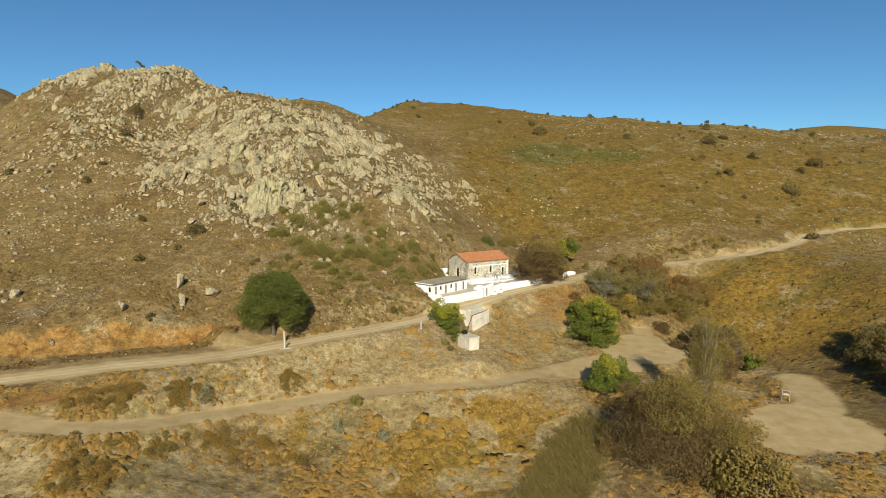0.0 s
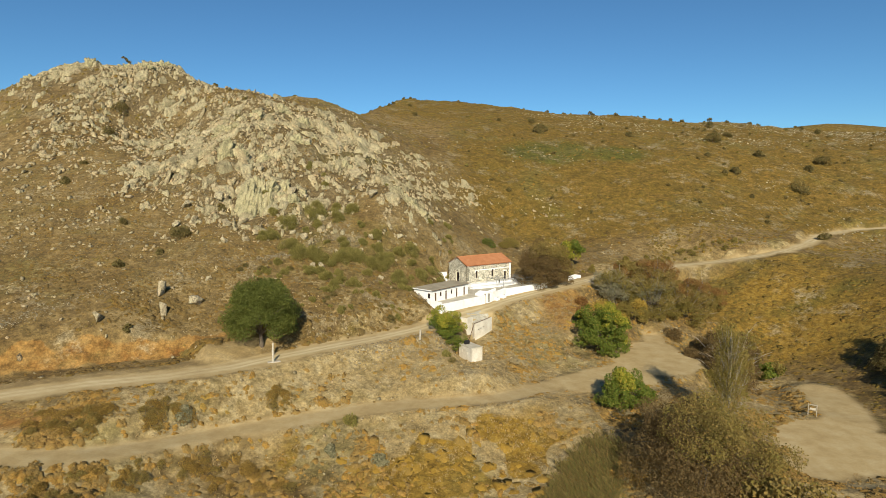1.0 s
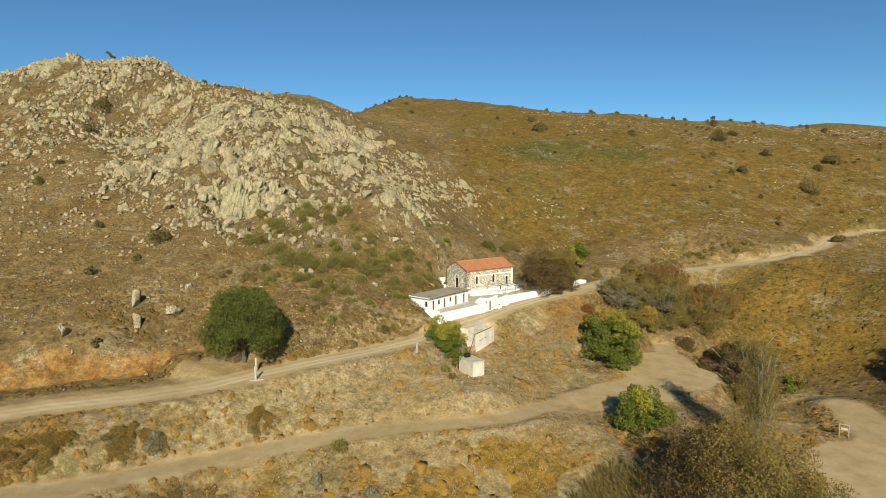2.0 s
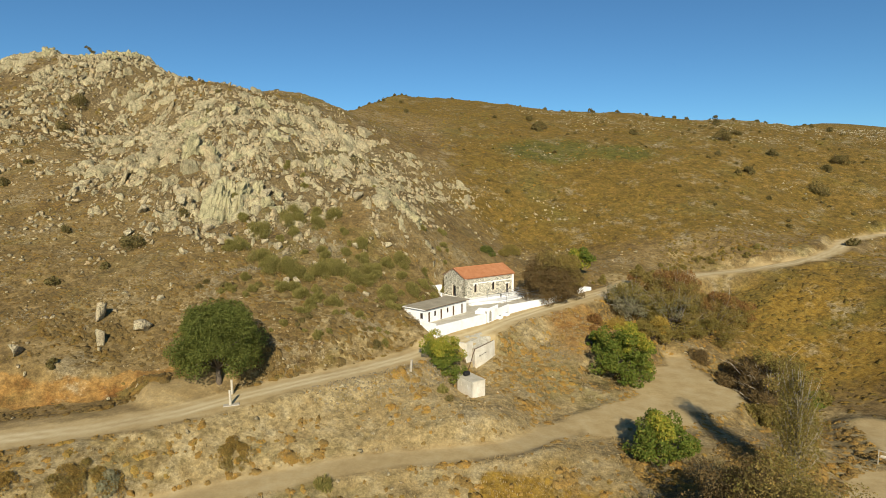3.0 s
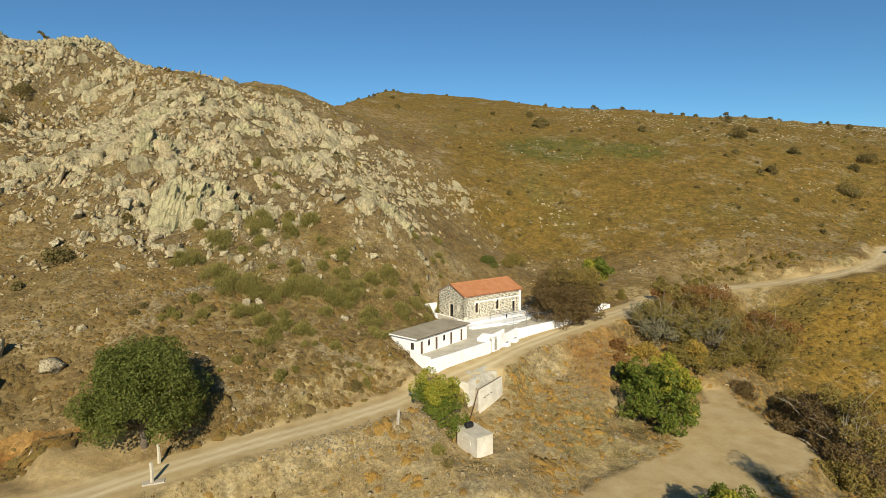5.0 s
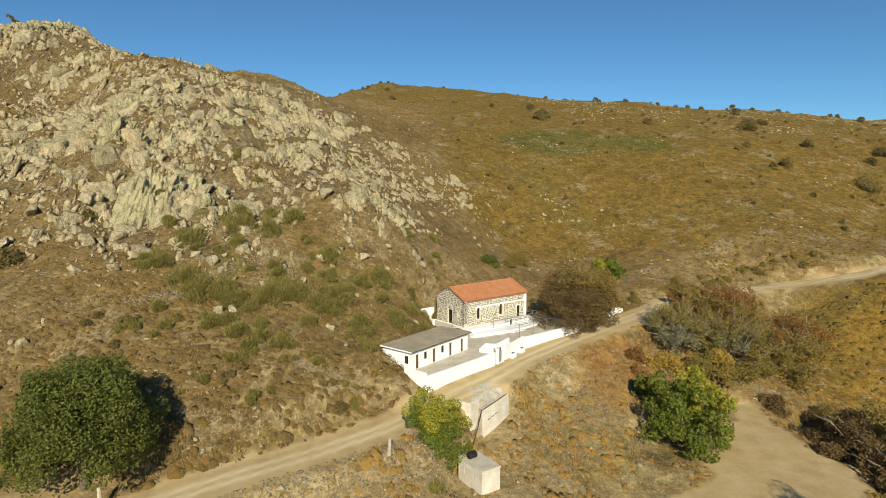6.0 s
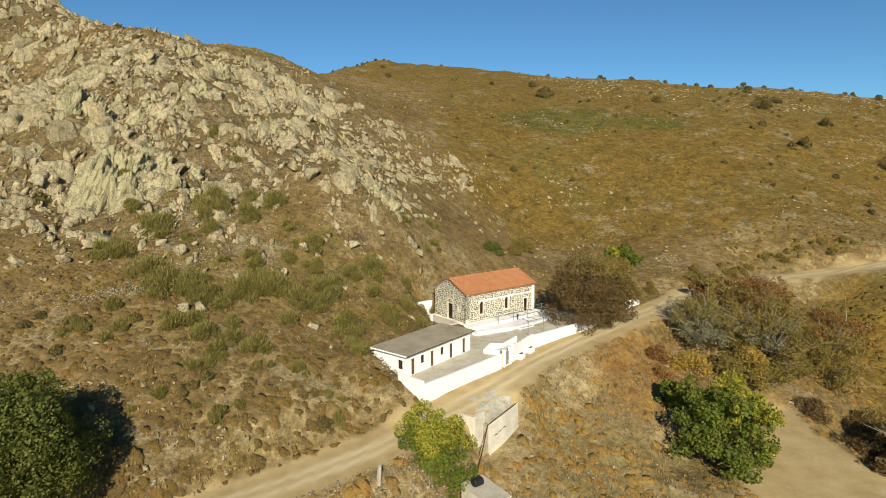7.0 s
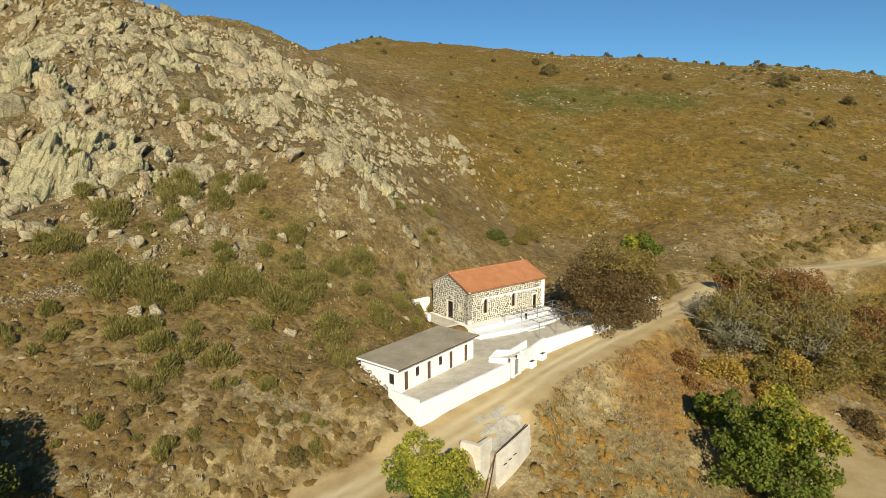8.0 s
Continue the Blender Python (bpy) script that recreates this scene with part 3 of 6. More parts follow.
def pierced(outline, holes, thick, m):
    """A wall panel in the x-z plane with openings right through it, thick in y, moved by m."""
    bm = bmesh.new()
    edges = []
    for loop in (outline, *holes):
        vs = [bm.verts.new((x, 0, z)) for x, z in loop]
        edges += [bm.edges.new((vs[i], vs[(i + 1) % len(vs)])) for i in range(len(vs))]
    bmesh.ops.triangle_fill(bm, use_beauty=True, use_dissolve=False, edges=edges)
    out = bmesh.ops.extrude_face_region(bm, geom=list(bm.faces))
    bmesh.ops.translate(bm, verts=[v for v in out["geom"] if isinstance(v, bmesh.types.BMVert)], vec=(0, thick, 0))
    bmesh.ops.transform(bm, matrix=m, verts=bm.verts)
    return bm


def arch(x, z0, w, h, n=8):
    """The outline of a round-headed opening."""
    r = w / 2
    pts = [(x - r, z0), (x + r, z0)]
    return pts + [(x + r * math.cos(math.pi * i / n), z0 + h - r + r * math.sin(math.pi * i / n)) for i in range(n + 1)]


def rect(x, z0, w, h):
    return [(x - w / 2, z0), (x + w / 2, z0), (x + w / 2, z0 + h), (x - w / 2, z0 + h)]


def thing(name, m, label, category, group="", kind=""):
    ob = new(name)
    ob.matrix_world = m
    ob.empty_display_size = 0.3
    return tagged(ob, label, category, group, kind)


# ---- ground ----
def ground():
    xs = spaced([(-2500, 300), (-600, 60), (-260, 8), (-120, 1.6), (-80, 0.8), (95, 0.8), (150, 1.5), (260, 4), (500, 25), (1100, 40), (2500, 300)])
    ys = spaced([(-900, 200), (-200, 40), (20, 6), (58, 0.8), (150, 0.8), (200, 1.1), (290, 1.8), (450, 3.5), (700, 25), (1300, 40), (4200, 400)])
    gx, gy = np.meshgrid(xs, ys)
    gz = land(gx, gy)
    nx, ny = len(xs), len(ys)
    idx = np.arange(nx * ny).reshape(ny, nx)
    faces = np.stack([idx[:-1, :-1], idx[:-1, 1:], idx[1:, 1:], idx[1:, :-1]], -1).reshape(-1, 4)
    ob = sheet("ground", np.stack([gx, gy, gz], -1).reshape(-1, 3), faces, MAT_GROUND, None, "", True)
    tagged(ob, "dry stony hillside with brown scrub and dirt tracks", "ground", "", "structure")
    x, y = gx.ravel(), gy.ravel()
    track = np.zeros(x.shape)
    rut = np.zeros(x.shape)
    edge = 0.5 * (wander(x, y, 2.2, 8) - 0.5) * 2
    for line, half in ((UPPER_ROAD, 3.0), (FAR_ROAD, 2.3), (LOWER_TRACK, 2.2), (LOT_LANE, 3.8), (SUNKEN_LANE, 1.4)):
        d, h, side = along(x, y, line)
        track = np.maximum(track, 1 - step(half - 0.5, half + 1.0, d + edge))
        if line is UPPER_ROAD:
            track = np.maximum(track, 0.4 * (1 - step(0.0, 1.6, d + 1.6 * edge - 5.0 - 3.4 * np.exp(-((x + 38) / 6) ** 2))) * (side > 0) * step(-27, -35, x))
        if line is UPPER_ROAD or line is FAR_ROAD:
            rut = np.maximum(rut, np.exp(-((d - 0.75) / 0.42) ** 2) * 1.0 * (0.45 + 0.7 * wander(x, y, 6, 9)))
    for a, b, h, r in (CLEARING, CLEARING_END, TURNING, BEND, LOT):
        track = np.maximum(track, 1 - step(r - 0.5, r + 1.2, np.hypot(x - a, y - b) + 2 * edge))

    def spot(a, b, rx, ry, turn=0.0, power=1.0):
        c, s = math.cos(radians(turn)), math.sin(radians(turn))
        u, v = (x - a) * c + (y - b) * s, -(x - a) * s + (y - b) * c
        return power * np.exp(-0.5 * ((u / rx) ** 2 + (v / ry) ** 2))

    d, h, side = along(x, y, UPPER_ROAD)
    bank = step(10.0, 10.6, d + edge) * (1 - step(11.7, 12.3, d + 1.2 * edge)) * (side > 0) * step(-95, -80, x) * (1 - step(-37, -34, x))
    bank = np.maximum(bank, 0.75 * spot(-62, 77, 12, 2.6, 12))
    pale = step(2.6, 3.4, d) * (1 - step(3.9, 4.9, d + 3 * edge)) * (side > 0) * step(40, 46, x) * step(0.3, 0.5, wander(x, y, 3.2, 23)) * 0.8
    d2, h2, side2 = along(x, y, FAR_ROAD)
    pale = np.maximum(pale, step(2.4, 3.0, d2) * (1 - step(4.0, 6.0, d2 + 3 * edge)) * (side2 > 0) * (wander(x, y, 5, 23) > 0.4))
    bank = np.maximum.reduce([bank, 1.1 * spot(29.5, 141.0, 5.5, 5.5), 0.55 * spot(27, 133, 5, 6)])
    straw = np.maximum.reduce([spot(5, 98, 32, 13, 15), spot(14, 125, 9, 14), spot(-16, 100, 22, 6, 20), spot(5, 78, 16, 12), 0.8 * spot(56, 100, 8, 5), 0.42 * spot(-18, 120, 20, 8, -30), 0.75 * spot(52, 74, 14, 5), pale, 0.9 * spot(24, 112, 12, 5, 25), 0.8 * spot(21, 132, 9, 10), spot(47.5, 169.5, 3.2, 3), spot(70, 115, 6, 9), spot(66, 108, 5, 6), spot(61, 107, 6, 7), 0.45 * spot(-8, 123.5, 6, 6), 0.9 * spot(19, 128, 10, 12) * step(0.45, 0.6, wander(x, y, 3.5, 91)), 0.75 * spot(-45, 66, 30, 9, -5), 0.7 * spot(-45, 80, 22, 5, 15)])
    olive = np.maximum.reduce([step(-30, 40, x - 0.0 * y) * step(175, 215, y) * 0.85, spot(95, 152, 24, 16, 0, 1.0), step(262, 330, y) * 0.6 * step(-60, -20, x)])
    green = np.maximum.reduce([spot(48, 262, 18, 11, 5, 0.85), spot(78, 258, 13, 8, 0, 0.75), spot(42, 215, 10, 12, 20, 0.4), spot(92, 148, 10, 6, 0, 0.6), spot(105, 150, 8, 4, 0, 0.5), spot(20, 240, 14, 16, 0, 0.35)])
    ochre = np.maximum.reduce([step(0.38, 0.52, wander(x, y, 5.0, 51)) * np.maximum(spot(3, 80, 12, 7, 10, 1.6), spot(-12, 81, 8, 4, 0, 1.2)), spot(14, 92, 4, 1.5, 20, 0.5), spot(8, 87.5, 3, 1.2, 10, 0.8), spot(115, 178, 8, 5, 0, 0.6), spot(88, 158, 18, 8, 0, 0.68), spot(92, 138, 22, 13, 0, 0.62), spot(75, 165, 10, 4, 20, 0.5), spot(80, 146, 8, 5, 0, 0.6), spot(110, 168, 14, 4, 0, 0.5)])
    for name, values in (("track", track), ("rut", rut * (track > 0.5)), ("orange", bank), ("straw", straw * (1 - track)), ("olive", olive), ("green", green), ("ochre", ochre), ("stony", np.clip(1.3 * rockiness(x, y), 0, 0.9))):
        a = ob.data.attributes.new(name, "FLOAT", "POINT")
        a.data.foreach_set("value", np.clip(values, 0, 1).astype(np.float32))
    return ob


ground()


def clear_of(x, y, margin=0.0):
    """True where scrub can grow: off the tracks, yards and buildings."""
    ok = np.ones(x.shape, bool)
    for line, half in ((UPPER_ROAD, 3.1), (FAR_ROAD, 2.6), (LOWER_TRACK, 2.3), (LOT_LANE, 4.0), (SUNKEN_LANE, 1.6)):
        ok &= along(x, y, line)[0] > half + margin
    for a, b, h, r in (CLEARING, CLEARING_END, TURNING, BEND, LOT):
        ok &= np.hypot(x - a, y - b) > r + margin
    d, _, side = along(x, y, UPPER_ROAD)
    ok &= ~((d < 5.6 + 3.2 * np.exp(-((x + 38) / 6) ** 2)) & (side > 0) & (x < -31))
    ok &= inside(x, y, CHAPEL, -3, 21, -8.5, 9, 0.1) < 0.5
    ok &= inside(x, y, ANNEX, -1, 14, -3.2, 6.5, 0.1) < 0.5
    ok &= np.hypot(x - 7, y - 122) > 3.5
    return ok


def lean(x, y):
    """The slope of the land at places: rise per metre in x and y."""
    return np.stack([(land(x + 0.6, y) - land(x - 0.6, y)) / 1.2, (land(x, y + 0.6) - land(x, y - 0.6)) / 1.2], -1)


def fuzzy(seed, blades):
    """A cushion shrub: a low uneven dome with short twigs standing out of it."""
    tv, tf = dome(seed, 2, 7, 0.5)
    r = np.random.RandomState(900 + seed)
    v, f = [tv], [tf]
    for i in range(blades):
        a, e = r.rand() * 6.28, 0.25 + 1.2 * r.rand()
        n = np.array([math.cos(e) * math.cos(a), math.cos(e) * math.sin(a), math.sin(e)])
        w = np.cross(n, r.normal(size=3)) * 0.22
        v.append(np.array([n * 0.82 - w, n * 0.82 + w, n * r.uniform(1.12, 1.4)]))
        f.append(np.array([[0, 1, 2]]) + len(tv) + 3 * i)
    return np.concatenate(v), np.concatenate(f)


def scrub():
    r = np.random.RandomState(21)
    near = [fuzzy(s, 15) for s in range(14)]
    far = [dome(50 + s, 2, 4, 0.4) for s in range(10)]
    # near slopes: a carpet of small cushions, and crowded patches of larger ones
    n = 86000
    x, y = r.uniform(-112, 70, n), r.uniform(58, 190, n)
    flat = np.clip(np.exp(-(((x - 8) / 27) ** 2 + ((y - 100) / 17) ** 2)) + 0.5 * np.exp(-(((x - 20) / 13) ** 2 + ((y - 128) / 16) ** 2)) + 0.8 * np.exp(-(((x + 18) / 20) ** 2 + ((y - 99) / 7) ** 2)), 0, 1)
    crowd = step(0.50, 0.62, wander(x, y, 6.5, 11))
    slope = step(98, 110, y) * (1 - step(-4, 6, x))
    flat = np.maximum(flat, 0.8 * np.exp(-(((x - 22) / 11) ** 2 + ((y - 131) / 11) ** 2) ** 2))
    low = (y < 112)
    density = (np.where(low, 0.14, 0.25) + 0.30 * wander(x, y, 14, 14) + np.where(low, 0.95, 0.5) * crowd + 0.55 * slope) * (1 - 0.86 * flat) * (1 - 0.55 * rockiness(x, y))
    d, h, side = along(x, y, UPPER_ROAD)
    bank = (d > 10.2) & (d < 13.2) & (side > 0) & (x < -36)
    density *= np.where(bank, 0.10, 1.0)
    density *= 1 - 0.85 * np.exp(-(((x - 4) / 17) ** 2 + ((y - 78) / 15) ** 2) ** 2)
    density *= 1 - 0.8 * np.exp(-(((x - 61) / 8) ** 2 + ((y - 107) / 8) ** 2))
    density *= 1 + 0.4 * step(-35, -50, x) * step(100, 112, y)
    keep = (r.rand(n) < density * (0.58 + 0.10 * slope) * (1 - 0.45 * step(-42, -30, x) * slope)) & clear_of(x, y, 0.1) & (np.abs(x) < 0.86 * y + 2)
    x, y, crowd = x[keep], y[keep], crowd[keep]
    size = 0.20 + 0.29 * r.rand(len(x)) ** 2 + 0.45 * crowd * r.rand(len(x)) ** 1.5 * (y < 112)
    size = size * np.where((along(x, y, UPPER_ROAD)[2] > 0) & (x < 6), 0.8 + 0.4 * step(-50, -36, x) * (1 - step(132, 142, y)), 1.0) * (1 + 0.6 * np.exp(-(((x - 20) / 11) ** 2 + ((y - 127) / 12) ** 2)))
    s = np.stack([size * r.uniform(0.8, 1.5, len(x)), size * r.uniform(0.7, 1.2, len(x)), size * r.uniform(0.3, 0.58, len(x))], -1)
    p = np.stack([x, y, land(x, y) - 0.04], -1)
    turn, tip = r.uniform(0, 6.28, len(x)), np.clip(lean(x, y), -0.5, 0.5)
    below = along(x, y, UPPER_ROAD)[2] < 0
    close = (y < 116) | ((x > -30) & (y < 136))
    plain = [dome(20 + k, 2, 5, 0.45) for k in range(12)]
    for chosen, kinds, mat, label in ((below, near, MAT_LOW_CUSHION, "ochre and brown cushion shrubs on the ground below the road"), (~below & close, near, MAT_CUSHION, "low brown cushion shrubs on the bank above the road"),
                                      (~below & ~close, plain, MAT_CUSHION, "low brown and rust cushion shrubs covering the dry slope")):
        ob = scattered("cushion_scrub", kinds, p[chosen], turn[chosen], s[chosen], mat, tilt=tip[chosen])
        tagged(ob, label, "scrub", "", "stuff")
    # far slopes
    n = 54000
    x, y = r.uniform(-150, 250, n), r.uniform(165, 400, n)
    keep = (r.rand(n) < 0.72 * (0.3 + 0.9 * wander(x, y, 13, 13)) * (1 - 0.5 * rockiness(x, y))) & clear_of(x, y, 0.3) & (along(x, y, UPPER_ROAD)[0] > 6) & (along(x, y, FAR_ROAD)[0] > 6) & (y < crest(x) + 6) & ((y > 190) | (x > 70)) & (np.abs(x) < 0.86 * y)
    x, y = x[keep], y[keep]
    size = 0.26 + 0.5 * r.rand(len(x)) ** 2.4
    s = np.stack([size, size * r.uniform(0.75, 1.2, len(x)), size * r.uniform(0.4, 0.75, len(x))], -1)
    p = np.stack([x, y, land(x, y) - 0.08], -1)
    ob = scattered("hill_scrub", far, p, r.uniform(0, 6.28, len(x)), s, MAT_FAR_CUSHION, tilt=np.clip(lean(x, y), -0.5, 0.5))
    tagged(ob, "olive and brown cushion shrubs covering the far hillside", "scrub", "", "stuff")
    # right valley side
    n = 8000
    x, y = r.uniform(66, 150, n), r.uniform(100, 200, n)
    keep = (r.rand(n) < 0.2 + 0.9 * wander(x, y, 7, 28)) & clear_of(x, y, 0.2) & (along(x, y, UPPER_ROAD)[0] > 6) & (along(x, y, FAR_ROAD)[0] > 6) & (r.rand(n) > 1.1 * np.exp(-(((x - 70) / 8) ** 2 + ((y - 113) / 11) ** 2)))
    x, y = x[keep], y[keep]
    size = 0.25 + 0.5 * r.rand(len(x)) ** 2
    s = np.stack([size * 1.2, size * r.uniform(0.75, 1.3, len(x)), size * r.uniform(0.2, 0.42, len(x))], -1)
    ob = scattered("valley_scrub", far, np.stack([x, y, land(x, y) - 0.05], -1), r.uniform(0, 6.28, len(x)), s, MAT_FAR_CUSHION, tilt=np.clip(lean(x, y), -0.5, 0.5))
    tagged(ob, "olive and ochre low shrubs on the valley side", "scrub", "", "stuff")
    # ochre cushions on the flat
    n = 420
    x, y = r.uniform(-20, 22, n), r.uniform(68, 98, n)
    f = np.exp(-(((x - 2) / 6) ** 2 + ((y - 82) / 4) ** 2)) + np.exp(-(((x - 9) / 5) ** 2 + ((y - 77) / 5) ** 2)) + np.exp(-(((x + 8) / 6) ** 2 + ((y - 80) / 3) ** 2)) + 0.08
    keep = (r.rand(n) < f) & clear_of(x, y, 0.2)
    x, y = x[keep], y[keep]
    size = 0.5 + 0.8 * r.rand(len(x))
    s = np.stack([size, size * r.uniform(0.75, 1.2, len(x)), size * 0.10], -1)
    ob = scattered("ochre_scrub", near, np.stack([x, y, land(x, y) - 0.05], -1), r.uniform(0, 6.28, len(x)), s, MAT_OCHRE_CUSHION, tilt=lean(x, y), smooth=True)
    tagged(ob, "yellow-ochre cushion shrubs on the dry flat ground", "scrub", "", "stuff")


scrub()


def tuft(seed, blades, spread, height, width, droop=0.3):
    r = np.random.RandomState(seed)
    v, f = [], []
    for i in range(blades):
        a, b = r.rand() * 6.28, r.rand() * 6.28
        x, y = spread * r.rand() * math.cos(a), spread * r.rand() * math.sin(a)
        h = height * r.uniform(0.6, 1.1)
        dx, dy = math.cos(b) * width / 2, math.sin(b) * width / 2
        lx, ly = (x + droop * math.cos(a) * h * r.rand()), (y + droop * math.sin(a) * h * r.rand())
        k = len(v)
        v += [(x - dx, y - dy, -0.1), (x + dx, y + dy, -0.1), (lx, ly, h)]
        f.append((k, k + 1, k + 2))
    return np.array(v), np.array(f)


def grasses():
    r = np.random.RandomState(5)
    n = 22000
    x, y = r.uniform(-45, 62, n), r.uniform(60, 145, n)
    f = 0.25 + np.exp(-(((x - 6) / 30) ** 2 + ((y - 98) / 15) ** 2)) + np.exp(-(((x - 16) / 9) ** 2 + ((y - 125) / 12) ** 2)) + np.exp(-(((x - 24) / 8) ** 2 + ((y - 134) / 9) ** 2))
    keep = (r.rand(n) < f * wander(x, y, 5, 15) * 1.3) & clear_of(x, y, 0.0)
    x, y = x[keep], y[keep]
    size = r.uniform(0.6, 1.4, len(x))
    ob = scattered("dry_grass", [tuft(s, 11, 0.5, 0.17, 0.13) for s in range(6)], np.stack([x, y, land(x, y)], -1), r.uniform(0, 6.28, len(x)), np.stack([size] * 3, -1), MAT_STRAW_TUFT)
    tagged(ob, "pale dry grass tufts on the flat ground", "grass", "", "stuff")
    n = 1500
    x, y = r.uniform(8, 36, n), r.uniform(104, 144, n)
    keep = (r.rand(n) < 0.9 * step(0.4, 0.65, wander(x, y, 2.6, 33))) & clear_of(x, y, 0.4) & (x > y - 122)
    x, y = x[keep], y[keep]
    size = r.uniform(0.6, 1.3, len(x))
    ob = scattered("dry_stalks", [tuft(80 + s, 16, 0.6, 0.2, 0.14) for s in range(6)], np.stack([x, y, land(x, y)], -1), r.uniform(0, 6.28, len(x)), np.stack([size] * 3, -1), MAT_STALK)
    tagged(ob, "clumps of dry brown stalks on the slope below the road", "grass", "", "stuff")
    n = 5200
    x, y = r.uniform(8, 30, n), r.uniform(55, 92, n)
    keep = (r.rand(n) < 1.6 * np.exp(-0.5 * (((x - 12 - (y - 62) * 0.42) / 3.6) ** 2 + ((y - 72) / 9) ** 2) ** 2)) & clear_of(x, y, 0.5)
    x, y = x[keep], y[keep]
    size = r.uniform(0.7, 1.3, len(x))
    ob = scattered("reed_bed", [tuft(40 + s, 30, 0.9, 0.62, 0.17, 1.5) for s in range(6)], np.stack([x, y, land(x, y)], -1), r.uniform(0, 6.28, len(x)), np.stack([size] * 3, -1), MAT_REED)
    tagged(ob, "dense bed of dry olive-brown reeds in the hollow", "reeds", "", "stuff")


grasses()


# ---- rocks ----
def rocks():
    r = np.random.RandomState(9)
    small = [stone(s, 7 + s % 3, 0, 0.35 + 0.6 * (s % 2)) for s in range(24)]
    big = [stone(100 + s, 12, 2, 0.9) for s in range(12)]
    # rock fields: ribs of broken blocks that run down the slope, with soil between
    n = 47000
    x, y = r.uniform(-150, 20, n), r.uniform(135, 262, n)
    u, v = 0.88 * x - 0.47 * y, 0.47 * x + 0.88 * y
    ribs = wander(u, v * 0.38, 4.2, 19) * 0.6 + wander(x, y, 2.2, 27) * 0.4
    keep = (r.rand(n) < rockiness(x, y) ** 0.9 * (0.12 + 0.95 * step(0.36, 0.56, ribs))) & clear_of(x, y, 0.5) & (y < crest(x) + 4)
    x, y, ribs = x[keep], y[keep], ribs[keep]
    size = (0.2 + 0.95 * r.rand(len(x)) ** 2.6 * step(0.3, 0.6, ribs) + 0.9 * r.rand(len(x)) * (r.rand(len(x)) < 0.10)) * np.where((y > 228) & (x > -98), 0.6, 1.0)
    s = np.stack([size * r.uniform(0.5, 1.0, len(x)), size * r.uniform(0.5, 1.0, len(x)), size * r.uniform(0.45, 1.0, len(x))], -1)
    dip = np.stack([r.normal(0.35, 0.35, len(x)), r.normal(0.1, 0.3, len(x))], -1)
    ob = scattered("rock_field", small, np.stack([x, y, land(x, y) + 0.12 * size], -1), r.normal(0.5, 0.9, len(x)), s, MAT_ROCK, tilt=lean(x, y) * 0.8 + dip)
    tagged(ob, "broken pale grey rock field covering the hill", "rocks", "", "stuff")
    # loose stones over the slopes
    n = 21000
    x, y = r.uniform(-125, 60, n), r.uniform(60, 225, n)
    w = wander(x, y, 9, 17)
    keep = (r.rand(n) < (0.05 + 0.55 * step(0.45, 0.8, w) + 0.65 * step(-42, -60, x) * step(105, 125, y) * step(0.3, 0.55, wander(x, y, 5, 37))) * np.where(x < 0, 1.0, 0.4) * step(70, 112, y)) & clear_of(x, y, 0.2)
    x, y = x[keep], y[keep]
    size = (0.12 + 0.6 * r.rand(len(x)) ** 2.6) * (0.8 + 0.6 * step(130, 160, y)) * (1 + 0.4 * step(-50, -65, x))
    s = np.stack([size, size * r.uniform(0.6, 1.0, len(x)), size * r.uniform(0.4, 0.9, len(x))], -1)
    ob = scattered("loose_stones", small, np.stack([x, y, land(x, y) + 0.1 * size], -1), r.uniform(0, 6.28, len(x)), s, MAT_ROCK, tilt=lean(x, y) * 0.7)
    tagged(ob, "scattered pale stones among the scrub", "stones", "", "stuff")
    n = 30000
    x, y = r.uniform(-20, 260, n), r.uniform(190, 345, n)
    w = wander(x, y, 16, 18)
    rim = step(-75, -30, y - crest(x)) * step(20, 60, x)
    keep = (r.rand(n) < 0.6 * step(0.58, 0.85, w) * (0.2 + 0.5 * step(60, 120, x)) + 0.7 * rim * step(0.3, 0.6, wander(x, y, 9, 24))) & clear_of(x, y, 0.2)
    x, y = x[keep], y[keep]
    size = 0.16 + 0.55 * r.rand(len(x)) ** 3.0
    s = np.stack([size, size * r.uniform(0.6, 1.0, len(x)), size * r.uniform(0.4, 0.8, len(x))], -1)
    ob = scattered("hill_stones", small, np.stack([x, y, land(x, y) + 0.1 * size], -1), r.uniform(0, 6.28, len(x)), s, MAT_RUBBLE, tilt=lean(x, y) * 0.7)
    tagged(ob, "weathered stones showing through the far hillside scrub", "stones", "", "stuff")
    # tumbled dry stone walls and rubble below the road
    lines = [([(-40, 129, 0), (-37, 131, 0), (-34, 133, 0), (-33, 138, 0), (-30, 142, 0), (-24, 149, 0)], 0.9, 1500), ([(-78, 88, 0), (-73, 98, 0), (-69, 103, 0), (-61, 113, 0), (-49, 125, 0), (-40, 129, 0)], 1.6, 1500),
             ([(-17, 103.5, 0), (-9, 107.5, 0), (-2, 111.5, 0), (2, 115, 0)], 2.4, 2700), ([(16, 132, 0), (19, 136, 0), (22, 131, 0), (24, 127, 0)], 2.2, 620), ([(12, 126, 0), (16, 122, 0), (21, 119, 0)], 3.0, 160)]
    px, py = [], []
    for line, wide, count in lines:
        k = r.randint(0, len(line) - 1, count)
        u = r.rand(count)
        a, b = np.array(line)[k], np.array(line)[k + 1]
        px.append(a[:, 0] + (b - a)[:, 0] * u + r.normal(0, wide * 0.6, count))
        py.append(a[:, 1] + (b - a)[:, 1] * u + r.normal(0, wide * 0.6, count))
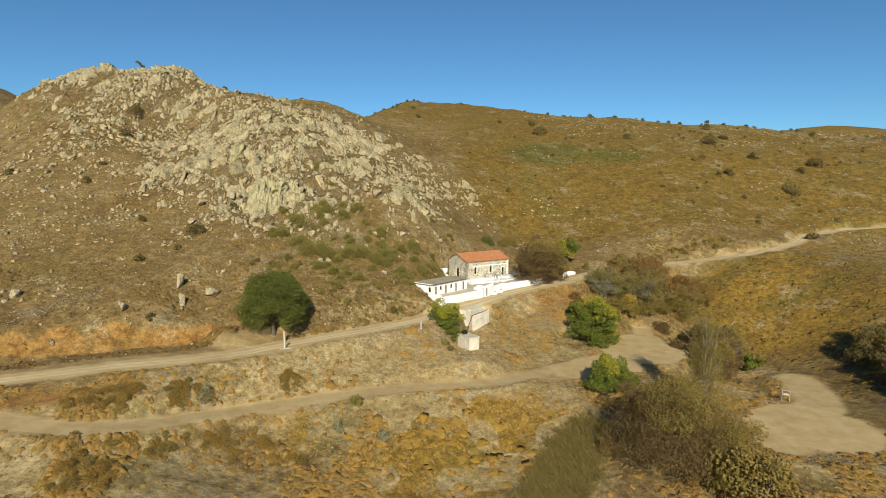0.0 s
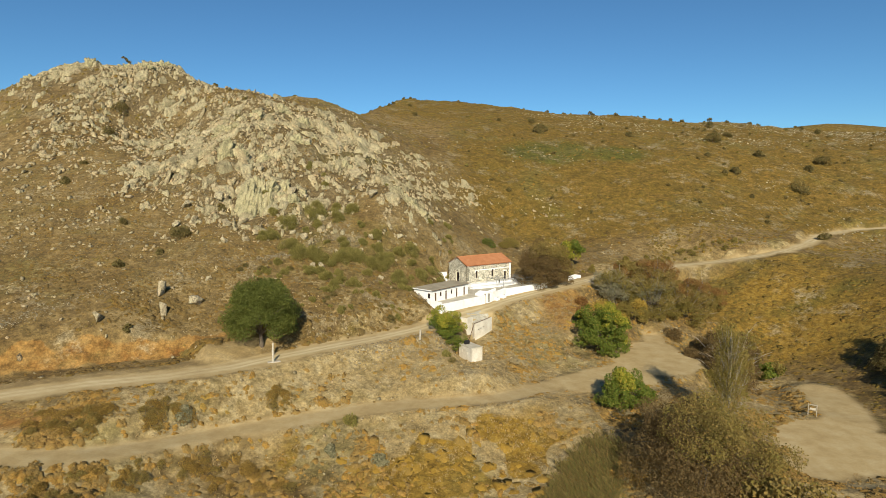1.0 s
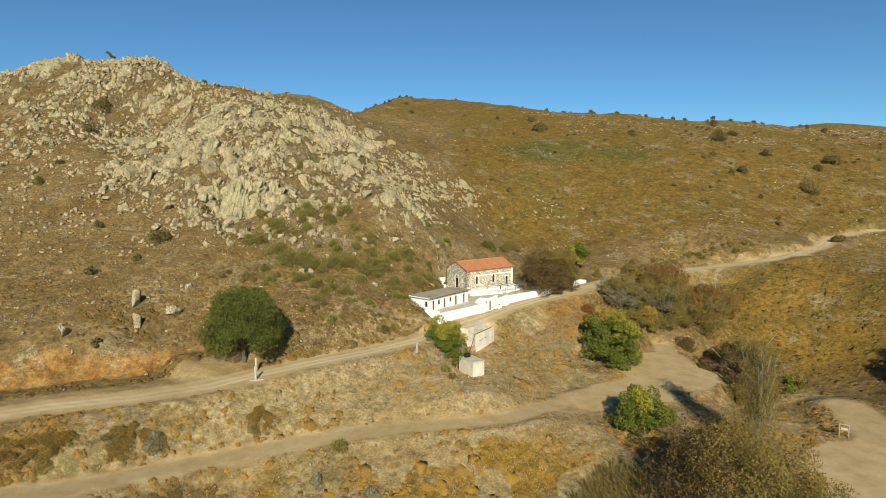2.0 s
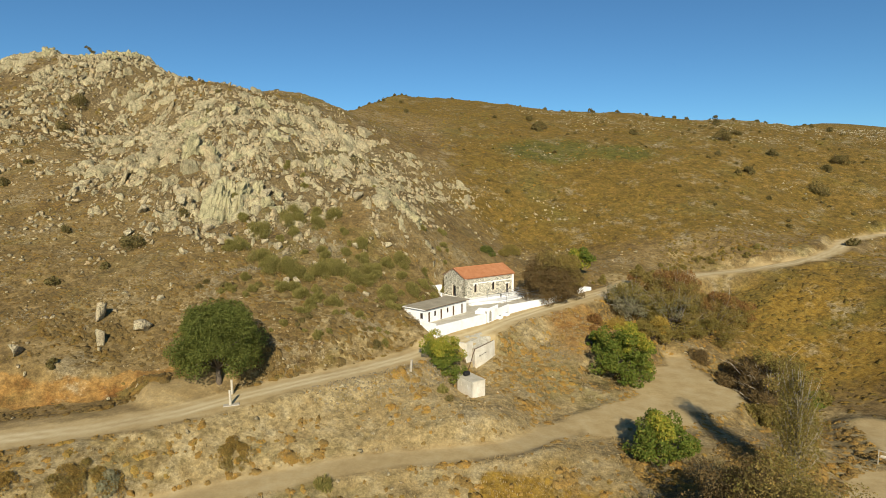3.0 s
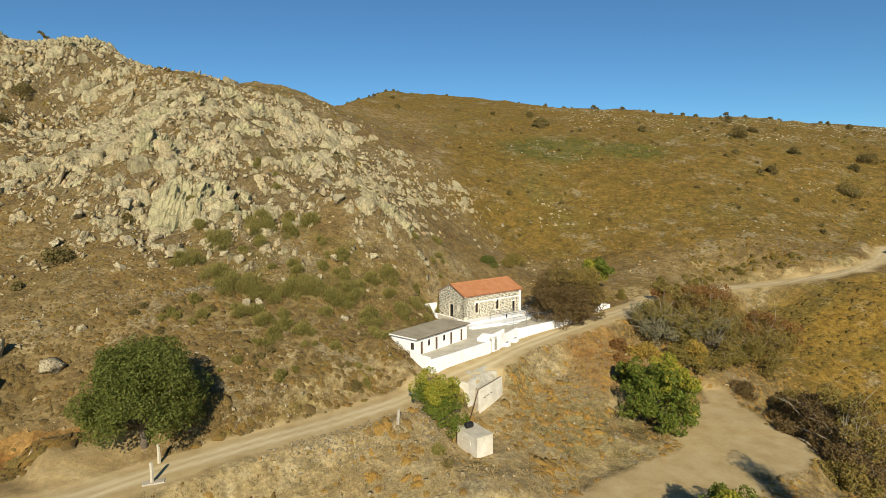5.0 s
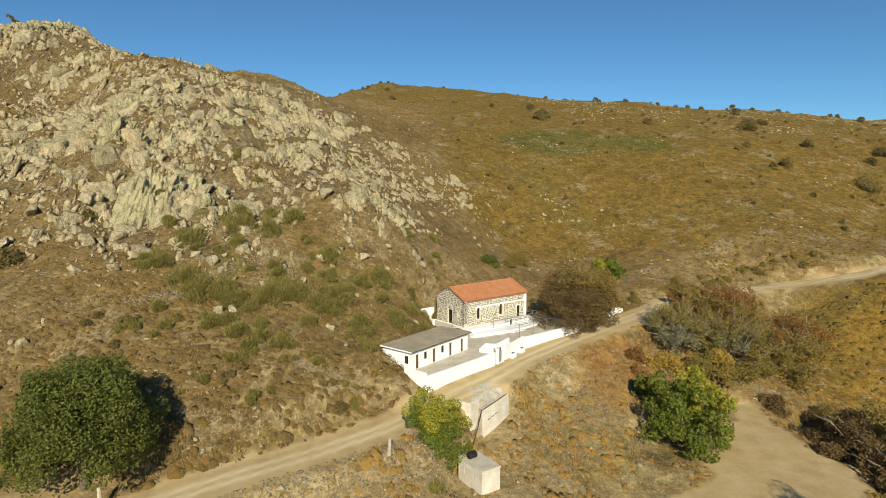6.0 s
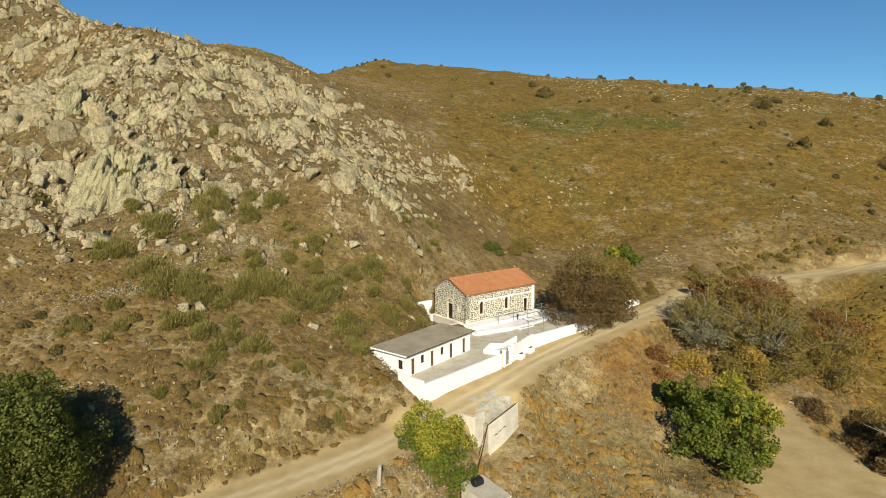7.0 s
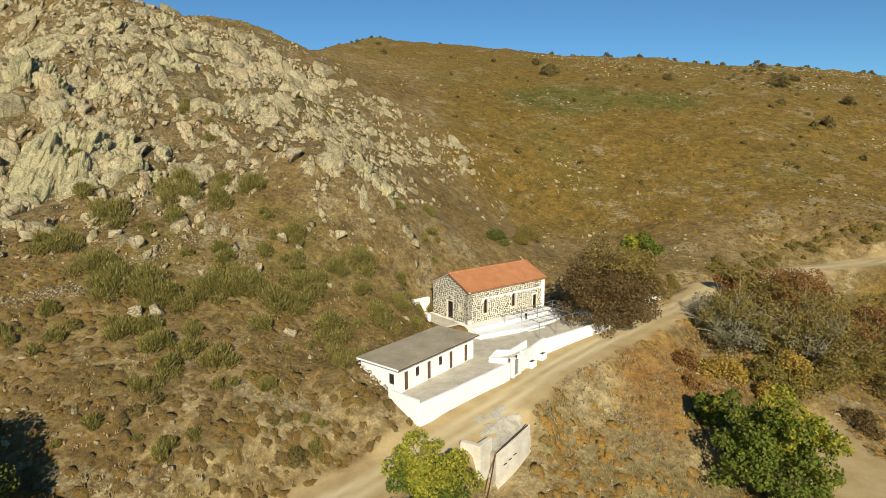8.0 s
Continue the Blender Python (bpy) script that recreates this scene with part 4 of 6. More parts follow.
    x, y = np.concatenate(px), np.concatenate(py)
    keep = along(x, y, UPPER_ROAD)[0] > 2.5
    x, y = x[keep], y[keep]
    size = 0.07 + 0.15 * r.rand(len(x)) ** 2.0
    s = np.stack([size, size * r.uniform(0.6, 1.0, len(x)), size * r.uniform(0.5, 0.9, len(x))], -1)
    ob = scattered("rubble", small, np.stack([x, y, land(x, y) + 0.3 * size], -1), r.uniform(0, 6.28, len(x)), s, MAT_WALL_RUBBLE)
    tagged(ob, "lines of grey-brown rubble from tumbled dry stone walls", "rubble", "", "stuff")
    # single boulders
    spots = [(-59, 102, 1.4), (-53, 112, 1.0), (-51, 108, 0.85), (-47, 112.4, 1.8), (-79, 102, 1.3), (-59, 141, 1.7), (-51, 140, 1.6), (-40, 144, 1.1), (-55, 146, 1.3), (-49, 133, 1.3), (-47, 119, 0.9),
             (-25, 173.5, 2.6), (-5, 164, 1.4), (-44, 139, 1.2), (-36, 142, 1.0), (-62, 138, 1.2), (-29, 131, 1.0), (-25, 139, 0.9), (-27, 131.5, 1.3), (-33, 141, 1.2), (-20, 142, 1.1), (-14, 133, 1.0), (-18, 148, 1.2), (-11, 152, 1.1), (-45, 135, 1.1), (-48, 143, 1.5), (-38, 148, 1.2), (-7, 156, 1.0)]
    meshes = []
    for k, (tv, tf) in enumerate(big):
        o = sheet("boulder", tv, tf, MAT_BOULDER)
        meshes.append(o.data)
        bpy.data.objects.remove(o)

    def boulder(x, y, size, k, label, tall=1.0, sink=0.25, name="boulder", turn=None):
        ob = new(name, meshes[k % len(meshes)])
        a = r.uniform(0, 360) if turn is None else turn
        ob.matrix_world = pose(x, y, at(x, y) + size * tall * (1 - sink) * 0.75, r.uniform(-14, 14), r.uniform(-14, 14), a) @ Matrix.Diagonal((size, size * r.uniform(0.65, 0.95), size * tall, 1))
        return tagged(ob, label, "boulder" if name == "boulder" else "outcrop", "boulders on the slope" if name == "boulder" else "rock outcrops")

    for k, (x, y, size) in enumerate(spots):
        boulder(x, y, size, k, "pale weathered boulder standing in brown scrub", 0.9 if k not in (1, 2) else 2.3, 0.55 if k not in (1, 2) else 0.3)
    # many middling boulders in the rock fields
    n = 2600
    x, y = r.uniform(-145, 5, n), r.uniform(140, 250, n)
    keep = np.where((r.rand(n) < rockiness(x, y) ** 1.5) & (y < crest(x)) & ((y < 222) | (x < -104)))[0][:120]
    for k, i in enumerate(keep):
        boulder(x[i], y[i], 0.8 + 1.5 * r.rand() ** 2, k, "angular grey boulder in the rock field", r.uniform(0.45, 0.9), 0.62)
    return boulder


boulder = rocks()


def cells(u, v, seed):
    """Plates of split rock: how near the closest joint is, and for each place its plate's height and two tilts."""
    i0, j0 = np.floor(u).astype(int), np.floor(v).astype(int)
    d1, d2 = np.full(u.shape, 9.0), np.full(u.shape, 9.0)
    keep = [np.zeros(u.shape) for _ in range(5)]
    for a in (-1, 0, 1):
        for b in (-1, 0, 1):
            i, j = i0 + a, j0 + b
            cu = i + TABLE[(i * 3 + seed) % 256, (j * 5 + 11) % 256]
            cv = j + TABLE[(i * 7 + 29) % 256, (j * 3 + seed) % 256]
            d = np.hypot(u - cu, v - cv)
            near = d < d1
            d2 = np.where(near, d1, np.minimum(d2, d))
            d1 = np.where(near, d, d1)
            tall = TABLE[(i * 5 + seed * 3) % 256, (j * 11 + 3) % 256]
            ta, tb = TABLE[(i + 91) % 256, (j * 13 + seed) % 256] - 0.5, TABLE[(i * 9 + seed) % 256, (j + 57) % 256] - 0.5
            for n, value in enumerate((tall, ta, tb, u - cu, v - cv)):
                keep[n] = np.where(near, value, keep[n])
    return d2 - d1, keep


def bedrock():
    """The hill's own rock where it breaks through the soil: tilted plates and blocks parted by joints."""
    step_x = 0.29
    xs, ys = np.arange(-150, 16, step_x), np.arange(138, 262, step_x)
    x, y = np.meshgrid(xs, ys)
    rocky = rockiness(x, y)
    bend = 1.6 * (wander(x, y, 6, 61) - 0.5)
    u, v = 0.88 * x - 0.47 * y + bend, 0.47 * x + 0.88 * y - bend
    cover = np.clip(rocky, 0, 1)
    ribs = wander(u, v * 0.38, 4.2, 19) * 0.6 + wander(x, y, 2.2, 27) * 0.4
    lift, tone = np.full(x.shape, -2.0), np.zeros(x.shape)
    for size, long, share, high, seed in ((4.8, 1.5, 0.24, 0.36, 5), (2.7, 1.5, 0.34, 0.42, 17), (1.5, 1.3, 0.42, 0.46, 41)):
        joint, (tall, ta, tb, du, dv) = cells(u / size, v / (size * long), seed)
        there = (tall < share * cover ** (1.1 if size < 3 else 2.0) * (0.35 + 1.1 * step(0.36, 0.6, ribs))) & (joint > 0.05)
        high_here = size * high * (0.45 + 2.2 * np.abs(ta))
        side = np.clip((joint - 0.06) / 0.09, 0, 1)
        block_top = high_here * side + size * (0.75 * ta * du + (0.95 * tb - 0.22) * dv * long) - 0.25 * size * high + 0.2 * (wander(u, v, 0.7, seed) - 0.5)
        block_top = np.where(there, block_top, -2.0)
        tone = np.where(block_top > lift, tb + 0.5, tone)
        lift = np.maximum(lift, block_top)
    joint, (tall, ta, tb, du, dv) = cells(u / 0.85, v / 1.1, 97)
    lift = lift + np.where(lift > -0.3, 0.55 * (tall - 0.5) + 0.5 * ta * du - 0.35 * np.clip(1 - joint / 0.2, 0, 1), 0.0)
    tone = np.clip(tone + 0.35 * (tall - 0.5), 0, 1)
    lift = np.where(lift > 1.0, 1.0 + 0.4 * (lift - 1.0), lift)
    z = land(x, y) + lift
    open_ground = clear_of(x, y, 2.0) & (y < crest(x) - 12) & (y < 236) & (rocky > 0.1)
    up = (lift > -0.05) & open_ground
    idx = np.arange(x.size).reshape(x.shape)
    some = up[:-1, :-1] | up[:-1, 1:] | up[1:, 1:] | up[1:, :-1]
    faces = np.stack([idx[:-1, :-1], idx[:-1, 1:], idx[1:, 1:], idx[1:, :-1]], -1)[some]
    used, flat = np.unique(faces, return_inverse=True)
    verts = np.stack([x, y, np.where(up, z, np.minimum(z, land(x, y) - 0.25))], -1).reshape(-1, 3)[used]
    ob = sheet("bedrock", verts, flat.reshape(-1, 4), MAT_BEDROCK)
    a = ob.data.attributes.new("tone", "FLOAT", "POINT")
    a.data.foreach_set("value", np.clip(tone.ravel()[used], 0, 1).astype(np.float32))
    return tagged(ob, "pale grey split bedrock breaking through the hillside", "rock", "", "stuff")


bedrock()


def lobe(seed, folds=3.0, depth=0.34, rows=22, segs=34, split=1.0):
    """A crag of bedrock: steep sides scored by upright folds and split into blocks that stand proud of each other."""
    v, off = [], Vector((seed * 7.3, seed * 3.9, 0))
    for i in range(rows + 1):
        a = -1.0 + (math.pi / 2 + 1.0) * i / rows
        for j in range(segs):
            t = 2 * math.pi * j / segs
            d = Vector((math.cos(a) * math.cos(t), math.cos(a) * math.sin(t), math.sin(a)))
            q = Vector([math.copysign(abs(c) ** 0.8, c) for c in d])
            p = Vector((math.cos(t) * folds, math.sin(t) * folds, d.z * 0.9)) + off
            k = 1 - depth * (1 - min(1.0, abs(noise.noise(p)) * 3.2)) ** 2 * max(0.0, math.cos(a)) ** 0.5 + 0.22 * noise.noise(d * 1.7 + off)
            w = Vector((d.x * 3.6 + 0.8 * d.z, d.y * 3.6, d.z * 0.95)) + off + noise.noise_vector(d * 3.0 + off) * 0.35
            far, joints = noise.voronoi(w)
            k += split * (0.20 * noise.cell(joints[0] * 3.7) - 0.10 - 0.16 * max(0.0, 1 - (far[1] - far[0]) * 5.0))
            v.append(q * (k + 0.05 * noise.noise(d * 9.0 + off)))
    f = []
    for i in range(rows):
        for j in range(segs):
            p0, p1 = i * segs + j, i * segs + (j + 1) % segs
            f += [(p0, p1, p1 + segs), (p0, p1 + segs, p0 + segs)]
    return np.array([q[:] for q in v]), np.array(f)


def outcrop(x, y, w, h, pieces, seed, label, lean_back=(-34, -16)):
    """A craggy outcrop of split bedrock lobes lying against the slope, largest in the middle."""
    r = random.Random(seed)
    ob = thing("outcrop", pose(x, y, at(x, y)), label, "outcrop", "rock outcrops")
    for i in range(pieces):
        tv, tf = lobe(seed * 31 + i, r.uniform(1.6, 3.0), r.uniform(0.28, 0.45), *((27, 40) if w > 6.4 else (16, 24)))
        u = ((i + 0.5) / pieces - 0.5) if i else r.uniform(-0.2, 0.1)
        k = 1.35 if i == 0 else r.uniform(0.6, 1.0)
        sx, sy, sz = w * 0.27 * k * r.uniform(0.75, 1.1), w * 0.24 * k, h * 0.50 * k * (1 - 0.5 * abs(u))
        px, py = u * w * 1.05, r.gauss(0, 0.10 * w)
        slab = sheet("slab", tv, tf, MAT_CLIFF, ob)
        slab.matrix_local = pose(px, py, at(x + px, y + py) - at(x, y) - 0.06 * h, r.uniform(*lean_back), r.uniform(-12, 12), r.uniform(-30, 30)) @ Matrix.Diagonal((sx, sy, sz, 1))
    return ob


for k, (x, y, w, h, pieces) in enumerate([(-45, 155.0, 6.5, 6.5, 5), (-59, 164.5, 9, 8.0, 5), (-67, 184, 9, 4.5, 5), (-42, 158, 4.5, 4.0, 4), (-51, 169, 5, 4.0, 4), (-38, 154, 5, 3.6, 4), (-37, 159, 3.5, 3.0, 3), (-44, 183, 6, 3.8, 5),
                                        (-61, 196, 7, 4.0, 5), (-56, 208, 7, 3.5, 5), (-48, 206, 6, 3.2, 5), (-9, 164, 6.6, 3.2, 6), (-13, 168, 5.5, 2.6, 5), (-5, 163, 4.5, 2.2, 4), (-30, 181, 5, 3.0, 4), (-44, 194, 6, 3.2, 5)]):
    outcrop(x, y, w, h, pieces, k + 3, "split grey-green rock outcrop on the hillside")
def crag():
    """The tall folded crag: one broad slab and a row of narrow upright ribs, all lying back against the slope."""
    r = random.Random(8)
    ob = thing("outcrop", pose(-48.5, 150.0, at(-48.5, 150.0)), "tall folded grey-green crag lying against the slope", "outcrop", "rock outcrops")
    ribs = [(-49.8, 150.0, 2.5, 9.4), (-47.9, 149.4, 1.45, 8.6), (-46.6, 149.1, 1.0, 7.6), (-45.5, 149.2, 0.9, 7.6), (-44.4, 149.6, 0.85, 6.0), (-43.4, 150.2, 0.8, 4.6), (-49.0, 154.4, 1.9, 5.4), (-46.6, 154.2, 1.7, 5.0)]
    for i, (x, y, half, long) in enumerate(ribs):
        tv, tf = lobe(211 + i, r.uniform(1.8, 2.6), r.uniform(0.26, 0.38), 32, 40, 0.4)
        rib = sheet("slab", tv, tf, MAT_CLIFF, ob)
        rib.matrix_local = pose(x + 48.5, y - 150.0, at(x, y) - at(-48.5, 150.0) + 0.2, r.uniform(-42, -34), r.uniform(-16, -9), r.uniform(-14, 10)) @ Matrix.Diagonal((half, half * 0.45 + 0.9, long * 0.78, 1))
    return ob


crag()
for k, (x, y, w, h, pieces) in enumerate([(-112, 232, 10, 6.4, 6), (-122, 229, 9, 4.8, 6), (-131, 225, 10, 5.6, 6), (-139, 221, 10, 5.0, 5), (-105, 230, 8, 5.0, 5), (-147, 216, 9, 4.0, 4), (-126, 218, 8, 4.0, 4), (-108, 218, 7, 3.5, 4)]):
    outcrop(x, y, w, h, pieces, k + 60, "craggy pale outcrop along the summit", (-14, 4))


# ---- plants ----
def leaf_cloud(r, centres, radii, outward, count, size, flat=0.5):
    """Leaf blades on the skins of many small clumps: arrays of corners and faces."""
    w = radii ** 2
    k = r.choice(len(centres), count, p=w / w.sum())
    n = r.normal(size=(count, 3))
    n[:, 2] = np.abs(n[:, 2]) * 0.3 + n[:, 2] * 0.7
    n[:, 1] -= 0.25 * np.abs(n[:, 1])
    n = n + 0.35 * outward[k]
    n /= np.linalg.norm(n, axis=1)[:, None]
    c = centres[k] + n * (radii[k] * (0.55 + 0.5 * r.rand(count) ** 0.6))[:, None]
    n = n * flat + r.normal(size=(count, 3)) * (1 - flat) * 0.9
    n /= np.linalg.norm(n, axis=1)[:, None]
    a = np.cross(n, r.normal(size=(count, 3)))
    a /= np.linalg.norm(a, axis=1)[:, None]
    b = np.cross(n, a)
    s = (size * r.uniform(0.6, 1.3, count))[:, None]
    q = np.stack([c - a * s * 0.5, c + b * s * 0.32 - n * s * 0.06, c + a * s * 0.5, c - b * s * 0.32 - n * s * 0.06], 1)
    return q.reshape(-1, 3), np.arange(count * 4).reshape(-1, 4)


def wisps(r, centres, radii, count, length):
    """Upright thin blades that rise from many small clumps: broom and spiky shrubs."""
    w = radii ** 2
    k = r.choice(len(centres), count, p=w / w.sum())
    n = r.normal(size=(count, 3))
    n /= np.linalg.norm(n, axis=1)[:, None]
    c = centres[k] + n * (radii[k] * r.rand(count) ** 0.4)[:, None]
    a = n * 0.75 + np.array([0, 0, 1.0]) + r.normal(0, 0.2, (count, 3))
    a /= np.linalg.norm(a, axis=1)[:, None]
    b = np.cross(a, r.normal(size=(count, 3)))
    b /= np.linalg.norm(b, axis=1)[:, None]
    s = (length * r.uniform(0.6, 1.3, count))[:, None]
    q = np.stack([c - a * s * 0.5 - b * s * 0.16, c - a * s * 0.5 + b * s * 0.16, c + a * s * 0.5], 1)
    return q.reshape(-1, 3), np.arange(count * 3).reshape(-1, 3)


def tree(name, x, y, height, wide, deep, foot, trunk, mats, label, seed, count=9000, clump=0.26, leaf=0.42, clumps=46, bark=None, stems=1, lift=0.0, top=1.0, group="", category="tree", z=None, twigs=0, lumps=0.42):
    """A tree: a tapered trunk with limbs, and a crown of leaf clumps. foot: where the crown begins over the ground."""
    r = np.random.RandomState(seed)
    count, leaf = int(count * 0.72), leaf * 1.13
    z = at(x, y) - 0.1 if z is None else z
    ob = thing(name, pose(x, y, z), label, category, group)
    half = (height - foot) / 2
    mid = np.array([0, 0, foot + half + lift])
    d = r.normal(size=(clumps, 3))
    d /= np.linalg.norm(d, axis=1)[:, None]
    bushy = foot < 0.3
    if not bushy:
        d[:, 2] = np.where(d[:, 2] < -0.55, -d[:, 2], d[:, 2])
    lump = np.array([noise.noise(Vector(q) * 1.5 + Vector((seed * 5.1, 0, 0))) for q in d])
    reach = (0.60 + 0.28 * r.rand(clumps)) * (1 + lumps * lump)
    reach[: clumps // 4] *= 0.5
    radii = clump * (wide + deep) / 4 * r.uniform(0.75, 1.35, clumps)
    size = np.array([wide / 2, deep / 2, half])
    taper = 1 - (1 - top) * np.clip(d[:, 2:3] * 0.5 + 0.5, 0, 1) * np.array([1, 1, 0])
    flare = np.where(bushy & (d[:, 2] < 0.1), 1.0 / np.maximum(0.55, np.hypot(d[:, 0], d[:, 1])), 1.0)[:, None] ** np.array([1, 1, 0])
    centres = mid + d * size * reach[:, None] * taper * flare
    fall = lean(np.array([float(x)]), np.array([float(y)]))[0] if bushy else (0.0, 0.0)
    centres[:, 2] = np.maximum(centres[:, 2], foot * 0.6 + radii * (0.3 if bushy else 0.5)) + (centres[:, 0] * fall[0] + centres[:, 1] * fall[1]) * np.clip(1 - centres[:, 2] / height, 0, 1)
    bm = bmesh.new()
    for s in range(stems):
        a = 6.28 * s / max(stems, 1) + r.rand()
        off = 0.0 if stems == 1 else 0.12 * wide
        p1 = Vector((off * math.cos(a), off * math.sin(a), max(foot, 0.25 * height)))
        tube(bm, [(0.02 * s, 0, -0.3), (p1.x * 0.4 + 0.05, p1.y * 0.4, p1.z * 0.5), p1[:], (p1.x * 1.3, p1.y * 1.3, foot + half * 1.1)], [trunk * 1.25, trunk, trunk * 0.8, trunk * 0.35], 7)
        for i in r.choice(clumps, min(clumps, 12 // stems + 3), replace=False):
            c = Vector(centres[i])
            tube(bm, [p1[:], (p1.lerp(c, 0.5) + Vector((0, 0, 0.08 * height)))[:], c[:]], [trunk * 0.42, trunk * 0.25, trunk * 0.07], 5)
    part("trunk", bm, bark or MAT_BARK, ob, "", True)
    if twigs:
        bm = bmesh.new()
        for i in r.choice(clumps, twigs):
            c, e = Vector(centres[i]), Vector(d[i] + r.normal(0, 0.45, 3))
            e.z = abs(e.z) * 0.8 + 0.25
            tube(bm, [(c * 0.6)[:], (c + e * radii[i] * 0.4)[:], (c + e * radii[i] * r.uniform(1.0, 1.7))[:]], [0.07, 0.045, 0.015], 3)
        part("twig", bm, bark or MAT_PALE_BARK, ob, "bare pale twigs")
    share = np.array([m[1] for m in mats], float)
    share /= share.sum()
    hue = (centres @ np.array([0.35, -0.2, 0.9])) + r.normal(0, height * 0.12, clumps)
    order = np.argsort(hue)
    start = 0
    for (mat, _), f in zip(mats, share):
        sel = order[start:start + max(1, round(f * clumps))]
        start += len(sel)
        if not len(sel):
            continue
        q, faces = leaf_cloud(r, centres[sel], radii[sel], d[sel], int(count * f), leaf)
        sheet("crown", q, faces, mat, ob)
    return ob


def bush(x, y, wide, high, mats, label, seed, count=700, leaf=0.3, name="shrub", group="shrubs on the slope"):
    """A low rounded shrub of leaf clumps with a few stems."""
    r = np.random.RandomState(seed)
    ob = thing(name, pose(x, y, at(x, y) - 0.05), label, "shrub", group)
    n = 9
    d = r.normal(size=(n, 3))
    d[:, 2] = np.abs(d[:, 2])
    d /= np.linalg.norm(d, axis=1)[:, None]
    centres = d * np.array([wide / 2, wide / 2, high]) * 0.55
    radii = np.full(n, wide * 0.24) * r.uniform(0.7, 1.25, n)
    radii = np.minimum(radii, high * 0.55)
    slope = lean(np.array([float(x)]), np.array([float(y)]))[0]
    bm = bmesh.new()
    for c in centres[:5]:
        tube(bm, [(0, 0, -0.2), (Vector(c) * 0.5)[:], Vector(c)[:]], [0.05, 0.04, 0.015], 4)
    centres[:, 2] += centres[:, 0] * slope[0] + centres[:, 1] * slope[1]
    part("stem", bm, MAT_BARK, ob)
    q, f = wisps(r, centres, radii, int(count * 1.05), leaf * 1.6) if mats is LEAF_BROOM else leaf_cloud(r, centres, radii, d, count, leaf, 0.45)
    sheet("crown", q, f, mats, ob)
    return ob


BROOM = [(-42, 147, 2.5), (-38, 145, 4.9), (-32, 151, 5.9), (-31, 147, 2.8), (-40, 139, 3.5), (-42, 138, 2.7), (-27, 151, 3.3), (-28, 156, 3.4), (-22, 137, 4.8), (-28, 134, 4.1), (-29, 128, 2.9), (-27, 129.5, 2.5),
         (-23, 130, 1.9), (-36, 129, 1.7), (-24, 156, 4.3), (-8, 150, 3.9), (-17, 149, 3.5)]
BROOM_LOW = [(-35, 135, 5.0), (-32, 133.5, 5.2), (-29, 135, 5.0), (-26.5, 134, 4.2), (-23.5, 137, 4.8), (-20, 138, 5.6), (-17, 137, 4.6), (-14, 140, 4.4), (-33, 153, 5.5), (-10, 136, 3.9), (-9, 133, 2.6), (-5, 142, 3.5), (-8, 129, 2.1), (-19, 126, 2.9), (-22, 127, 2.4), (-14, 124, 1.7), (-25, 127, 3.1), (-23, 124, 2.3), (-24, 121, 1.7), (-26, 117, 1.3), (-20, 116, 1.8), (-13, 143, 2.9), (-7, 145, 3.3),
             (-14, 138, 2.7), (-16, 145, 3.0), (-24, 143, 3.0), (-3, 147, 2.6), (-11, 147, 2.8), (-17, 133, 2.4)]
for k, (x, y, w) in enumerate(BROOM + BROOM_LOW):
    bush(x, y, 1.25 * w, min(2.8, 0.55 * w + 0.4), LEAF_BROOM, "grey-green broom shrub on the rocky slope", 300 + k, int(700 + 800 * w), 0.21)
more = np.random.RandomState(77)
for k in range(110):
    x, y = more.uniform(-46, 6), more.uniform(122, 172)
    if clear_of(np.array([x]), np.array([y]), 1.0)[0] and wander(np.array([x]), np.array([y]), 12, 41)[0] > 0.42:
        w = more.uniform(1.2, 3.0)
        bush(x, y, w, 0.6 * w, LEAF_BROOM, "small grey-green broom shrub on the rocky slope", 800 + k, int(300 + 500 * w), 0.2)
for k in range(70):
    x, y = more.uniform(-44, -6), more.uniform(108, 128)
    if clear_of(np.array([x]), np.array([y]), 2.0)[0] and y > 100 - 0.55 * x - 2 and wander(np.array([x]), np.array([y]), 7, 43)[0] > 0.42:
        w = more.uniform(0.7, 1.7)
        bush(x, y, w, 0.6 * w, LEAF_BROOM if k % 3 else LEAF_DARK, "small olive-brown shrub on the slope above the road", 1200 + k, int(200 + 350 * w), 0.2)
for k in range(90):
    x, y = more.uniform(-27, -3), more.uniform(114, 142)
    if clear_of(np.array([x]), np.array([y]), 1.2)[0] and y > 112 - 0.6 * x and wander(np.array([x]), np.array([y]), 6, 47)[0] > 0.36:
        w = more.uniform(0.8, 2.1)
        bush(x, y, w, 0.6 * w, (LEAF_BROOM, LEAF_DARK, LEAF_BROOM, LEAF_OLIVE)[k % 4], "olive-green shrub among brown scrub above the road", 1800 + k, int(220 + 360 * w), 0.2)
LEFT_SCRUB = [(-106, 197, 6.3), (-103, 184, 4.3), (-66, 193, 2.6), (-69, 209, 2.4), (-88, 184, 2.9), (-59, 134, 5.0), (-65, 119, 2.3), (-94, 149, 2.6), (-118, 154, 3.0), (-73, 136, 2.3), (-55, 147, 2.8), (-54, 101.5, 1.4), (-77, 218, 1.6), (-96, 160, 2.0), (-60, 126, 1.8)]
for k, (x, y, w) in enumerate(LEFT_SCRUB):
    bush(x, y, w, min(2.8, 0.6 * w), LEAF_DARK, "dark green-brown shrub on the stony hill", 400 + k, int(200 + 170 * w), 0.4)
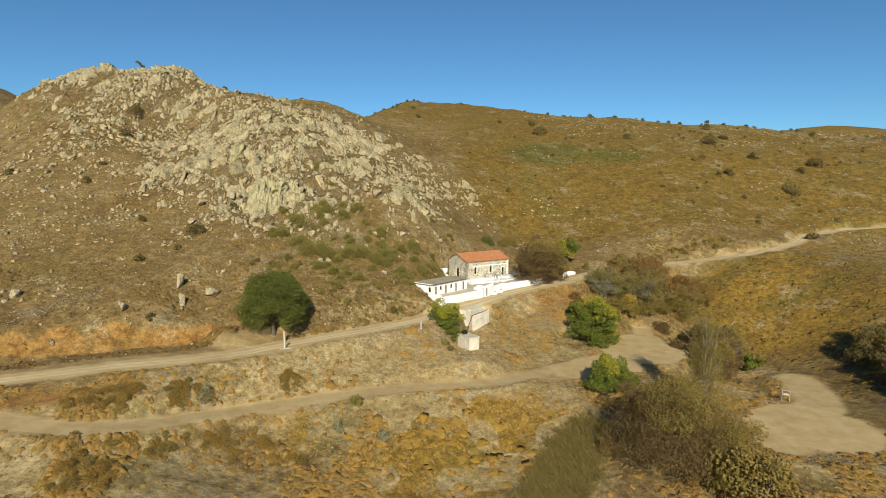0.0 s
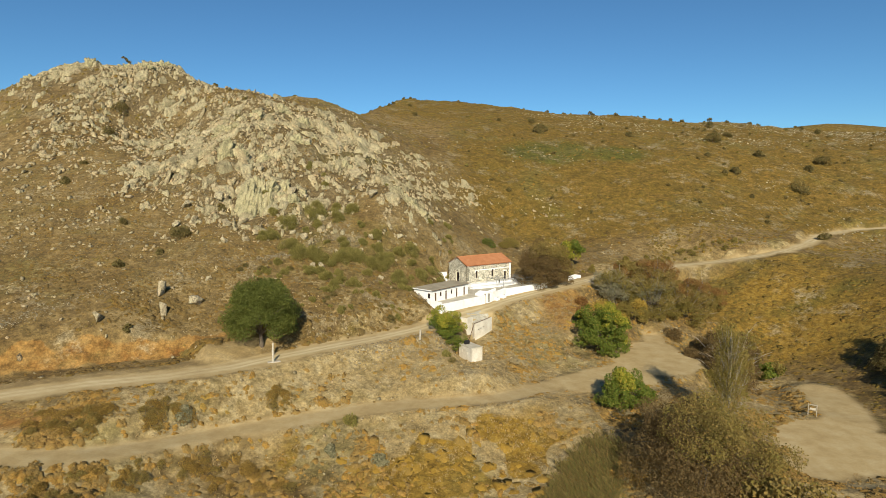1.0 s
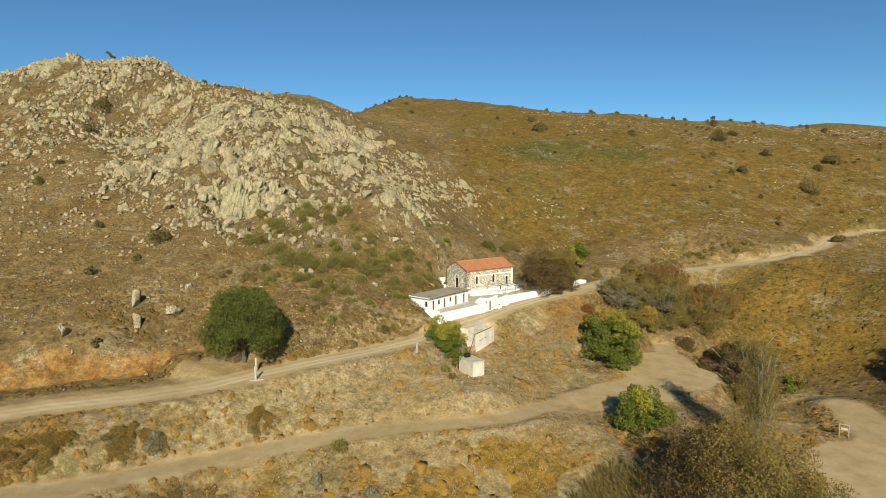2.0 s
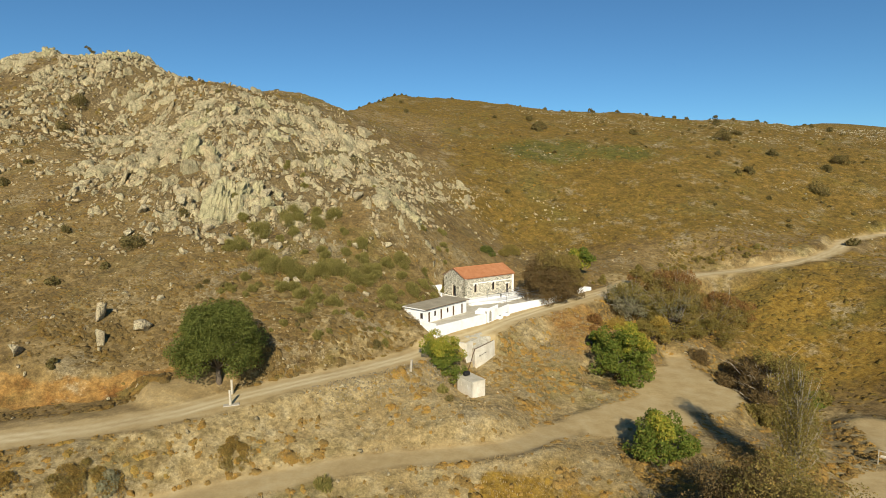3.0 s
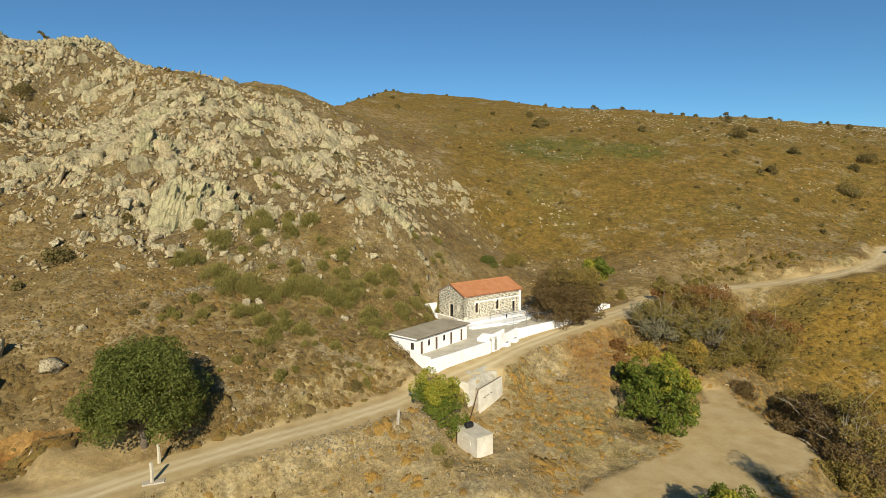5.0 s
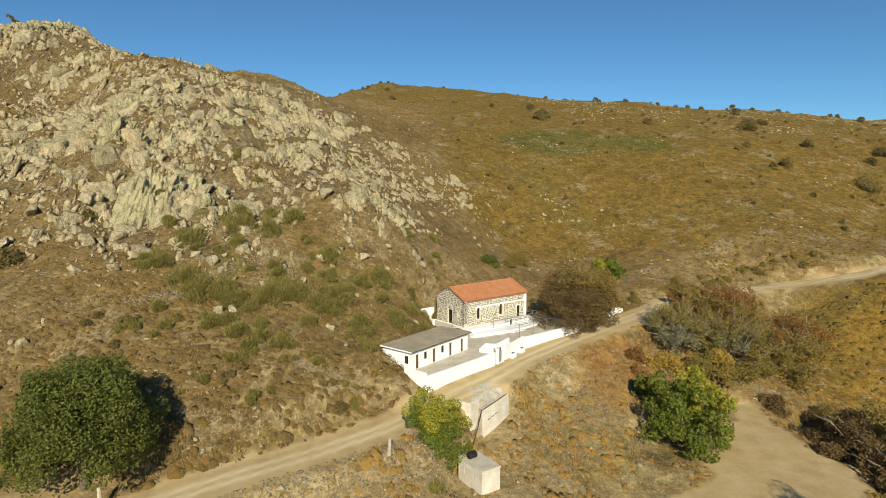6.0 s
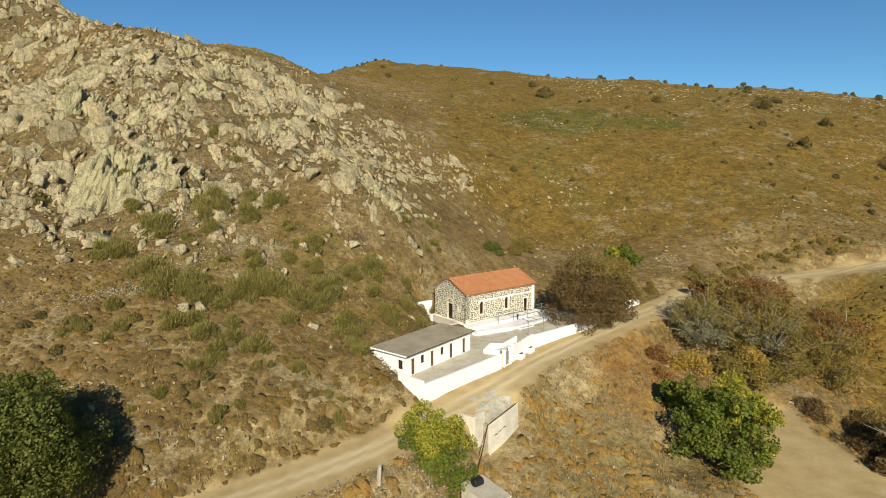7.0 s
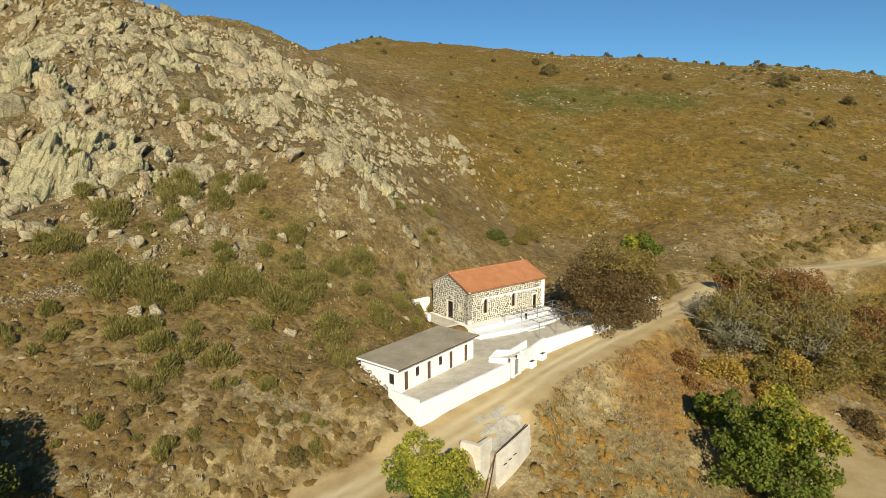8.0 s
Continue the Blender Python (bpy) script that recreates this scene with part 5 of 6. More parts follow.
FAR_SCRUB = [(50, 294, 7.5), (49, 316, 3.9), (93, 287, 4.3), (130, 279, 8.7), (143, 291, 5.2), (146, 316, 4.9), (118, 258, 3.4), (142, 259, 5.4), (166, 253, 7.3), (156, 246, 4.1), (143, 231, 7.7), (122, 241, 4.4), (117, 240, 2.7), (-14, 316, 3.2), (32, 322, 2.6), (50, 260, 1.8), (119, 222, 2.2),
             (199, 307, 3.7), (26, 224, 2.0), (125, 189, 4.1), (113, 201, 2.0), (-18, 348, 2.8)]
for k, (x, y, w) in enumerate(FAR_SCRUB):
    bush(x, y, w, 0.72 * w, LEAF_DARK, "dark rounded shrub on the far hillside", 500 + k, int(150 + 90 * w), 0.6, group="shrubs on the far hill")
for k in range(190):
    x, y = more.uniform(10, 230), more.uniform(200, 330)
    if x < 0.8 * y and clear_of(np.array([x]), np.array([y]), 1.0)[0] and more.rand() < 0.5 + 0.5 * (x > 90):
        w = more.uniform(0.9, 2.2)
        bush(x, y, w, 0.7 * w, (LEAF_DARK, LEAF_DARK, LEAF_OLIVE)[k % 3], "small dark shrub on the far hillside", 950 + k, 110, 0.42, group="shrubs on the far hill")
for k in range(46):
    a, b = UPPER_ROAD[14 + k % 6], UPPER_ROAD[15 + k % 6]
    f = more.rand()
    side = Vector((a[1] - b[1], b[0] - a[0])).normalized() * more.uniform(5.2, 9.0)
    x, y = a[0] + (b[0] - a[0]) * f + side.x, a[1] + (b[1] - a[1]) * f + side.y
    w = more.uniform(1.0, 2.6)
    if clear_of(np.array([x]), np.array([y]), 0.6)[0]:
        bush(x, y, w, 0.65 * w, LEAF_OLIVE, "olive-brown shrub on top of the road cutting", 1100 + k, int(150 + 120 * w), 0.26, group="shrubs above the road")
SKYLINE = [(27, 412, 4.0), (-29, 357, 2.9), (-33, 352, 2.6), (-37, 345, 2.4), (-17, 385, 2.6), (-9, 400, 2.4), (13, 414, 2.4), (75, 355, 2.6), (90, 350, 3.8), (135, 342, 2.4), (156, 338, 3.6), (120, 344, 2.2), (182, 334, 3.0), (205, 330, 3.0), (-41, 330, 2.0)]
SKYLINE += [(float(x), float(crest(np.array([x]))[0]) - 3.0, 1.4 + 1.2 * (k % 3) / 2) for k, x in enumerate(np.concatenate([np.linspace(-40, -10, 9), np.linspace(40, 200, 14), np.linspace(-100, -66, 6)]) + 1.7)]
for k, (x, y, w) in enumerate(SKYLINE):
    bush(x, y, w, 0.9 * w, LEAF_DARK, "small dark bush on the skyline", 600 + k, 260, 0.6, "bush", "bushes on the skyline")
for k, (x, y, w, h, mat, label) in enumerate([(-37, 84, 2.4, 1.3, LEAF_GREY, "blue-green spiky shrub beside brown cushions"), (-16, 82.5, 2.0, 1.2, LEAF_GREY, "grey-green shrub below the track"), (-14, 88, 2.6, 1.2, LEAF_BROOM, "green shrub at the edge of the track"),
                                             (-9, 81, 2.8, 1.4, LEAF_GREY, "grey bare shrub on the dry flat"), (0.5, 107.5, 1.8, 1.4, LEAF_BROOM, "olive shrub beside the pump house"), (1.5, 105, 1.4, 0.8, LEAF_DARK, "dark low shrub in the dry grass"),
                                             (14, 175, 4.2, 3.2, LEAF_DEEP, "dark green shrub behind the chapel"), (23, 190, 7.0, 4.4, LEAF_OLIVE, "olive-green thicket behind the chapel"), (19, 180, 3.5, 2.2, LEAF_OLIVE, "olive shrub behind the chapel"),
                                             (34.5, 143, 4.0, 2.2, LEAF_RUST, "rust-coloured shrub beside the road"), (38.5, 141, 7.5, 3.2, LEAF_OCHRE, "golden ochre shrub below the road"), (42.5, 138.5, 5.0, 2.2, LEAF_OCHRE, "low golden ochre shrub below the road"), (33, 138, 3.0, 1.2, LEAF_RUST, "low rust-brown shrub below the road"), (55, 138, 5.0, 2.2, LEAF_UMBER, "low brown shrub at the edge of the clearing"), (57.5, 131, 6.0, 2.8, LEAF_UMBER, "brown shrub at the edge of the clearing"), (56, 125.5, 5.0, 2.4, LEAF_UMBER, "low brown shrub at the edge of the clearing"),
                                             (53.5, 123, 6.0, 4.2, LEAF_UMBER, "brown shrub in the thicket beside the clearing"), (53.5, 113, 4.5, 1.8, LEAF_BROWN, "low brown shrub in the thicket beside the clearing"), (61, 135, 6.5, 3.6, LEAF_UMBER, "brown shrub in the thicket beside the clearing"), (64, 137, 7.0, 4.0, LEAF_BROWN, "olive-brown shrub in the thicket in the valley")]):
    bush(x, y, w, h, mat, label, 700 + k, int(300 + 260 * w), 0.32)

bed = np.random.RandomState(123)
for k in range(330):
    x = bed.uniform(-62, -14) if k % 2 else bed.uniform(-46, -24)
    upper = k % 5 < 3
    y = float(np.interp(x, [q[0] for q in LOWER_TRACK], [q[1] for q in LOWER_TRACK])) + (bed.uniform(2.6, 9.0) if upper else bed.uniform(-14.0, -2.8))
    px, py = np.array([x]), np.array([y])
    if clear_of(px, py, 1.0)[0] and wander(px, py, 6.5, 11)[0] > 0.40 and (x < -24 or not upper):
        w = bed.uniform(1.2, 2.6)
        bush(x, y, w, 0.42 * w, (LEAF_CUSHION, LEAF_CUSHION, LEAF_BROWN)[k % 3], "broad brown cushion shrub on the dry ground between the tracks", 1400 + k, int(240 + 260 * w), 0.15, "cushion_shrub", "cushion shrubs between the tracks")
tree("tree", -32.3, 104.6, 13.0, 14.6, 13.6, 0.4, 0.42, [(LEAF_DEEP, 1)], "broad round dark green tree beside the dirt road", 11, 76000, 0.17, 0.235, 230, lumps=0.3, z=at(-32.3, 104.6) - 1.2)
tree("fig_tree", 0.6, 114.6, 5.3, 6.6, 5.6, 0.0, 0.14, [(LEAF_BRIGHT, 2), (LEAF_YELLOW, 2)], "yellowing green fig tree below the dirt road", 12, 20000, 0.22, 0.215, 80, stems=3, lumps=0.6)
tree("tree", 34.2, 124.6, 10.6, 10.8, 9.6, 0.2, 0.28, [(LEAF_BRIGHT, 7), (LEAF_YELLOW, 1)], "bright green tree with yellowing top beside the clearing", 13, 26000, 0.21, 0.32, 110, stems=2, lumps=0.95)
tree("tree", 31.3, 131.4, 3.4, 3.8, 3.6, 0.2, 0.16, [(LEAF_BRIGHT, 4), (LEAF_YELLOW, 1)], "small bright green tree above the clearing", 37, 7000, 0.26, 0.32, 34, stems=2)
tree("tree", 29.2, 95.3, 6.6, 7.8, 7.4, 0.2, 0.2, [(LEAF_BRIGHT, 4), (LEAF_YELLOW, 1)], "small green tree at the edge of the track", 14, 13000, 0.26, 0.30, 50, stems=2, lumps=0.8)
tree("tree", 31.0, 73.0, 9.6, 17.0, 19.0, 0.0, 0.35, [(LEAF_UMBER, 4), (LEAF_OLIVE, 1), (LEAF_BROWN, 1)], "large brown and olive autumn tree above the reeds", 15, 84000, 0.18, 0.205, 200, stems=4, lumps=0.6)
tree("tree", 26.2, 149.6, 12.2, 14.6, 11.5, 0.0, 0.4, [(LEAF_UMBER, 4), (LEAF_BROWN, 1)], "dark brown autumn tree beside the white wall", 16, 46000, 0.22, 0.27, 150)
tree("tree", 44.5, 151.0, 8.0, 13.0, 12.0, 0.1, 0.22, [(LEAF_GREY, 3), (LEAF_OLIVE, 2)], "grey-green half-bare tree beside the road", 17, 24000, 0.20, 0.26, 100, bark=MAT_PALE_BARK, stems=4, twigs=260)
tree("tree", 53.5, 147.5, 10.5, 15.0, 13.0, 0.0, 0.28, [(LEAF_OLIVE, 4), (LEAF_GREY, 1), (LEAF_BROWN, 2)], "olive and brown autumn tree in the valley", 18, 32000, 0.19, 0.28, 130, stems=4, twigs=140)
tree("tree", 62.5, 149.0, 10.0, 14.0, 13.0, 0.0, 0.28, [(LEAF_OLIVE, 3), (LEAF_BROWN, 3), (LEAF_RUST, 1)], "olive-brown autumn tree in the valley", 33, 28000, 0.19, 0.28, 120, stems=4, twigs=90)
tree("tree", 58.0, 158.5, 8.5, 14.0, 11.0, 0.0, 0.25, [(LEAF_BROWN, 3), (LEAF_RUST, 2)], "rust-brown autumn tree below the road", 35, 22000, 0.20, 0.28, 100, stems=3, twigs=40)
tree("tree", 70.5, 153.5, 6.5, 11.0, 10.0, 0.0, 0.2, [(LEAF_OLIVE, 3), (LEAF_RUST, 1)], "olive and rust bushy tree on the valley side", 36, 14000, 0.20, 0.28, 70, stems=3)
tree("tree", 52.0, 161.5, 4.5, 8.0, 6.0, 0.0, 0.2, [(LEAF_RUST, 2), (LEAF_BROWN, 2)], "rusty brown tree below the far road", 19, 8000, 0.24, 0.42, 46)
tree("tree", 46.5, 142.0, 4.5, 9.0, 7.0, 0.0, 0.15, [(LEAF_OLIVE, 3), (LEAF_OCHRE, 1)], "olive and ochre bushy tree behind the clearing", 20, 10000, 0.22, 0.28, 50, stems=3)
tree("tree", 56.8, 115.5, 8.0, 11.0, 10.0, 0.0, 0.2, [(LEAF_UMBER, 3), (LEAF_BROWN, 1)], "brown half-bare bushy tree beside the clearing", 21, 17000, 0.20, 0.30, 80, stems=4, twigs=140)
tree("tree", 62.0, 124.5, 10.5, 13.5, 12.0, 0.0, 0.22, [(LEAF_UMBER, 4), (LEAF_OLIVE, 1)], "brown autumn thicket tree beside the clearing", 22, 18000, 0.20, 0.30, 80, stems=4, twigs=60)
tree("tree", 66.5, 132.0, 6.5, 10.0, 9.0, 0.0, 0.2, [(LEAF_UMBER, 2), (LEAF_BROWN, 2), (LEAF_OLIVE, 0.5)], "olive and brown bushy tree in the valley", 23, 15000, 0.20, 0.30, 70, stems=4)
tree("tree", 53.5, 111.0, 3.6, 6.5, 6.5, 0.0, 0.15, [(LEAF_OLIVE, 3), (LEAF_BROWN, 1)], "low olive-brown thicket beside the clearing", 34, 8000, 0.24, 0.28, 46, stems=4)
tree("tree", 71.0, 124.0, 4.0, 6.0, 5.0, 0.2, 0.15, [(LEAF_BRIGHT, 3), (LEAF_OLIVE, 1)], "small green tree at the edge of the valley", 24, 4500, 0.26, 0.36, 30, stems=2)
tree("tree", 92.0, 115.0, 7.0, 11.0, 10.0, 0.0, 0.25, [(LEAF_DARK, 3), (LEAF_OLIVE, 1)], "dark olive tree above the parking lot", 25, 14400, 0.22, 0.30, 70, stems=3)
tree("tree", 88.0, 104.0, 6.0, 9.0, 9.0, 0.0, 0.22, [(LEAF_DARK, 3), (LEAF_BROWN, 1)], "dark brown-green tree above the parking lot", 26, 12800, 0.22, 0.30, 66, stems=3)
tree("tree", 84.5, 94.0, 5.5, 8.0, 9.0, 0.0, 0.2, [(LEAF_DARK, 2), (LEAF_OLIVE, 1)], "dark olive bushy tree above the parking lot", 27, 11200, 0.22, 0.30, 64, stems=3)
tree("tree", 37.0, 63.0, 6.0, 11.0, 11.0, 0.0, 0.25, [(LEAF_OLIVE, 2), (LEAF_BROWN, 2)], "olive and brown bushy tree beside the parking lot", 29, 9000, 0.24, 0.38, 50, stems=4)
tree("tree", 37.5, 168.5, 8.5, 8.0, 7.0, 0.4, 0.2, [(LEAF_YELLOW, 2), (LEAF_BRIGHT, 1)], "yellow-green tree behind the brown tree", 28, 5500, 0.26, 0.40, 36)


def windswept(x, y, seed):
    """A small dark bush on the summit, bent far over by the wind."""
    r = np.random.RandomState(seed)
    ob = thing("windswept_bush", pose(x, y, at(x, y)), "small dark windswept bush leaning on the summit", "bush", "bushes on the skyline")
    part("stem", tube(bmesh.new(), [(1.2, 0, -0.6), (0.9, 0, 1.6), (0.2, 0, 3.2), (-1.0, 0, 4.2), (-2.6, 0, 5.4)], [0.2, 0.2, 0.18, 0.14, 0.05], 6), MAT_BARK, ob)
    t = r.rand(14)[:, None]
    centres = np.array([0.3, 0, 3.2]) * (1 - t) + np.array([-2.5, 0, 5.3]) * t + r.normal(0, 0.2, (14, 3))
    q, f = leaf_cloud(r, centres, np.full(14, 0.45), np.zeros((14, 3)), 700, 0.3, 0.4)
    sheet("crown", q, f, LEAF_DARK, ob)


windswept(-119.6, 230.0, 90)


def poplar(x, y, height, wide, seed, label):
    """A nearly bare upright tree: a tall stem, steep thin branches and a few pale leaves."""
    r = np.random.RandomState(seed)
    ob = thing("poplar", pose(x, y, at(x, y) - 0.1), label, "tree", "bare poplars")
    bm = bmesh.new()
    tube(bm, [(0, 0, -0.3), (0.1, 0.05, height * 0.4), (0, 0.1, height * 0.97)], [0.26, 0.17, 0.02], 7)
    tips = []
    for i in range(150):
        z0 = height * r.uniform(0.08, 0.8)
        a, l = r.rand() * 6.28, height * r.uniform(0.12, 0.3)
        out = wide * 0.5 * r.uniform(0.4, 1.0) * (1 - 0.55 * z0 / height)
        p0, p2 = Vector((0, 0, z0)), Vector((math.cos(a) * out, math.sin(a) * out, min(z0 + l, height)))
        p1 = p0.lerp(p2, 0.5) + Vector((math.cos(a), math.sin(a), 0)) * out * 0.22
        tube(bm, [p0[:], p1[:], p2[:]], [0.055, 0.035, 0.012], 3)
        tips += [p1[:], p2[:]]
    part("trunk", bm, MAT_PALE_BARK, ob, "", True)
    tips = np.array(tips)
    q, f = leaf_cloud(r, tips, np.full(len(tips), 0.75), np.zeros((len(tips), 3)), 13000, 0.2, 0.2)
    sheet("crown", q, f, LEAF_OLIVE, ob)
    return ob


poplar(41.5, 86.5, 15.0, 6.5, 31, "tall nearly bare poplar with pale twigs")
poplar(94.0, 106.0, 13.0, 4.0, 32, "nearly bare poplar above the parking lot")


# ---- the chapel ----
def rubble_stones(name, width, height, top, holes, m, parent, seed):
    """Field stones bedded in a wall face that lies in the x-z plane and looks to -y; top(x): the height of the wall there."""
    r = np.random.RandomState(seed)
    kinds = []
    for s in range(8):
        n = 7
        a = np.sort(r.rand(n) * 0.5 + np.arange(n)) / n * 6.28
        rim = np.stack([np.cos(a), np.zeros(n), np.sin(a)], -1) * r.uniform(0.8, 1.1, (n, 1))
        face = rim * np.array([0.72, 1, 0.72]) + np.array([0, -1.0, 0])
        v = np.concatenate([rim, face, [[0, -1.15, 0]]])
        f = [(j, (j + 1) % n, n + j) for j in range(n)] + [((j + 1) % n, n + (j + 1) % n, n + j) for j in range(n)] + [(n + j, n + (j + 1) % n, 2 * n) for j in range(n)]
        kinds.append((v, np.array(f)))
    px, pz, z, row = [], [], 0.16, 0
    while z < height:
        x = 0.14 + 0.16 * (row % 2)
        while x < width - 0.12:
            jx, jz = x + r.uniform(-0.06, 0.06), z + r.uniform(-0.06, 0.06)
            if jz < top(jx) - 0.14 and not any(abs(jx - hx) < hw / 2 + 0.2 and h0 - 0.15 < jz < h0 + hh + 0.18 for hx, h0, hw, hh in holes):
                px.append(jx)
                pz.append(jz)
            x += r.uniform(0.30, 0.44)
        z, row = z + 0.29, row + 1
    n = len(px)
    where = np.stack([np.array(px), np.zeros(n), np.array(pz)], -1)
    size = np.stack([r.uniform(0.12, 0.20, n), r.uniform(0.03, 0.06, n), r.uniform(0.10, 0.155, n)], -1)
    ob = scattered(name, kinds, where, np.zeros(n), size, MAT_STONE, parent)
    ob.matrix_local = m
    return tagged(ob, "dark field stones bedded in cream mortar", "", "", "stuff")


def chapel():
    L, W, H, R = 14.64, 7.72, 4.54, 1.78
    ob = thing("chapel", CHAPEL, "small stone chapel with terracotta tile roof on a white plinth", "chapel")
    windows = [(3.1, 1.05, 0.8, 2.0), (8.4, 1.1, 0.8, 2.0)]
    door = (12.75, 0.05, 0.75, 2.15)
    front = pierced([(0, 0), (L, 0), (L, H), (0, H)], [arch(*w) for w in windows] + [rect(*door)], 0.6, Matrix())
    wall = part("wall", front, MAT_MORTAR, ob, "rubble stone wall with cream mortar")
    rubble_stones("stonework", L - 0.55, H, lambda x: H, windows + [door], Matrix(), wall, 3)
    gable_m = pose(0, W, 0, 0, 0, -90)
    gdoor, niche = (W / 2, 0.05, 1.15, 2.45), (W - 1.75, 1.7, 0.35, 0.6)
    gable = pierced([(0, 0), (W, 0), (W, H), (W / 2, H + R), (0, H)], [rect(*gdoor), rect(*niche)], 0.6, gable_m)
    wall_b = part("wall", gable, MAT_MORTAR, ob, "stone gable wall with the entrance door")
    rubble_stones("stonework", W, H + R, lambda x: H + R * (1 - abs(x - W / 2) / (W / 2)), [gdoor, niche], gable_m, wall_b, 4)
    part("wall", pierced([(0.6, 0), (L - 0.6, 0), (L - 0.6, H), (0.6, H)], [], 0.6, pose(0, W - 0.6, 0)), MAT_MORTAR, ob)
    part("wall", pierced([(0, 0), (W, 0), (W, H), (W / 2, H + R), (0, H)], [], 0.6, pose(L, 0, 0, 0, 0, 90)), MAT_MORTAR, ob)
    # roof of tile rows
    for side in (0, 1):
        cols, rows = 292, 9
        slope = math.hypot(W / 2 + 0.35, R * (W / 2 + 0.35) / (W / 2))
        u = np.linspace(-0.28, L + 0.28, cols)
        v = np.linspace(0, 1, rows * 2)
        gu, gv = np.meshgrid(u, v)
        lift = 0.026 * np.abs(np.sin(gu / 0.2 * math.pi / 2)) + 0.014 * ((gv * rows) % 1.0)
        yy = W / 2 - gv * (W / 2 + 0.35)
        zz = H + R + 0.10 - gv * R * (W / 2 + 0.35) / (W / 2) + lift
        if side:
            yy = W - yy
        idx = np.arange(gu.size).reshape(gu.shape)
        f = np.stack([idx[:-1, :-1], idx[:-1, 1:], idx[1:, 1:], idx[1:, :-1]], -1).reshape(-1, 4)
        top = np.stack([gu, yy, zz], -1).reshape(-1, 3)
        sheet("roof", np.concatenate([top, top - np.array([0, 0, 0.16])]), np.concatenate([f, f[:, ::-1] + gu.size]), MAT_TILE, ob, "terracotta tile slope")
    bm = bmesh.new()
    for i in range(36):
        x = -0.28 + i * (L + 0.56) / 36
        tube(bm, [(x, W / 2, H + R + 0.1), (x + 0.44, W / 2, H + R + 0.12)], [0.13, 0.11], 8)
    part("ridge_tiles", bm, MAT_TILE, ob)
    bm = bmesh.new()
    box(bm, -0.05, L + 0.08, -0.08, 0.1, H - 0.32, H - 0.15, 0.02)
    part("cornice", bm, MAT_WHITE, ob, "white eaves cornice")
    for a, b in ((0, 1), (1, 0)):
        bm = bmesh.new()
        x0 = -0.1
        p, q = ((-0.35, H - 0.16), (W / 2, H + R + 0.02)) if a == 0 else ((W + 0.35, H - 0.16), (W / 2, H + R + 0.02))
        vs = [bm.verts.new((x, y, z + dz)) for x in (x0, 0.12) for (y, z) in (p, q) for dz in (-0.02, 0.09)]
        for k in ((0, 1, 3, 2), (4, 6, 7, 5), (0, 2, 6, 4), (1, 5, 7, 3), (0, 4, 5, 1), (2, 3, 7, 6)):
            bm.faces.new([vs[i] for i in k])
        part("cornice", bm, MAT_WHITE, ob, "white gable cornice")
    part("corner_pilaster", block(L - 0.5, L + 0.08, -0.09, 0.4, 0, H - 0.03), MAT_WHITE, ob, "whitewashed corner")
    # string course that bends over the first window
    bm = bmesh.new()
    box(bm, 3.85, L - 0.5, -0.09, 0.02, 3.02, 3.24, 0.01)
    part("string_course", bm, MAT_WHITE, ob, "white string course along the wall")
    for (x, z0, w, h) in windows:
        bm = bmesh.new()
        r0, r1, zc, n = w / 2 + 0.02, w / 2 + 0.26, z0 + h - w / 2, 12
        ring = [[bm.verts.new((x + rr * math.cos(math.pi * i / n), yy, zc + rr * math.sin(math.pi * i / n))) for i in range(n + 1)] for rr, yy in ((r0, 0.0), (r0, -0.1), (r1, -0.1), (r1, 0.0))]
        for j in range(4):
            for i in range(n):
                bm.faces.new((ring[j][i], ring[j][i + 1], ring[(j + 1) % 4][i + 1], ring[(j + 1) % 4][i]))
        part("window_arch", bm, MAT_WHITE, ob, "white arch over the window")
        win = part("window", pierced(arch(x, z0, w, h), [arch(x, z0 + 0.08, w - 0.16, h - 0.16)], 0.08, pose(0, 0.2, 0)), MAT_WOOD, ob, "arched window in a dark frame")
        part("pane", pierced(arch(x, z0 + 0.06, w - 0.12, h - 0.12), [], 0.02, pose(0, 0.24, 0)), MAT_DARK, win)
        bm = block(x - 0.03, x + 0.03, 0.19, 0.23, z0 + 0.06, z0 + h - 0.06, 0)
        box(bm, x - w / 2 + 0.05, x + w / 2 - 0.05, 0.192, 0.228, z0 + h * 0.55, z0 + h * 0.55 + 0.05)
        part("glazing_bar", bm, MAT_WOOD, win)
    for (x, z0, w, h), m in ((door, Matrix()), (gdoor, gable_m)):
        d = part("door", block(x - w / 2 + 0.02, x + w / 2 - 0.02, 0.22, 0.28, z0, z0 + h - 0.02, 0.01), MAT_DARK, ob, "dark closed door")
        d.matrix_local = m
        for s in (-1, 1):
            f = part("door_frame", block(x + s * (w / 2 - 0.04) - 0.05, x + s * (w / 2 - 0.04) + 0.05, 0.12, 0.22, z0, z0 + h, 0.01), MAT_WOOD, ob)
            f.matrix_local = m
    lintel = part("lintel", block(door[0] - 0.6, door[0] + 0.6, -0.1, 0.05, 2.2, 2.42, 0.01), MAT_WHITE, ob, "white door lintel")
    n = part("niche", block(niche[0] - 0.17, niche[0] + 0.17, 0.3, 0.34, niche[1], niche[1] + niche[3], 0), MAT_DARK, ob, "small dark niche")
    n.matrix_local = gable_m
    bm = bmesh.new()
    n0, zc = 14, 2.5
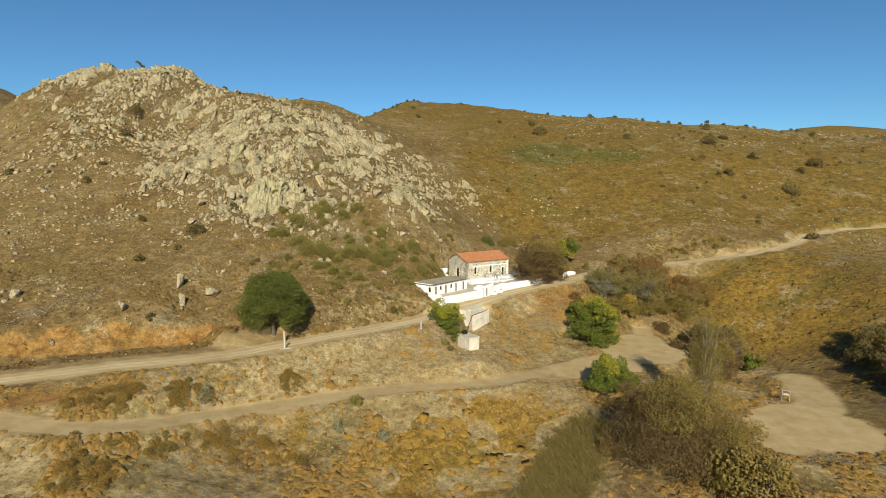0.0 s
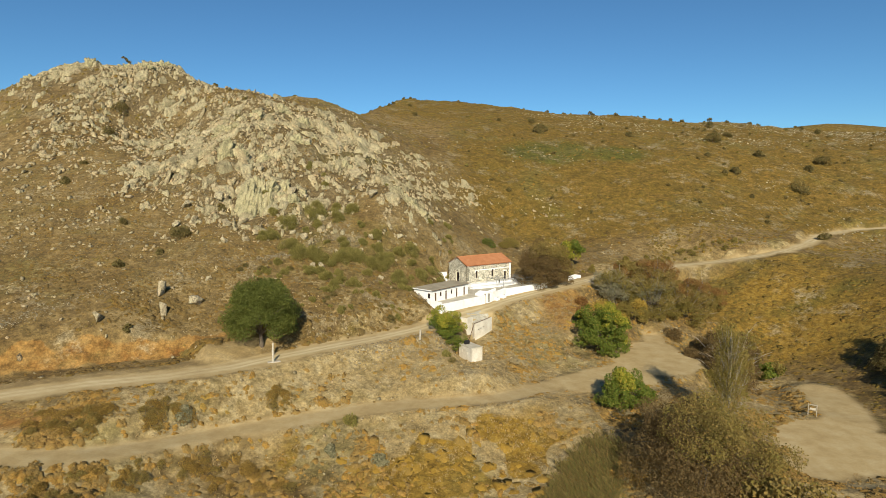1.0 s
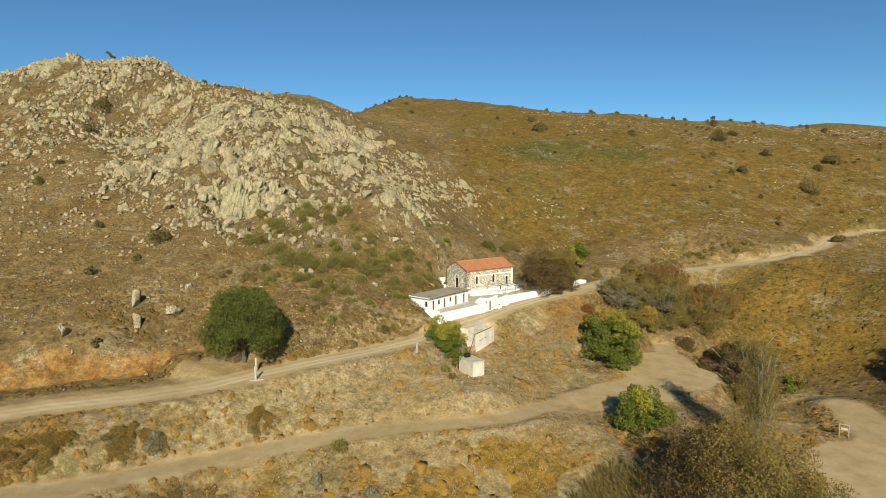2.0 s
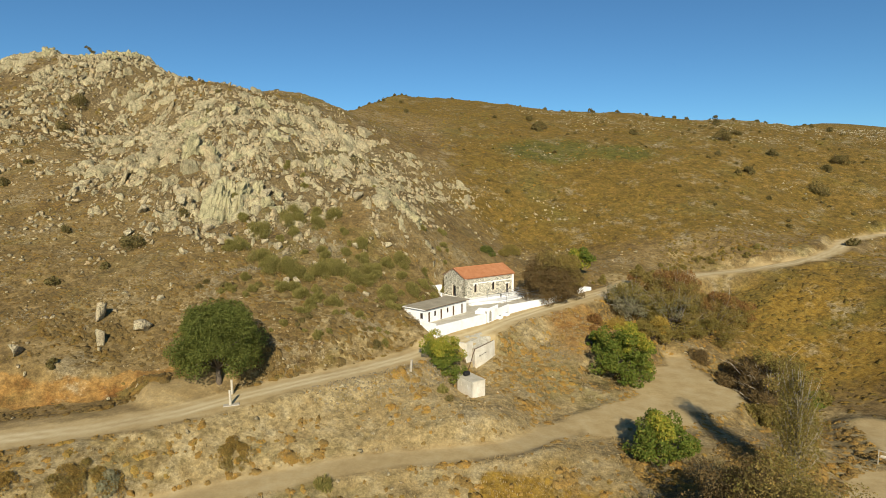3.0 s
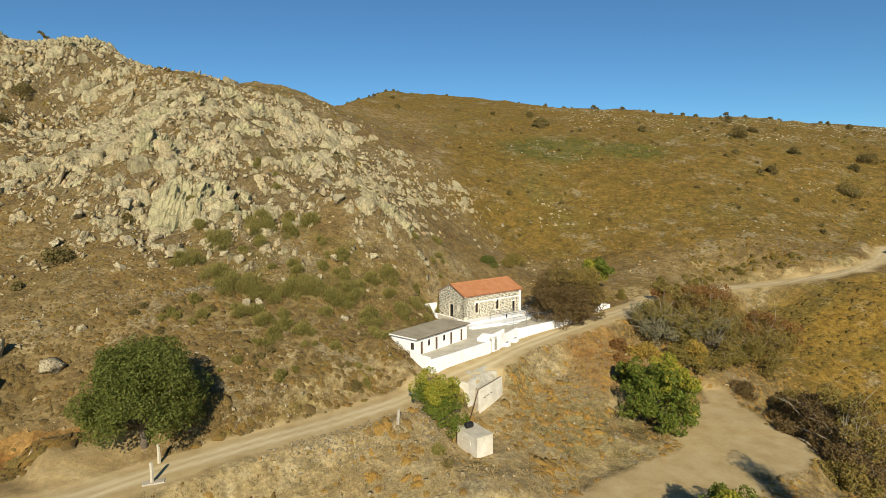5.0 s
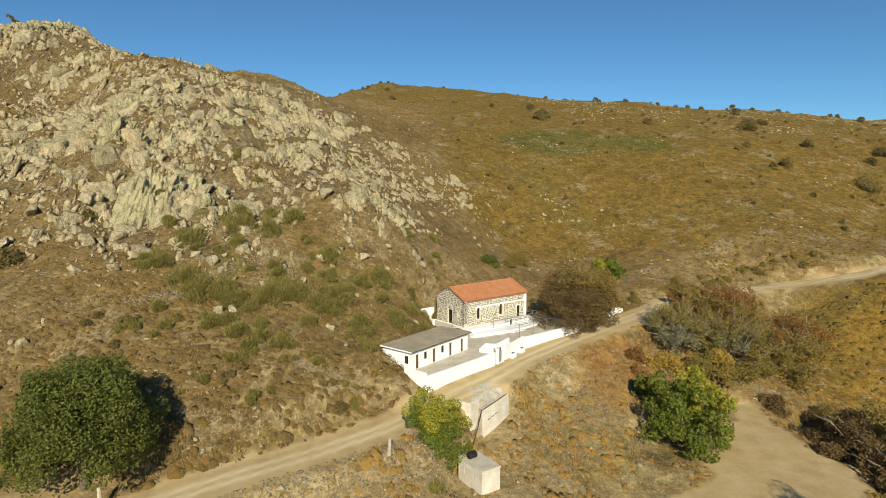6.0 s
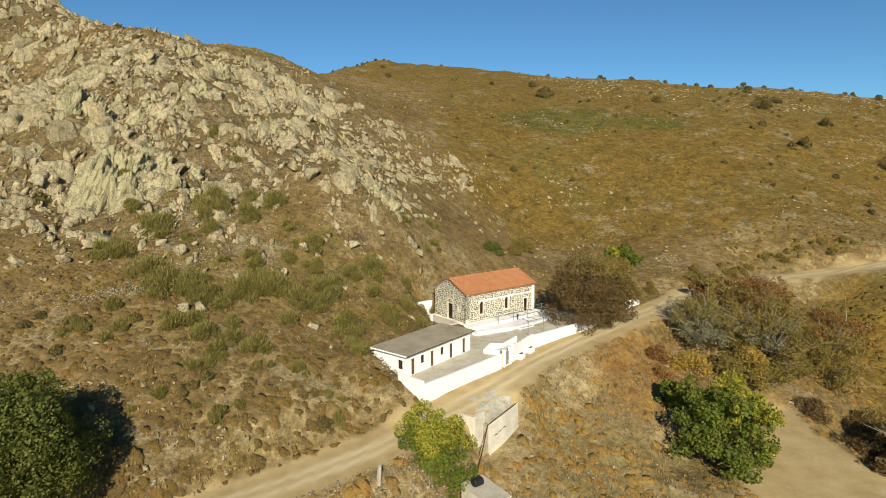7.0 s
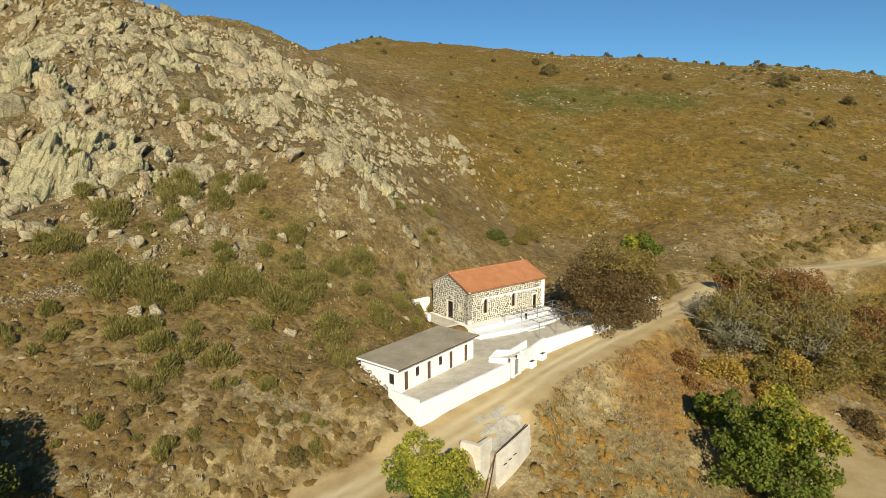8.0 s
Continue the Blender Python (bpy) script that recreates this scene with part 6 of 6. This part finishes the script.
    ring = [[bm.verts.new((W / 2 + rr * math.cos(math.pi * i / n0), yy, zc + rr * math.sin(math.pi * i / n0))) for i in range(n0 + 1)] for rr, yy in ((0.72, 0.0), (0.72, -0.08), (0.92, -0.08), (0.92, 0.0))]
    for j in range(4):
        for i in range(n0):
            bm.faces.new((ring[j][i], ring[j][i + 1], ring[(j + 1) % 4][i + 1], ring[(j + 1) % 4][i]))
    da = part("door_arch", bm, MAT_PALE_CONCRETE, ob, "pale arch over the entrance")
    da.matrix_local = gable_m
    part("quoin", block(-0.02, 0.55, -0.075, 0.2, 0.02, 0.62, 0.02), MAT_PALE_CONCRETE, ob, "large pale corner stone")
    return ob


chapel()


def local(m, x, y):
    p = m @ Vector((x, y, 0))
    return (p.x, p.y)


# whitewashed plinth and platforms round the chapel
def solid(name, corners, z0, z1, mat, label, category, bevel=0.03, kind="structure"):
    bm = prism(corners, z0, z1)
    if bevel:
        bmesh.ops.bevel(bm, geom=[e for e in bm.edges], offset=bevel, segments=2, affect="EDGES")
    return tagged(part(name, bm, mat), label, category, "", kind)


C, A = CHAPEL, ANNEX
solid("plinth", [local(C, -0.3, -1.9), local(C, 15.2, -1.9), local(C, 15.2, 8.2), local(C, -0.3, 8.2)], -1.5, 0.595, MAT_WHITE, "whitewashed plinth under the chapel", "plinth")
solid("platform", [local(C, -2.6, 1.5), local(C, -0.3, 1.5), local(C, -0.3, 9.0), local(C, -2.6, 9.0)], -0.5, 0.55, MAT_CONCRETE, "concrete forecourt before the chapel door", "platform")
solid("forecourt_wall", [local(C, -2.9, 5.0), local(C, -2.5, 5.0), local(C, -2.5, 11.5), local(C, -2.9, 11.5)], -0.5, 1.5, MAT_WHITE, "white retaining wall behind the chapel forecourt", "wall")
solid("forecourt_wall", [local(C, -2.5, 9.6), local(C, 0.8, 9.6), local(C, 0.8, 10.1), local(C, -2.5, 10.1)], -0.5, 2.4, MAT_WHITE, "white retaining wall against the slope", "wall")
solid("platform", [local(C, -1.4, -3.0), local(C, -1.2, -3.7), local(C, 5.0, -4.8), local(C, 9.4, -4.8), local(C, 14.0, -4.2), local(C, 15.2, -1.7), local(C, -0.3, -1.7)], -1.5, 0.14, MAT_WHITE, "whitewashed step platform before the chapel", "platform")
solid("step", [local(C, 6.0, -5.4), local(C, 9.0, -5.4), local(C, 9.0, -4.6), local(C, 6.0, -4.6)], -1.5, 0.03, MAT_WHITE, "white stone step", "step")

niche_bm = pierced(rect(0, 0, 0.34, 1.05), [], 0.06, C @ pose(9.0, -1.93, -0.62))
tagged(part("plinth_niche", niche_bm, MAT_DARK), "narrow dark opening in the white plinth", "opening", "", "structure")

# terrace with its white outer wall along the road
T0, T1, T2, T3, T4 = (-0.3, 124.1), (10.2, 134.6), (15.0, 141.0), (25.0, 148.2), (28.5, 151.0)
yard = [T0, T1, T2, T3, T4, local(C, 19.5, 0.5), local(C, 15.3, 0.5), local(C, -1.0, 0.5), local(A, 13.2, 6.0), local(A, 0.6, 5.8), local(A, 0.6, -0.2)]
bm = prism(yard, -4.0, -0.16)
terrace = tagged(part("terrace", bm, MAT_CONCRETE), "grey concrete terrace behind the white wall", "terrace", "", "structure")


def wall_run(points, thick, z0, z1, label, name="boundary_wall"):
    """A whitewashed wall along a line of plan points, with a rounded top; heights may change from point to point."""
    bm = bmesh.new()
    rows = []
    for i, p in enumerate(points):
        a, b = Vector(points[max(i - 1, 0)]), Vector(points[min(i + 1, len(points) - 1)])
        d = (b - a).normalized()
        n = Vector((-d.y, d.x)) * thick / 2
        lo, hi = (z0[i], z1[i])
        c = Vector(p)
        prof = [(1, lo), (1, hi - 0.06), (0.7, hi), (-0.7, hi), (-1, hi - 0.06), (-1, lo)]
        rows.append([bm.verts.new((c.x + n.x * k, c.y + n.y * k, z)) for k, z in prof])
    for r0, r1 in zip(rows, rows[1:]):
        for j in range(5):
            bm.faces.new((r0[j], r0[j + 1], r1[j + 1], r1[j]))
    bm.faces.new(rows[0])
    bm.faces.new(rows[-1][::-1])
    return tagged(part(name, bm, MAT_WHITE), label, "wall", "", "structure")


wall_run([(-3.2, 126.4), (-0.45, 123.95)], 0.4, [-3.5, -3.5], [0.55, 0.5], "white end wall of the terrace")
wall_run([(-0.45, 123.95), (3.2, 127.5), (6.8, 131.1), (9.6, 133.9)], 0.4, [-4, -4, -3.5, -3.5], [0.06, 0.06, 0.08, 0.10], "whitewashed wall of the terrace along the dirt road")
wall_run([(11.4, 136.2), (13.0, 138.4), (15.1, 140.9)], 0.4, [-3.5, -3.5, -3.5], [0.6, 0.3, 0.55], "uneven whitewashed wall beside the gate")
wall_run([(15.1, 140.9), (20, 144.5), (25.1, 148.1), (28.6, 150.9)], 0.4, [-3.5] * 4, [0.35, 0.35, 0.4, 0.45], "whitewashed wall along the dirt road")
wall_run([(34.2, 157.4), (36.4, 159.6), (38.2, 161.0)], 0.5, [-3] * 3, [0.6, 0.9, 0.5], "short whitewashed wall beside the brown tree")
wall_run([(7.6, 135.0), (8.6, 136.4), (10.4, 137.4), (12.6, 139.6)], 0.3, [-0.5] * 4, [0.35, 0.75, 0.35, 0.7], "curved white parapet of the steps inside the gate", "parapet")
wall_run([(7.6, 135.0), (9.5, 134.2)], 0.3, [-0.5] * 2, [0.35, 0.55], "white parapet beside the gate", "parapet")
wall_run([local(C, -1.2, -3.65), local(C, 5.0, -4.75)], 0.35, [-0.5] * 2, [0.42, 0.36], "low white wall along the terrace", "parapet")


def gate():
    ob = thing("gate", pose(10.6, 135.0, -1.9, 0, 0, 50), "white gateposts with a grey metal gate and steps", "gate")
    for x in (-0.75, 0.75):
        bm = block(x - 0.2, x + 0.2, -0.2, 0.2, -0.4, 2.25, 0.03)
        box(bm, x - 0.26, x + 0.26, -0.26, 0.26, 2.25, 2.36, 0.02)
        part("post", bm, MAT_WHITE, ob, "whitewashed gatepost")
    leaf = bmesh.new()
    for i in range(8):
        x = -0.5 + i * 1.0 / 7
        tube(leaf, [(x, 0, 0.1), (x, 0, 1.9)], [0.018, 0.018], 5)
    for z in (0.15, 1.0, 1.85):
        tube(leaf, [(-0.55, 0, z), (0.55, 0, z)], [0.025, 0.025], 5)
    part("metal_gate", leaf, MAT_STEEL, ob, "grey metal bar gate")
    for i in range(3):
        part("step", block(-1.0 + 0.08 * i, 1.0 - 0.08 * i, -0.75 + 0.3 * i, 0.3, -0.4, -0.12 + 0.14 * i, 0.02), MAT_WHITE, ob, "worn white step")


gate()


def trough(x, y, turn, label):
    z = at(x, y)
    ob = thing("trough", pose(x, y, z, 0, 0, turn), label, "trough", "whitewashed blocks by the wall")
    bm = block(-0.6, 0.6, -0.35, 0.35, -0.3, 0.7, 0.04)
    part("body", bm, MAT_WHITE, ob)
    part("basin", block(-0.42, 0.42, -0.2, 0.2, 0.69, 0.705, 0), MAT_DARK, ob, "dark water basin")


trough(12.9, 137.3, 52, "whitewashed stone trough against the wall")
trough(14.6, 139.4, 50, "whitewashed block against the wall")


def annex():
    L, W, H, T = 12.6, 5.3, 2.55, 0.3
    ob = thing("annex", A @ pose(0.45, 0.35, 0), "low whitewashed building with flat grey roof and brown doors", "building")
    doors = [(1.15, 0.02, 0.62, 1.95), (4.7, 0.02, 0.62, 1.95), (8.45, 0.02, 0.62, 1.95), (11.2, 0.02, 0.62, 1.95)]
    windows = [(2.85, 0.95, 0.6, 1.0), (6.6, 0.95, 0.6, 1.0)]
    part("wall", pierced([(0, -0.3), (L, -0.3), (L, H), (0, H)], [rect(*h) for h in doors + windows], T, Matrix()), MAT_WHITE, ob, "white front wall")
    side_win = (W - 1.0, 0.75, 0.7, 1.1)
    side_m = pose(0, W, 0, 0, 0, -90)
    part("wall", pierced([(0, -2.6), (W - T, -2.6), (W - T, H), (0, H)], [rect(*side_win)], T, side_m), MAT_WHITE, ob, "white end wall with flaking plaster")
    part("wall", block(L - T, L, T, W, -0.3, H, 0), MAT_WHITE, ob)
    part("wall", block(T, L - T, W - T, W, -0.3, H, 0), MAT_WHITE, ob)
    bm = block(-0.45, L + 0.5, -0.4, W + 0.25, H, H + 0.16, 0.02)
    part("roof", bm, MAT_ROOFSLAB, ob, "flat grey screed roof")
    part("fascia", block(-0.47, L + 0.52, -0.43, -0.4, H + 0.01, H + 0.12, 0), MAT_WOOD, ob, "brown roof edge")
    part("fascia", block(-0.49, -0.45, -0.4, W + 0.25, H - 0.02, H + 0.15, 0), MAT_WHITE, ob, "white roof edge")
    for h in doors:
        x, z0, w, hh = h
        d = part("door", block(x - w / 2 + 0.01, x + w / 2 - 0.01, 0.1, 0.15, z0, z0 + hh - 0.01, 0.01), MAT_WOOD, ob, "brown wooden door")
        for k in range(3):
            part("panel", block(x - w / 2 + 0.1, x + w / 2 - 0.1, 0.08, 0.1, z0 + 0.12 + k * 0.6, z0 + 0.6 + k * 0.6, 0.008), MAT_WOOD, d)
    for h, m in ((windows[0], Matrix()), (windows[1], Matrix()), (side_win, side_m)):
        x, z0, w, hh = h
        wd = part("window", pierced(rect(x, z0, w, hh), [rect(x, z0 + 0.06, w - 0.12, hh - 0.12)], 0.07, pose(0, 0.08, 0)), MAT_WOOD, ob, "small window with brown frame")
        wd.matrix_local = m
        part("pane", block(x - w / 2 + 0.05, x + w / 2 - 0.05, 0.11, 0.13, z0 + 0.05, z0 + hh - 0.05, 0), MAT_DARK, wd)
        part("shutter", block(x - 0.02, x + 0.02, 0.085, 0.11, z0 + 0.05, z0 + hh - 0.05, 0), MAT_WOOD, wd)
    return ob


annex()


def pergola():
    ob = thing("pergola", C @ pose(4.8, -8.2, -0.76), "grey metal pipe pergola frame over the terrace", "pergola")
    for i in range(4):
        for j in range(2):
            part("post", tube(bmesh.new(), [(i * 3.2, j * 6.2, 0), (i * 3.2, j * 6.2, 2.1)], [0.045, 0.045], 6), MAT_STEEL, ob)
    for j in range(5):
        part("beam", tube(bmesh.new(), [(-0.2, j * 1.55, 2.1), (9.9, j * 1.55, 2.1)], [0.04, 0.04], 6), MAT_STEEL, ob)
    for i in range(7):
        part("bar", tube(bmesh.new(), [(i * 1.6, -0.3, 2.17), (i * 1.6, 6.4, 2.17)], [0.03, 0.03], 5), MAT_STEEL, ob)


pergola()


def handrail():
    ob = thing("handrail", C @ pose(-1.2, 1.7, -0.05), "thin dark metal handrail beside the chapel steps", "rail")
    for x in (0.0, 1.0):
        part("post", tube(bmesh.new(), [(x, -1.6 * x, 0), (x, -1.6 * x, 0.95)], [0.03, 0.03], 6), MAT_STEEL, ob)
    part("rail", tube(bmesh.new(), [(-0.2, 0.32, 1.0), (1.2, -1.92, 0.9)], [0.035, 0.035], 6), MAT_STEEL, ob)


handrail()


# ---- concrete works below the road ----
def tank():
    """A concrete retaining tank whose top lies level with the road, with a rusty pipe rail down its side."""
    ob = thing("water_tank", pose(0, 0, 0), "pale concrete water tank built into the road bank", "tank")
    bm, n = bmesh.new(), 9
    out = Vector((0.766, -0.643))
    rows = []
    for i in range(n):
        u = i / (n - 1)
        bow = 0.22 * math.sin(math.pi * u)
        p = Vector((6.55, 121.2)).lerp(Vector((10.45, 125.8)), u) + out * bow
        q = p + out * 0.18
        top, foot = -3.55 + 0.4 * u, -7.6 + 0.45 * u + 2.1 * max(0.0, u - 0.5) ** 1.3
        rows.append([bm.verts.new((w.x - out.x * k, w.y - out.y * k, z)) for w, k, z in ((q, 0, foot), (p, 0, top - 0.05), (p, 0.05, top), (p, 0.34, top), (p, 0.40, top - 0.05), (q, 0.6, foot))])
    for r0, r1 in zip(rows, rows[1:]):
        for j in range(6):
            bm.faces.new((r0[j], r0[(j + 1) % 6], r1[(j + 1) % 6], r1[j]))
    bm.faces.new(rows[0])
    bm.faces.new(rows[-1][::-1])
    part("front_wall", bm, MAT_PALE_CONCRETE, ob, "bowed pale cement wall")
    part("side_wall", prism([(6.15, 120.85), (6.45, 121.15), (5.2, 123.0), (4.8, 122.7)], -6.8, -3.3), MAT_PALE, ob, "weathered stone side wall")
    # gravel fill that falls from the road into the tank
    nu, nv = 40, 30
    gu, gv = np.meshgrid(np.linspace(0, 1, nu), np.linspace(0, 1, nv))
    gx = (6.3 + 4.3 * gu) * (1 - gv) + (3.6 + 4.9 * gu) * gv
    gy = (121.2 + 4.7 * gu) * (1 - gv) + (124.9 + 4.3 * gu) * gv
    gz = -3.75 + (land(gx[-1:], gy[-1:]) - 0.10 + 3.75) * step(0.05, 0.95, gv) + 0.25 * (wander(gx, gy, 0.8, 31) - 0.5) * (1 - gv)
    gz = np.where((gv > 0.3) & (gv < 0.96), np.maximum(gz, land(gx, gy) + 0.10 * (wander(gx, gy, 0.7, 35) - 0.35)), gz) - 0.3 * step(0.75, 1.0, np.abs(2 * gu - 1)) * step(0.4, 0.6, gv)
    idx = np.arange(nu * nv).reshape(nv, nu)
    f = np.stack([idx[:-1, :-1], idx[:-1, 1:], idx[1:, 1:], idx[1:, :-1]], -1).reshape(-1, 4)
    sheet("gravel_fill", np.stack([gx, gy, gz], -1).reshape(-1, 3), f, MAT_GRAVEL, ob, "grey gravel filling the tank", True)
    part("pipe", tube(bmesh.new(), [(10.2, 125.6, -3.08), (6.4, 121.05, -3.45), (5.6, 118.6, -4.9), (4.6, 115.6, -6.2)], [0.06, 0.06, 0.06, 0.06], 6), MAT_RUST, ob, "rusty pipe running down to the pump house")
    for k in range(3):
        x, y = 7.4 + k * 0.55, 121.55 + k * 0.62
        part("slot", pierced(rect(0, 0, 0.5, 0.06), [], 0.04, pose(x, y - 0.02, -4.8 + 0.12 * k, 0, 0, 48)), MAT_DARK, ob, "dark narrow slot")
    w = thing("wing_wall", pose(0, 0, 0), "pale cement wing wall beside the tank", "wall", "", "structure")
    bm = prism([(3.2, 120.9), (4.9, 119.95), (6.2, 121.5), (5.9, 121.8), (4.8, 120.5), (3.4, 121.35)], -5.8, -2.1)
    bmesh.ops.bevel(bm, geom=list(bm.edges), offset=0.06, segments=2, affect="EDGES")
    part("body", bm, MAT_PALE_CONCRETE, w)


tank()


def wall_foot_stones():
    """Whitewashed and bare stones tumbled along the sloping foot of the building's end wall."""
    r = np.random.RandomState(61)
    n = 80
    u = r.rand(n)
    p = np.array([local(A, 0.1 - abs(a) * 0.7, -2.4 + 8.6 * b) for a, b in zip(r.normal(0, 0.6, n), u)])
    size = 0.08 + 0.2 * r.rand(n) ** 2
    s = np.stack([size, size * r.uniform(0.6, 1.0, n), size * r.uniform(0.5, 0.9, n)], -1)
    ob = scattered("wall_stones", [stone(s0, 10, 0, 0.7) for s0 in range(6)], np.stack([p[:, 0], p[:, 1], land(p[:, 0], p[:, 1]) + 0.2 * size], -1), r.uniform(0, 6.28, n), s, MAT_PALE)
    tagged(ob, "pale tumbled stones along the foot of the white wall", "stones", "", "stuff")


wall_foot_stones()


def pump_house():
    ob = thing("pump_house", pose(5.22, 109.7, -8.3, 0, 0, 32), "small cream cement pump house with slit windows", "pump house")
    L, W, H = 2.5, 4.2, 2.75
    part("wall", pierced([(0, -0.5), (L, -0.5), (L, H), (0, H)], [], 0.2, Matrix()), MAT_PALE_CONCRETE, ob)
    m = pose(0, W, 0, 0, 0, -90)
    slits = [(1.2, 1.35, 0.16, 0.7), (2.9, 1.35, 0.16, 0.7)]
    part("wall", pierced([(0, -0.5), (W - 0.2, -0.5), (W - 0.2, H), (0, H)], [rect(*s) for s in slits], 0.2, m), MAT_PALE_CONCRETE, ob)
    part("wall", block(L - 0.2, L, 0.2, W, -0.5, H, 0), MAT_PALE_CONCRETE, ob)
    part("wall", block(0.2, L - 0.2, W - 0.2, W, -0.5, H, 0), MAT_PALE_CONCRETE, ob)
    part("roof", block(-0.06, L + 0.06, -0.06, W + 0.06, H, H + 0.12, 0.02), MAT_CONCRETE, ob, "flat cement roof")
    for x, z0, w, h in slits:
        s = part("window", block(x - w / 2, x + w / 2, 0.1, 0.14, z0, z0 + h, 0), MAT_DARK, ob, "dark slit window")
        s.matrix_local = m
    part("corner_pipe", tube(bmesh.new(), [(-0.08, W - 0.05, -0.4), (-0.08, W - 0.05, H + 0.1)], [0.05, 0.05], 6), MAT_RUST, ob, "rusty corner pipe")
    drum = thing("drum", ob.matrix_world @ pose(1.0, 3.0, H + 0.12), "black plastic drum lying on the roof", "drum")
    bm = tube(bmesh.new(), [(-0.5, 0, 0.4), (-0.42, 0, 0.4), (0.42, 0, 0.4), (0.5, 0, 0.4)], [0.34, 0.4, 0.4, 0.34], 14)
    part("body", bm, MAT_BLACK, drum)
    part("lid", tube(bmesh.new(), [(-0.54, 0, 0.4), (-0.5, 0, 0.4)], [0.14, 0.14], 10), MAT_BLACK, drum)


pump_house()


# ---- posts and the notice board ----
def post(x, y, height, wide, tilt, turn, label, mat, base=True):
    ob = thing("stone_post", pose(x, y, at(x, y), tilt, 0, turn), label, "post", "posts by the road")
    bm = bmesh.new()
    tube(bm, [(0, 0, -0.4), (0.02, 0, height * 0.5), (0, 0.02, height)], [wide * 0.62, wide * 0.56, wide * 0.5], 6)
    part("shaft", bm, mat, ob)
    if base:
        part("base", block(-0.9, 1.2, -0.5, 0.5, -0.3, 0.12, 0.08), MAT_PALE, ob, "broken pale stone base")


post(-28.4, 98.2, 2.1, 0.34, 0, 20, "upright pale stone post on a broken base", MAT_CONCRETE)
post(-29.6, 102.3, 2.1, 0.32, 0, 70, "upright pale stone post under the tree", MAT_CONCRETE, False)
post(-4.5, 110.9, 1.9, 0.36, 10, 30, "leaning pale stone post below the road", MAT_PALE, False)


def notice_board(x, y):
    ob = thing("notice_board", pose(x, y, at(x, y), 0, 0, -35), "pale wooden notice frame on two posts beside the lot", "sign")
    for s in (-0.6, 0.6):
        part("post", block(s - 0.07, s + 0.07, -0.07, 0.07, -0.3, 2.1, 0.01), MAT_PALE_BARK, ob)
    for z in (0.95, 1.85):
        part("rail", block(-0.6, 0.6, -0.05, 0.05, z, z + 0.14, 0.01), MAT_PALE_BARK, ob)
    part("board", block(-0.4, 0.45, -0.06, -0.02, 1.1, 1.4, 0.01), MAT_CONCRETE, ob, "small pale board")


notice_board(62.2, 98.4)
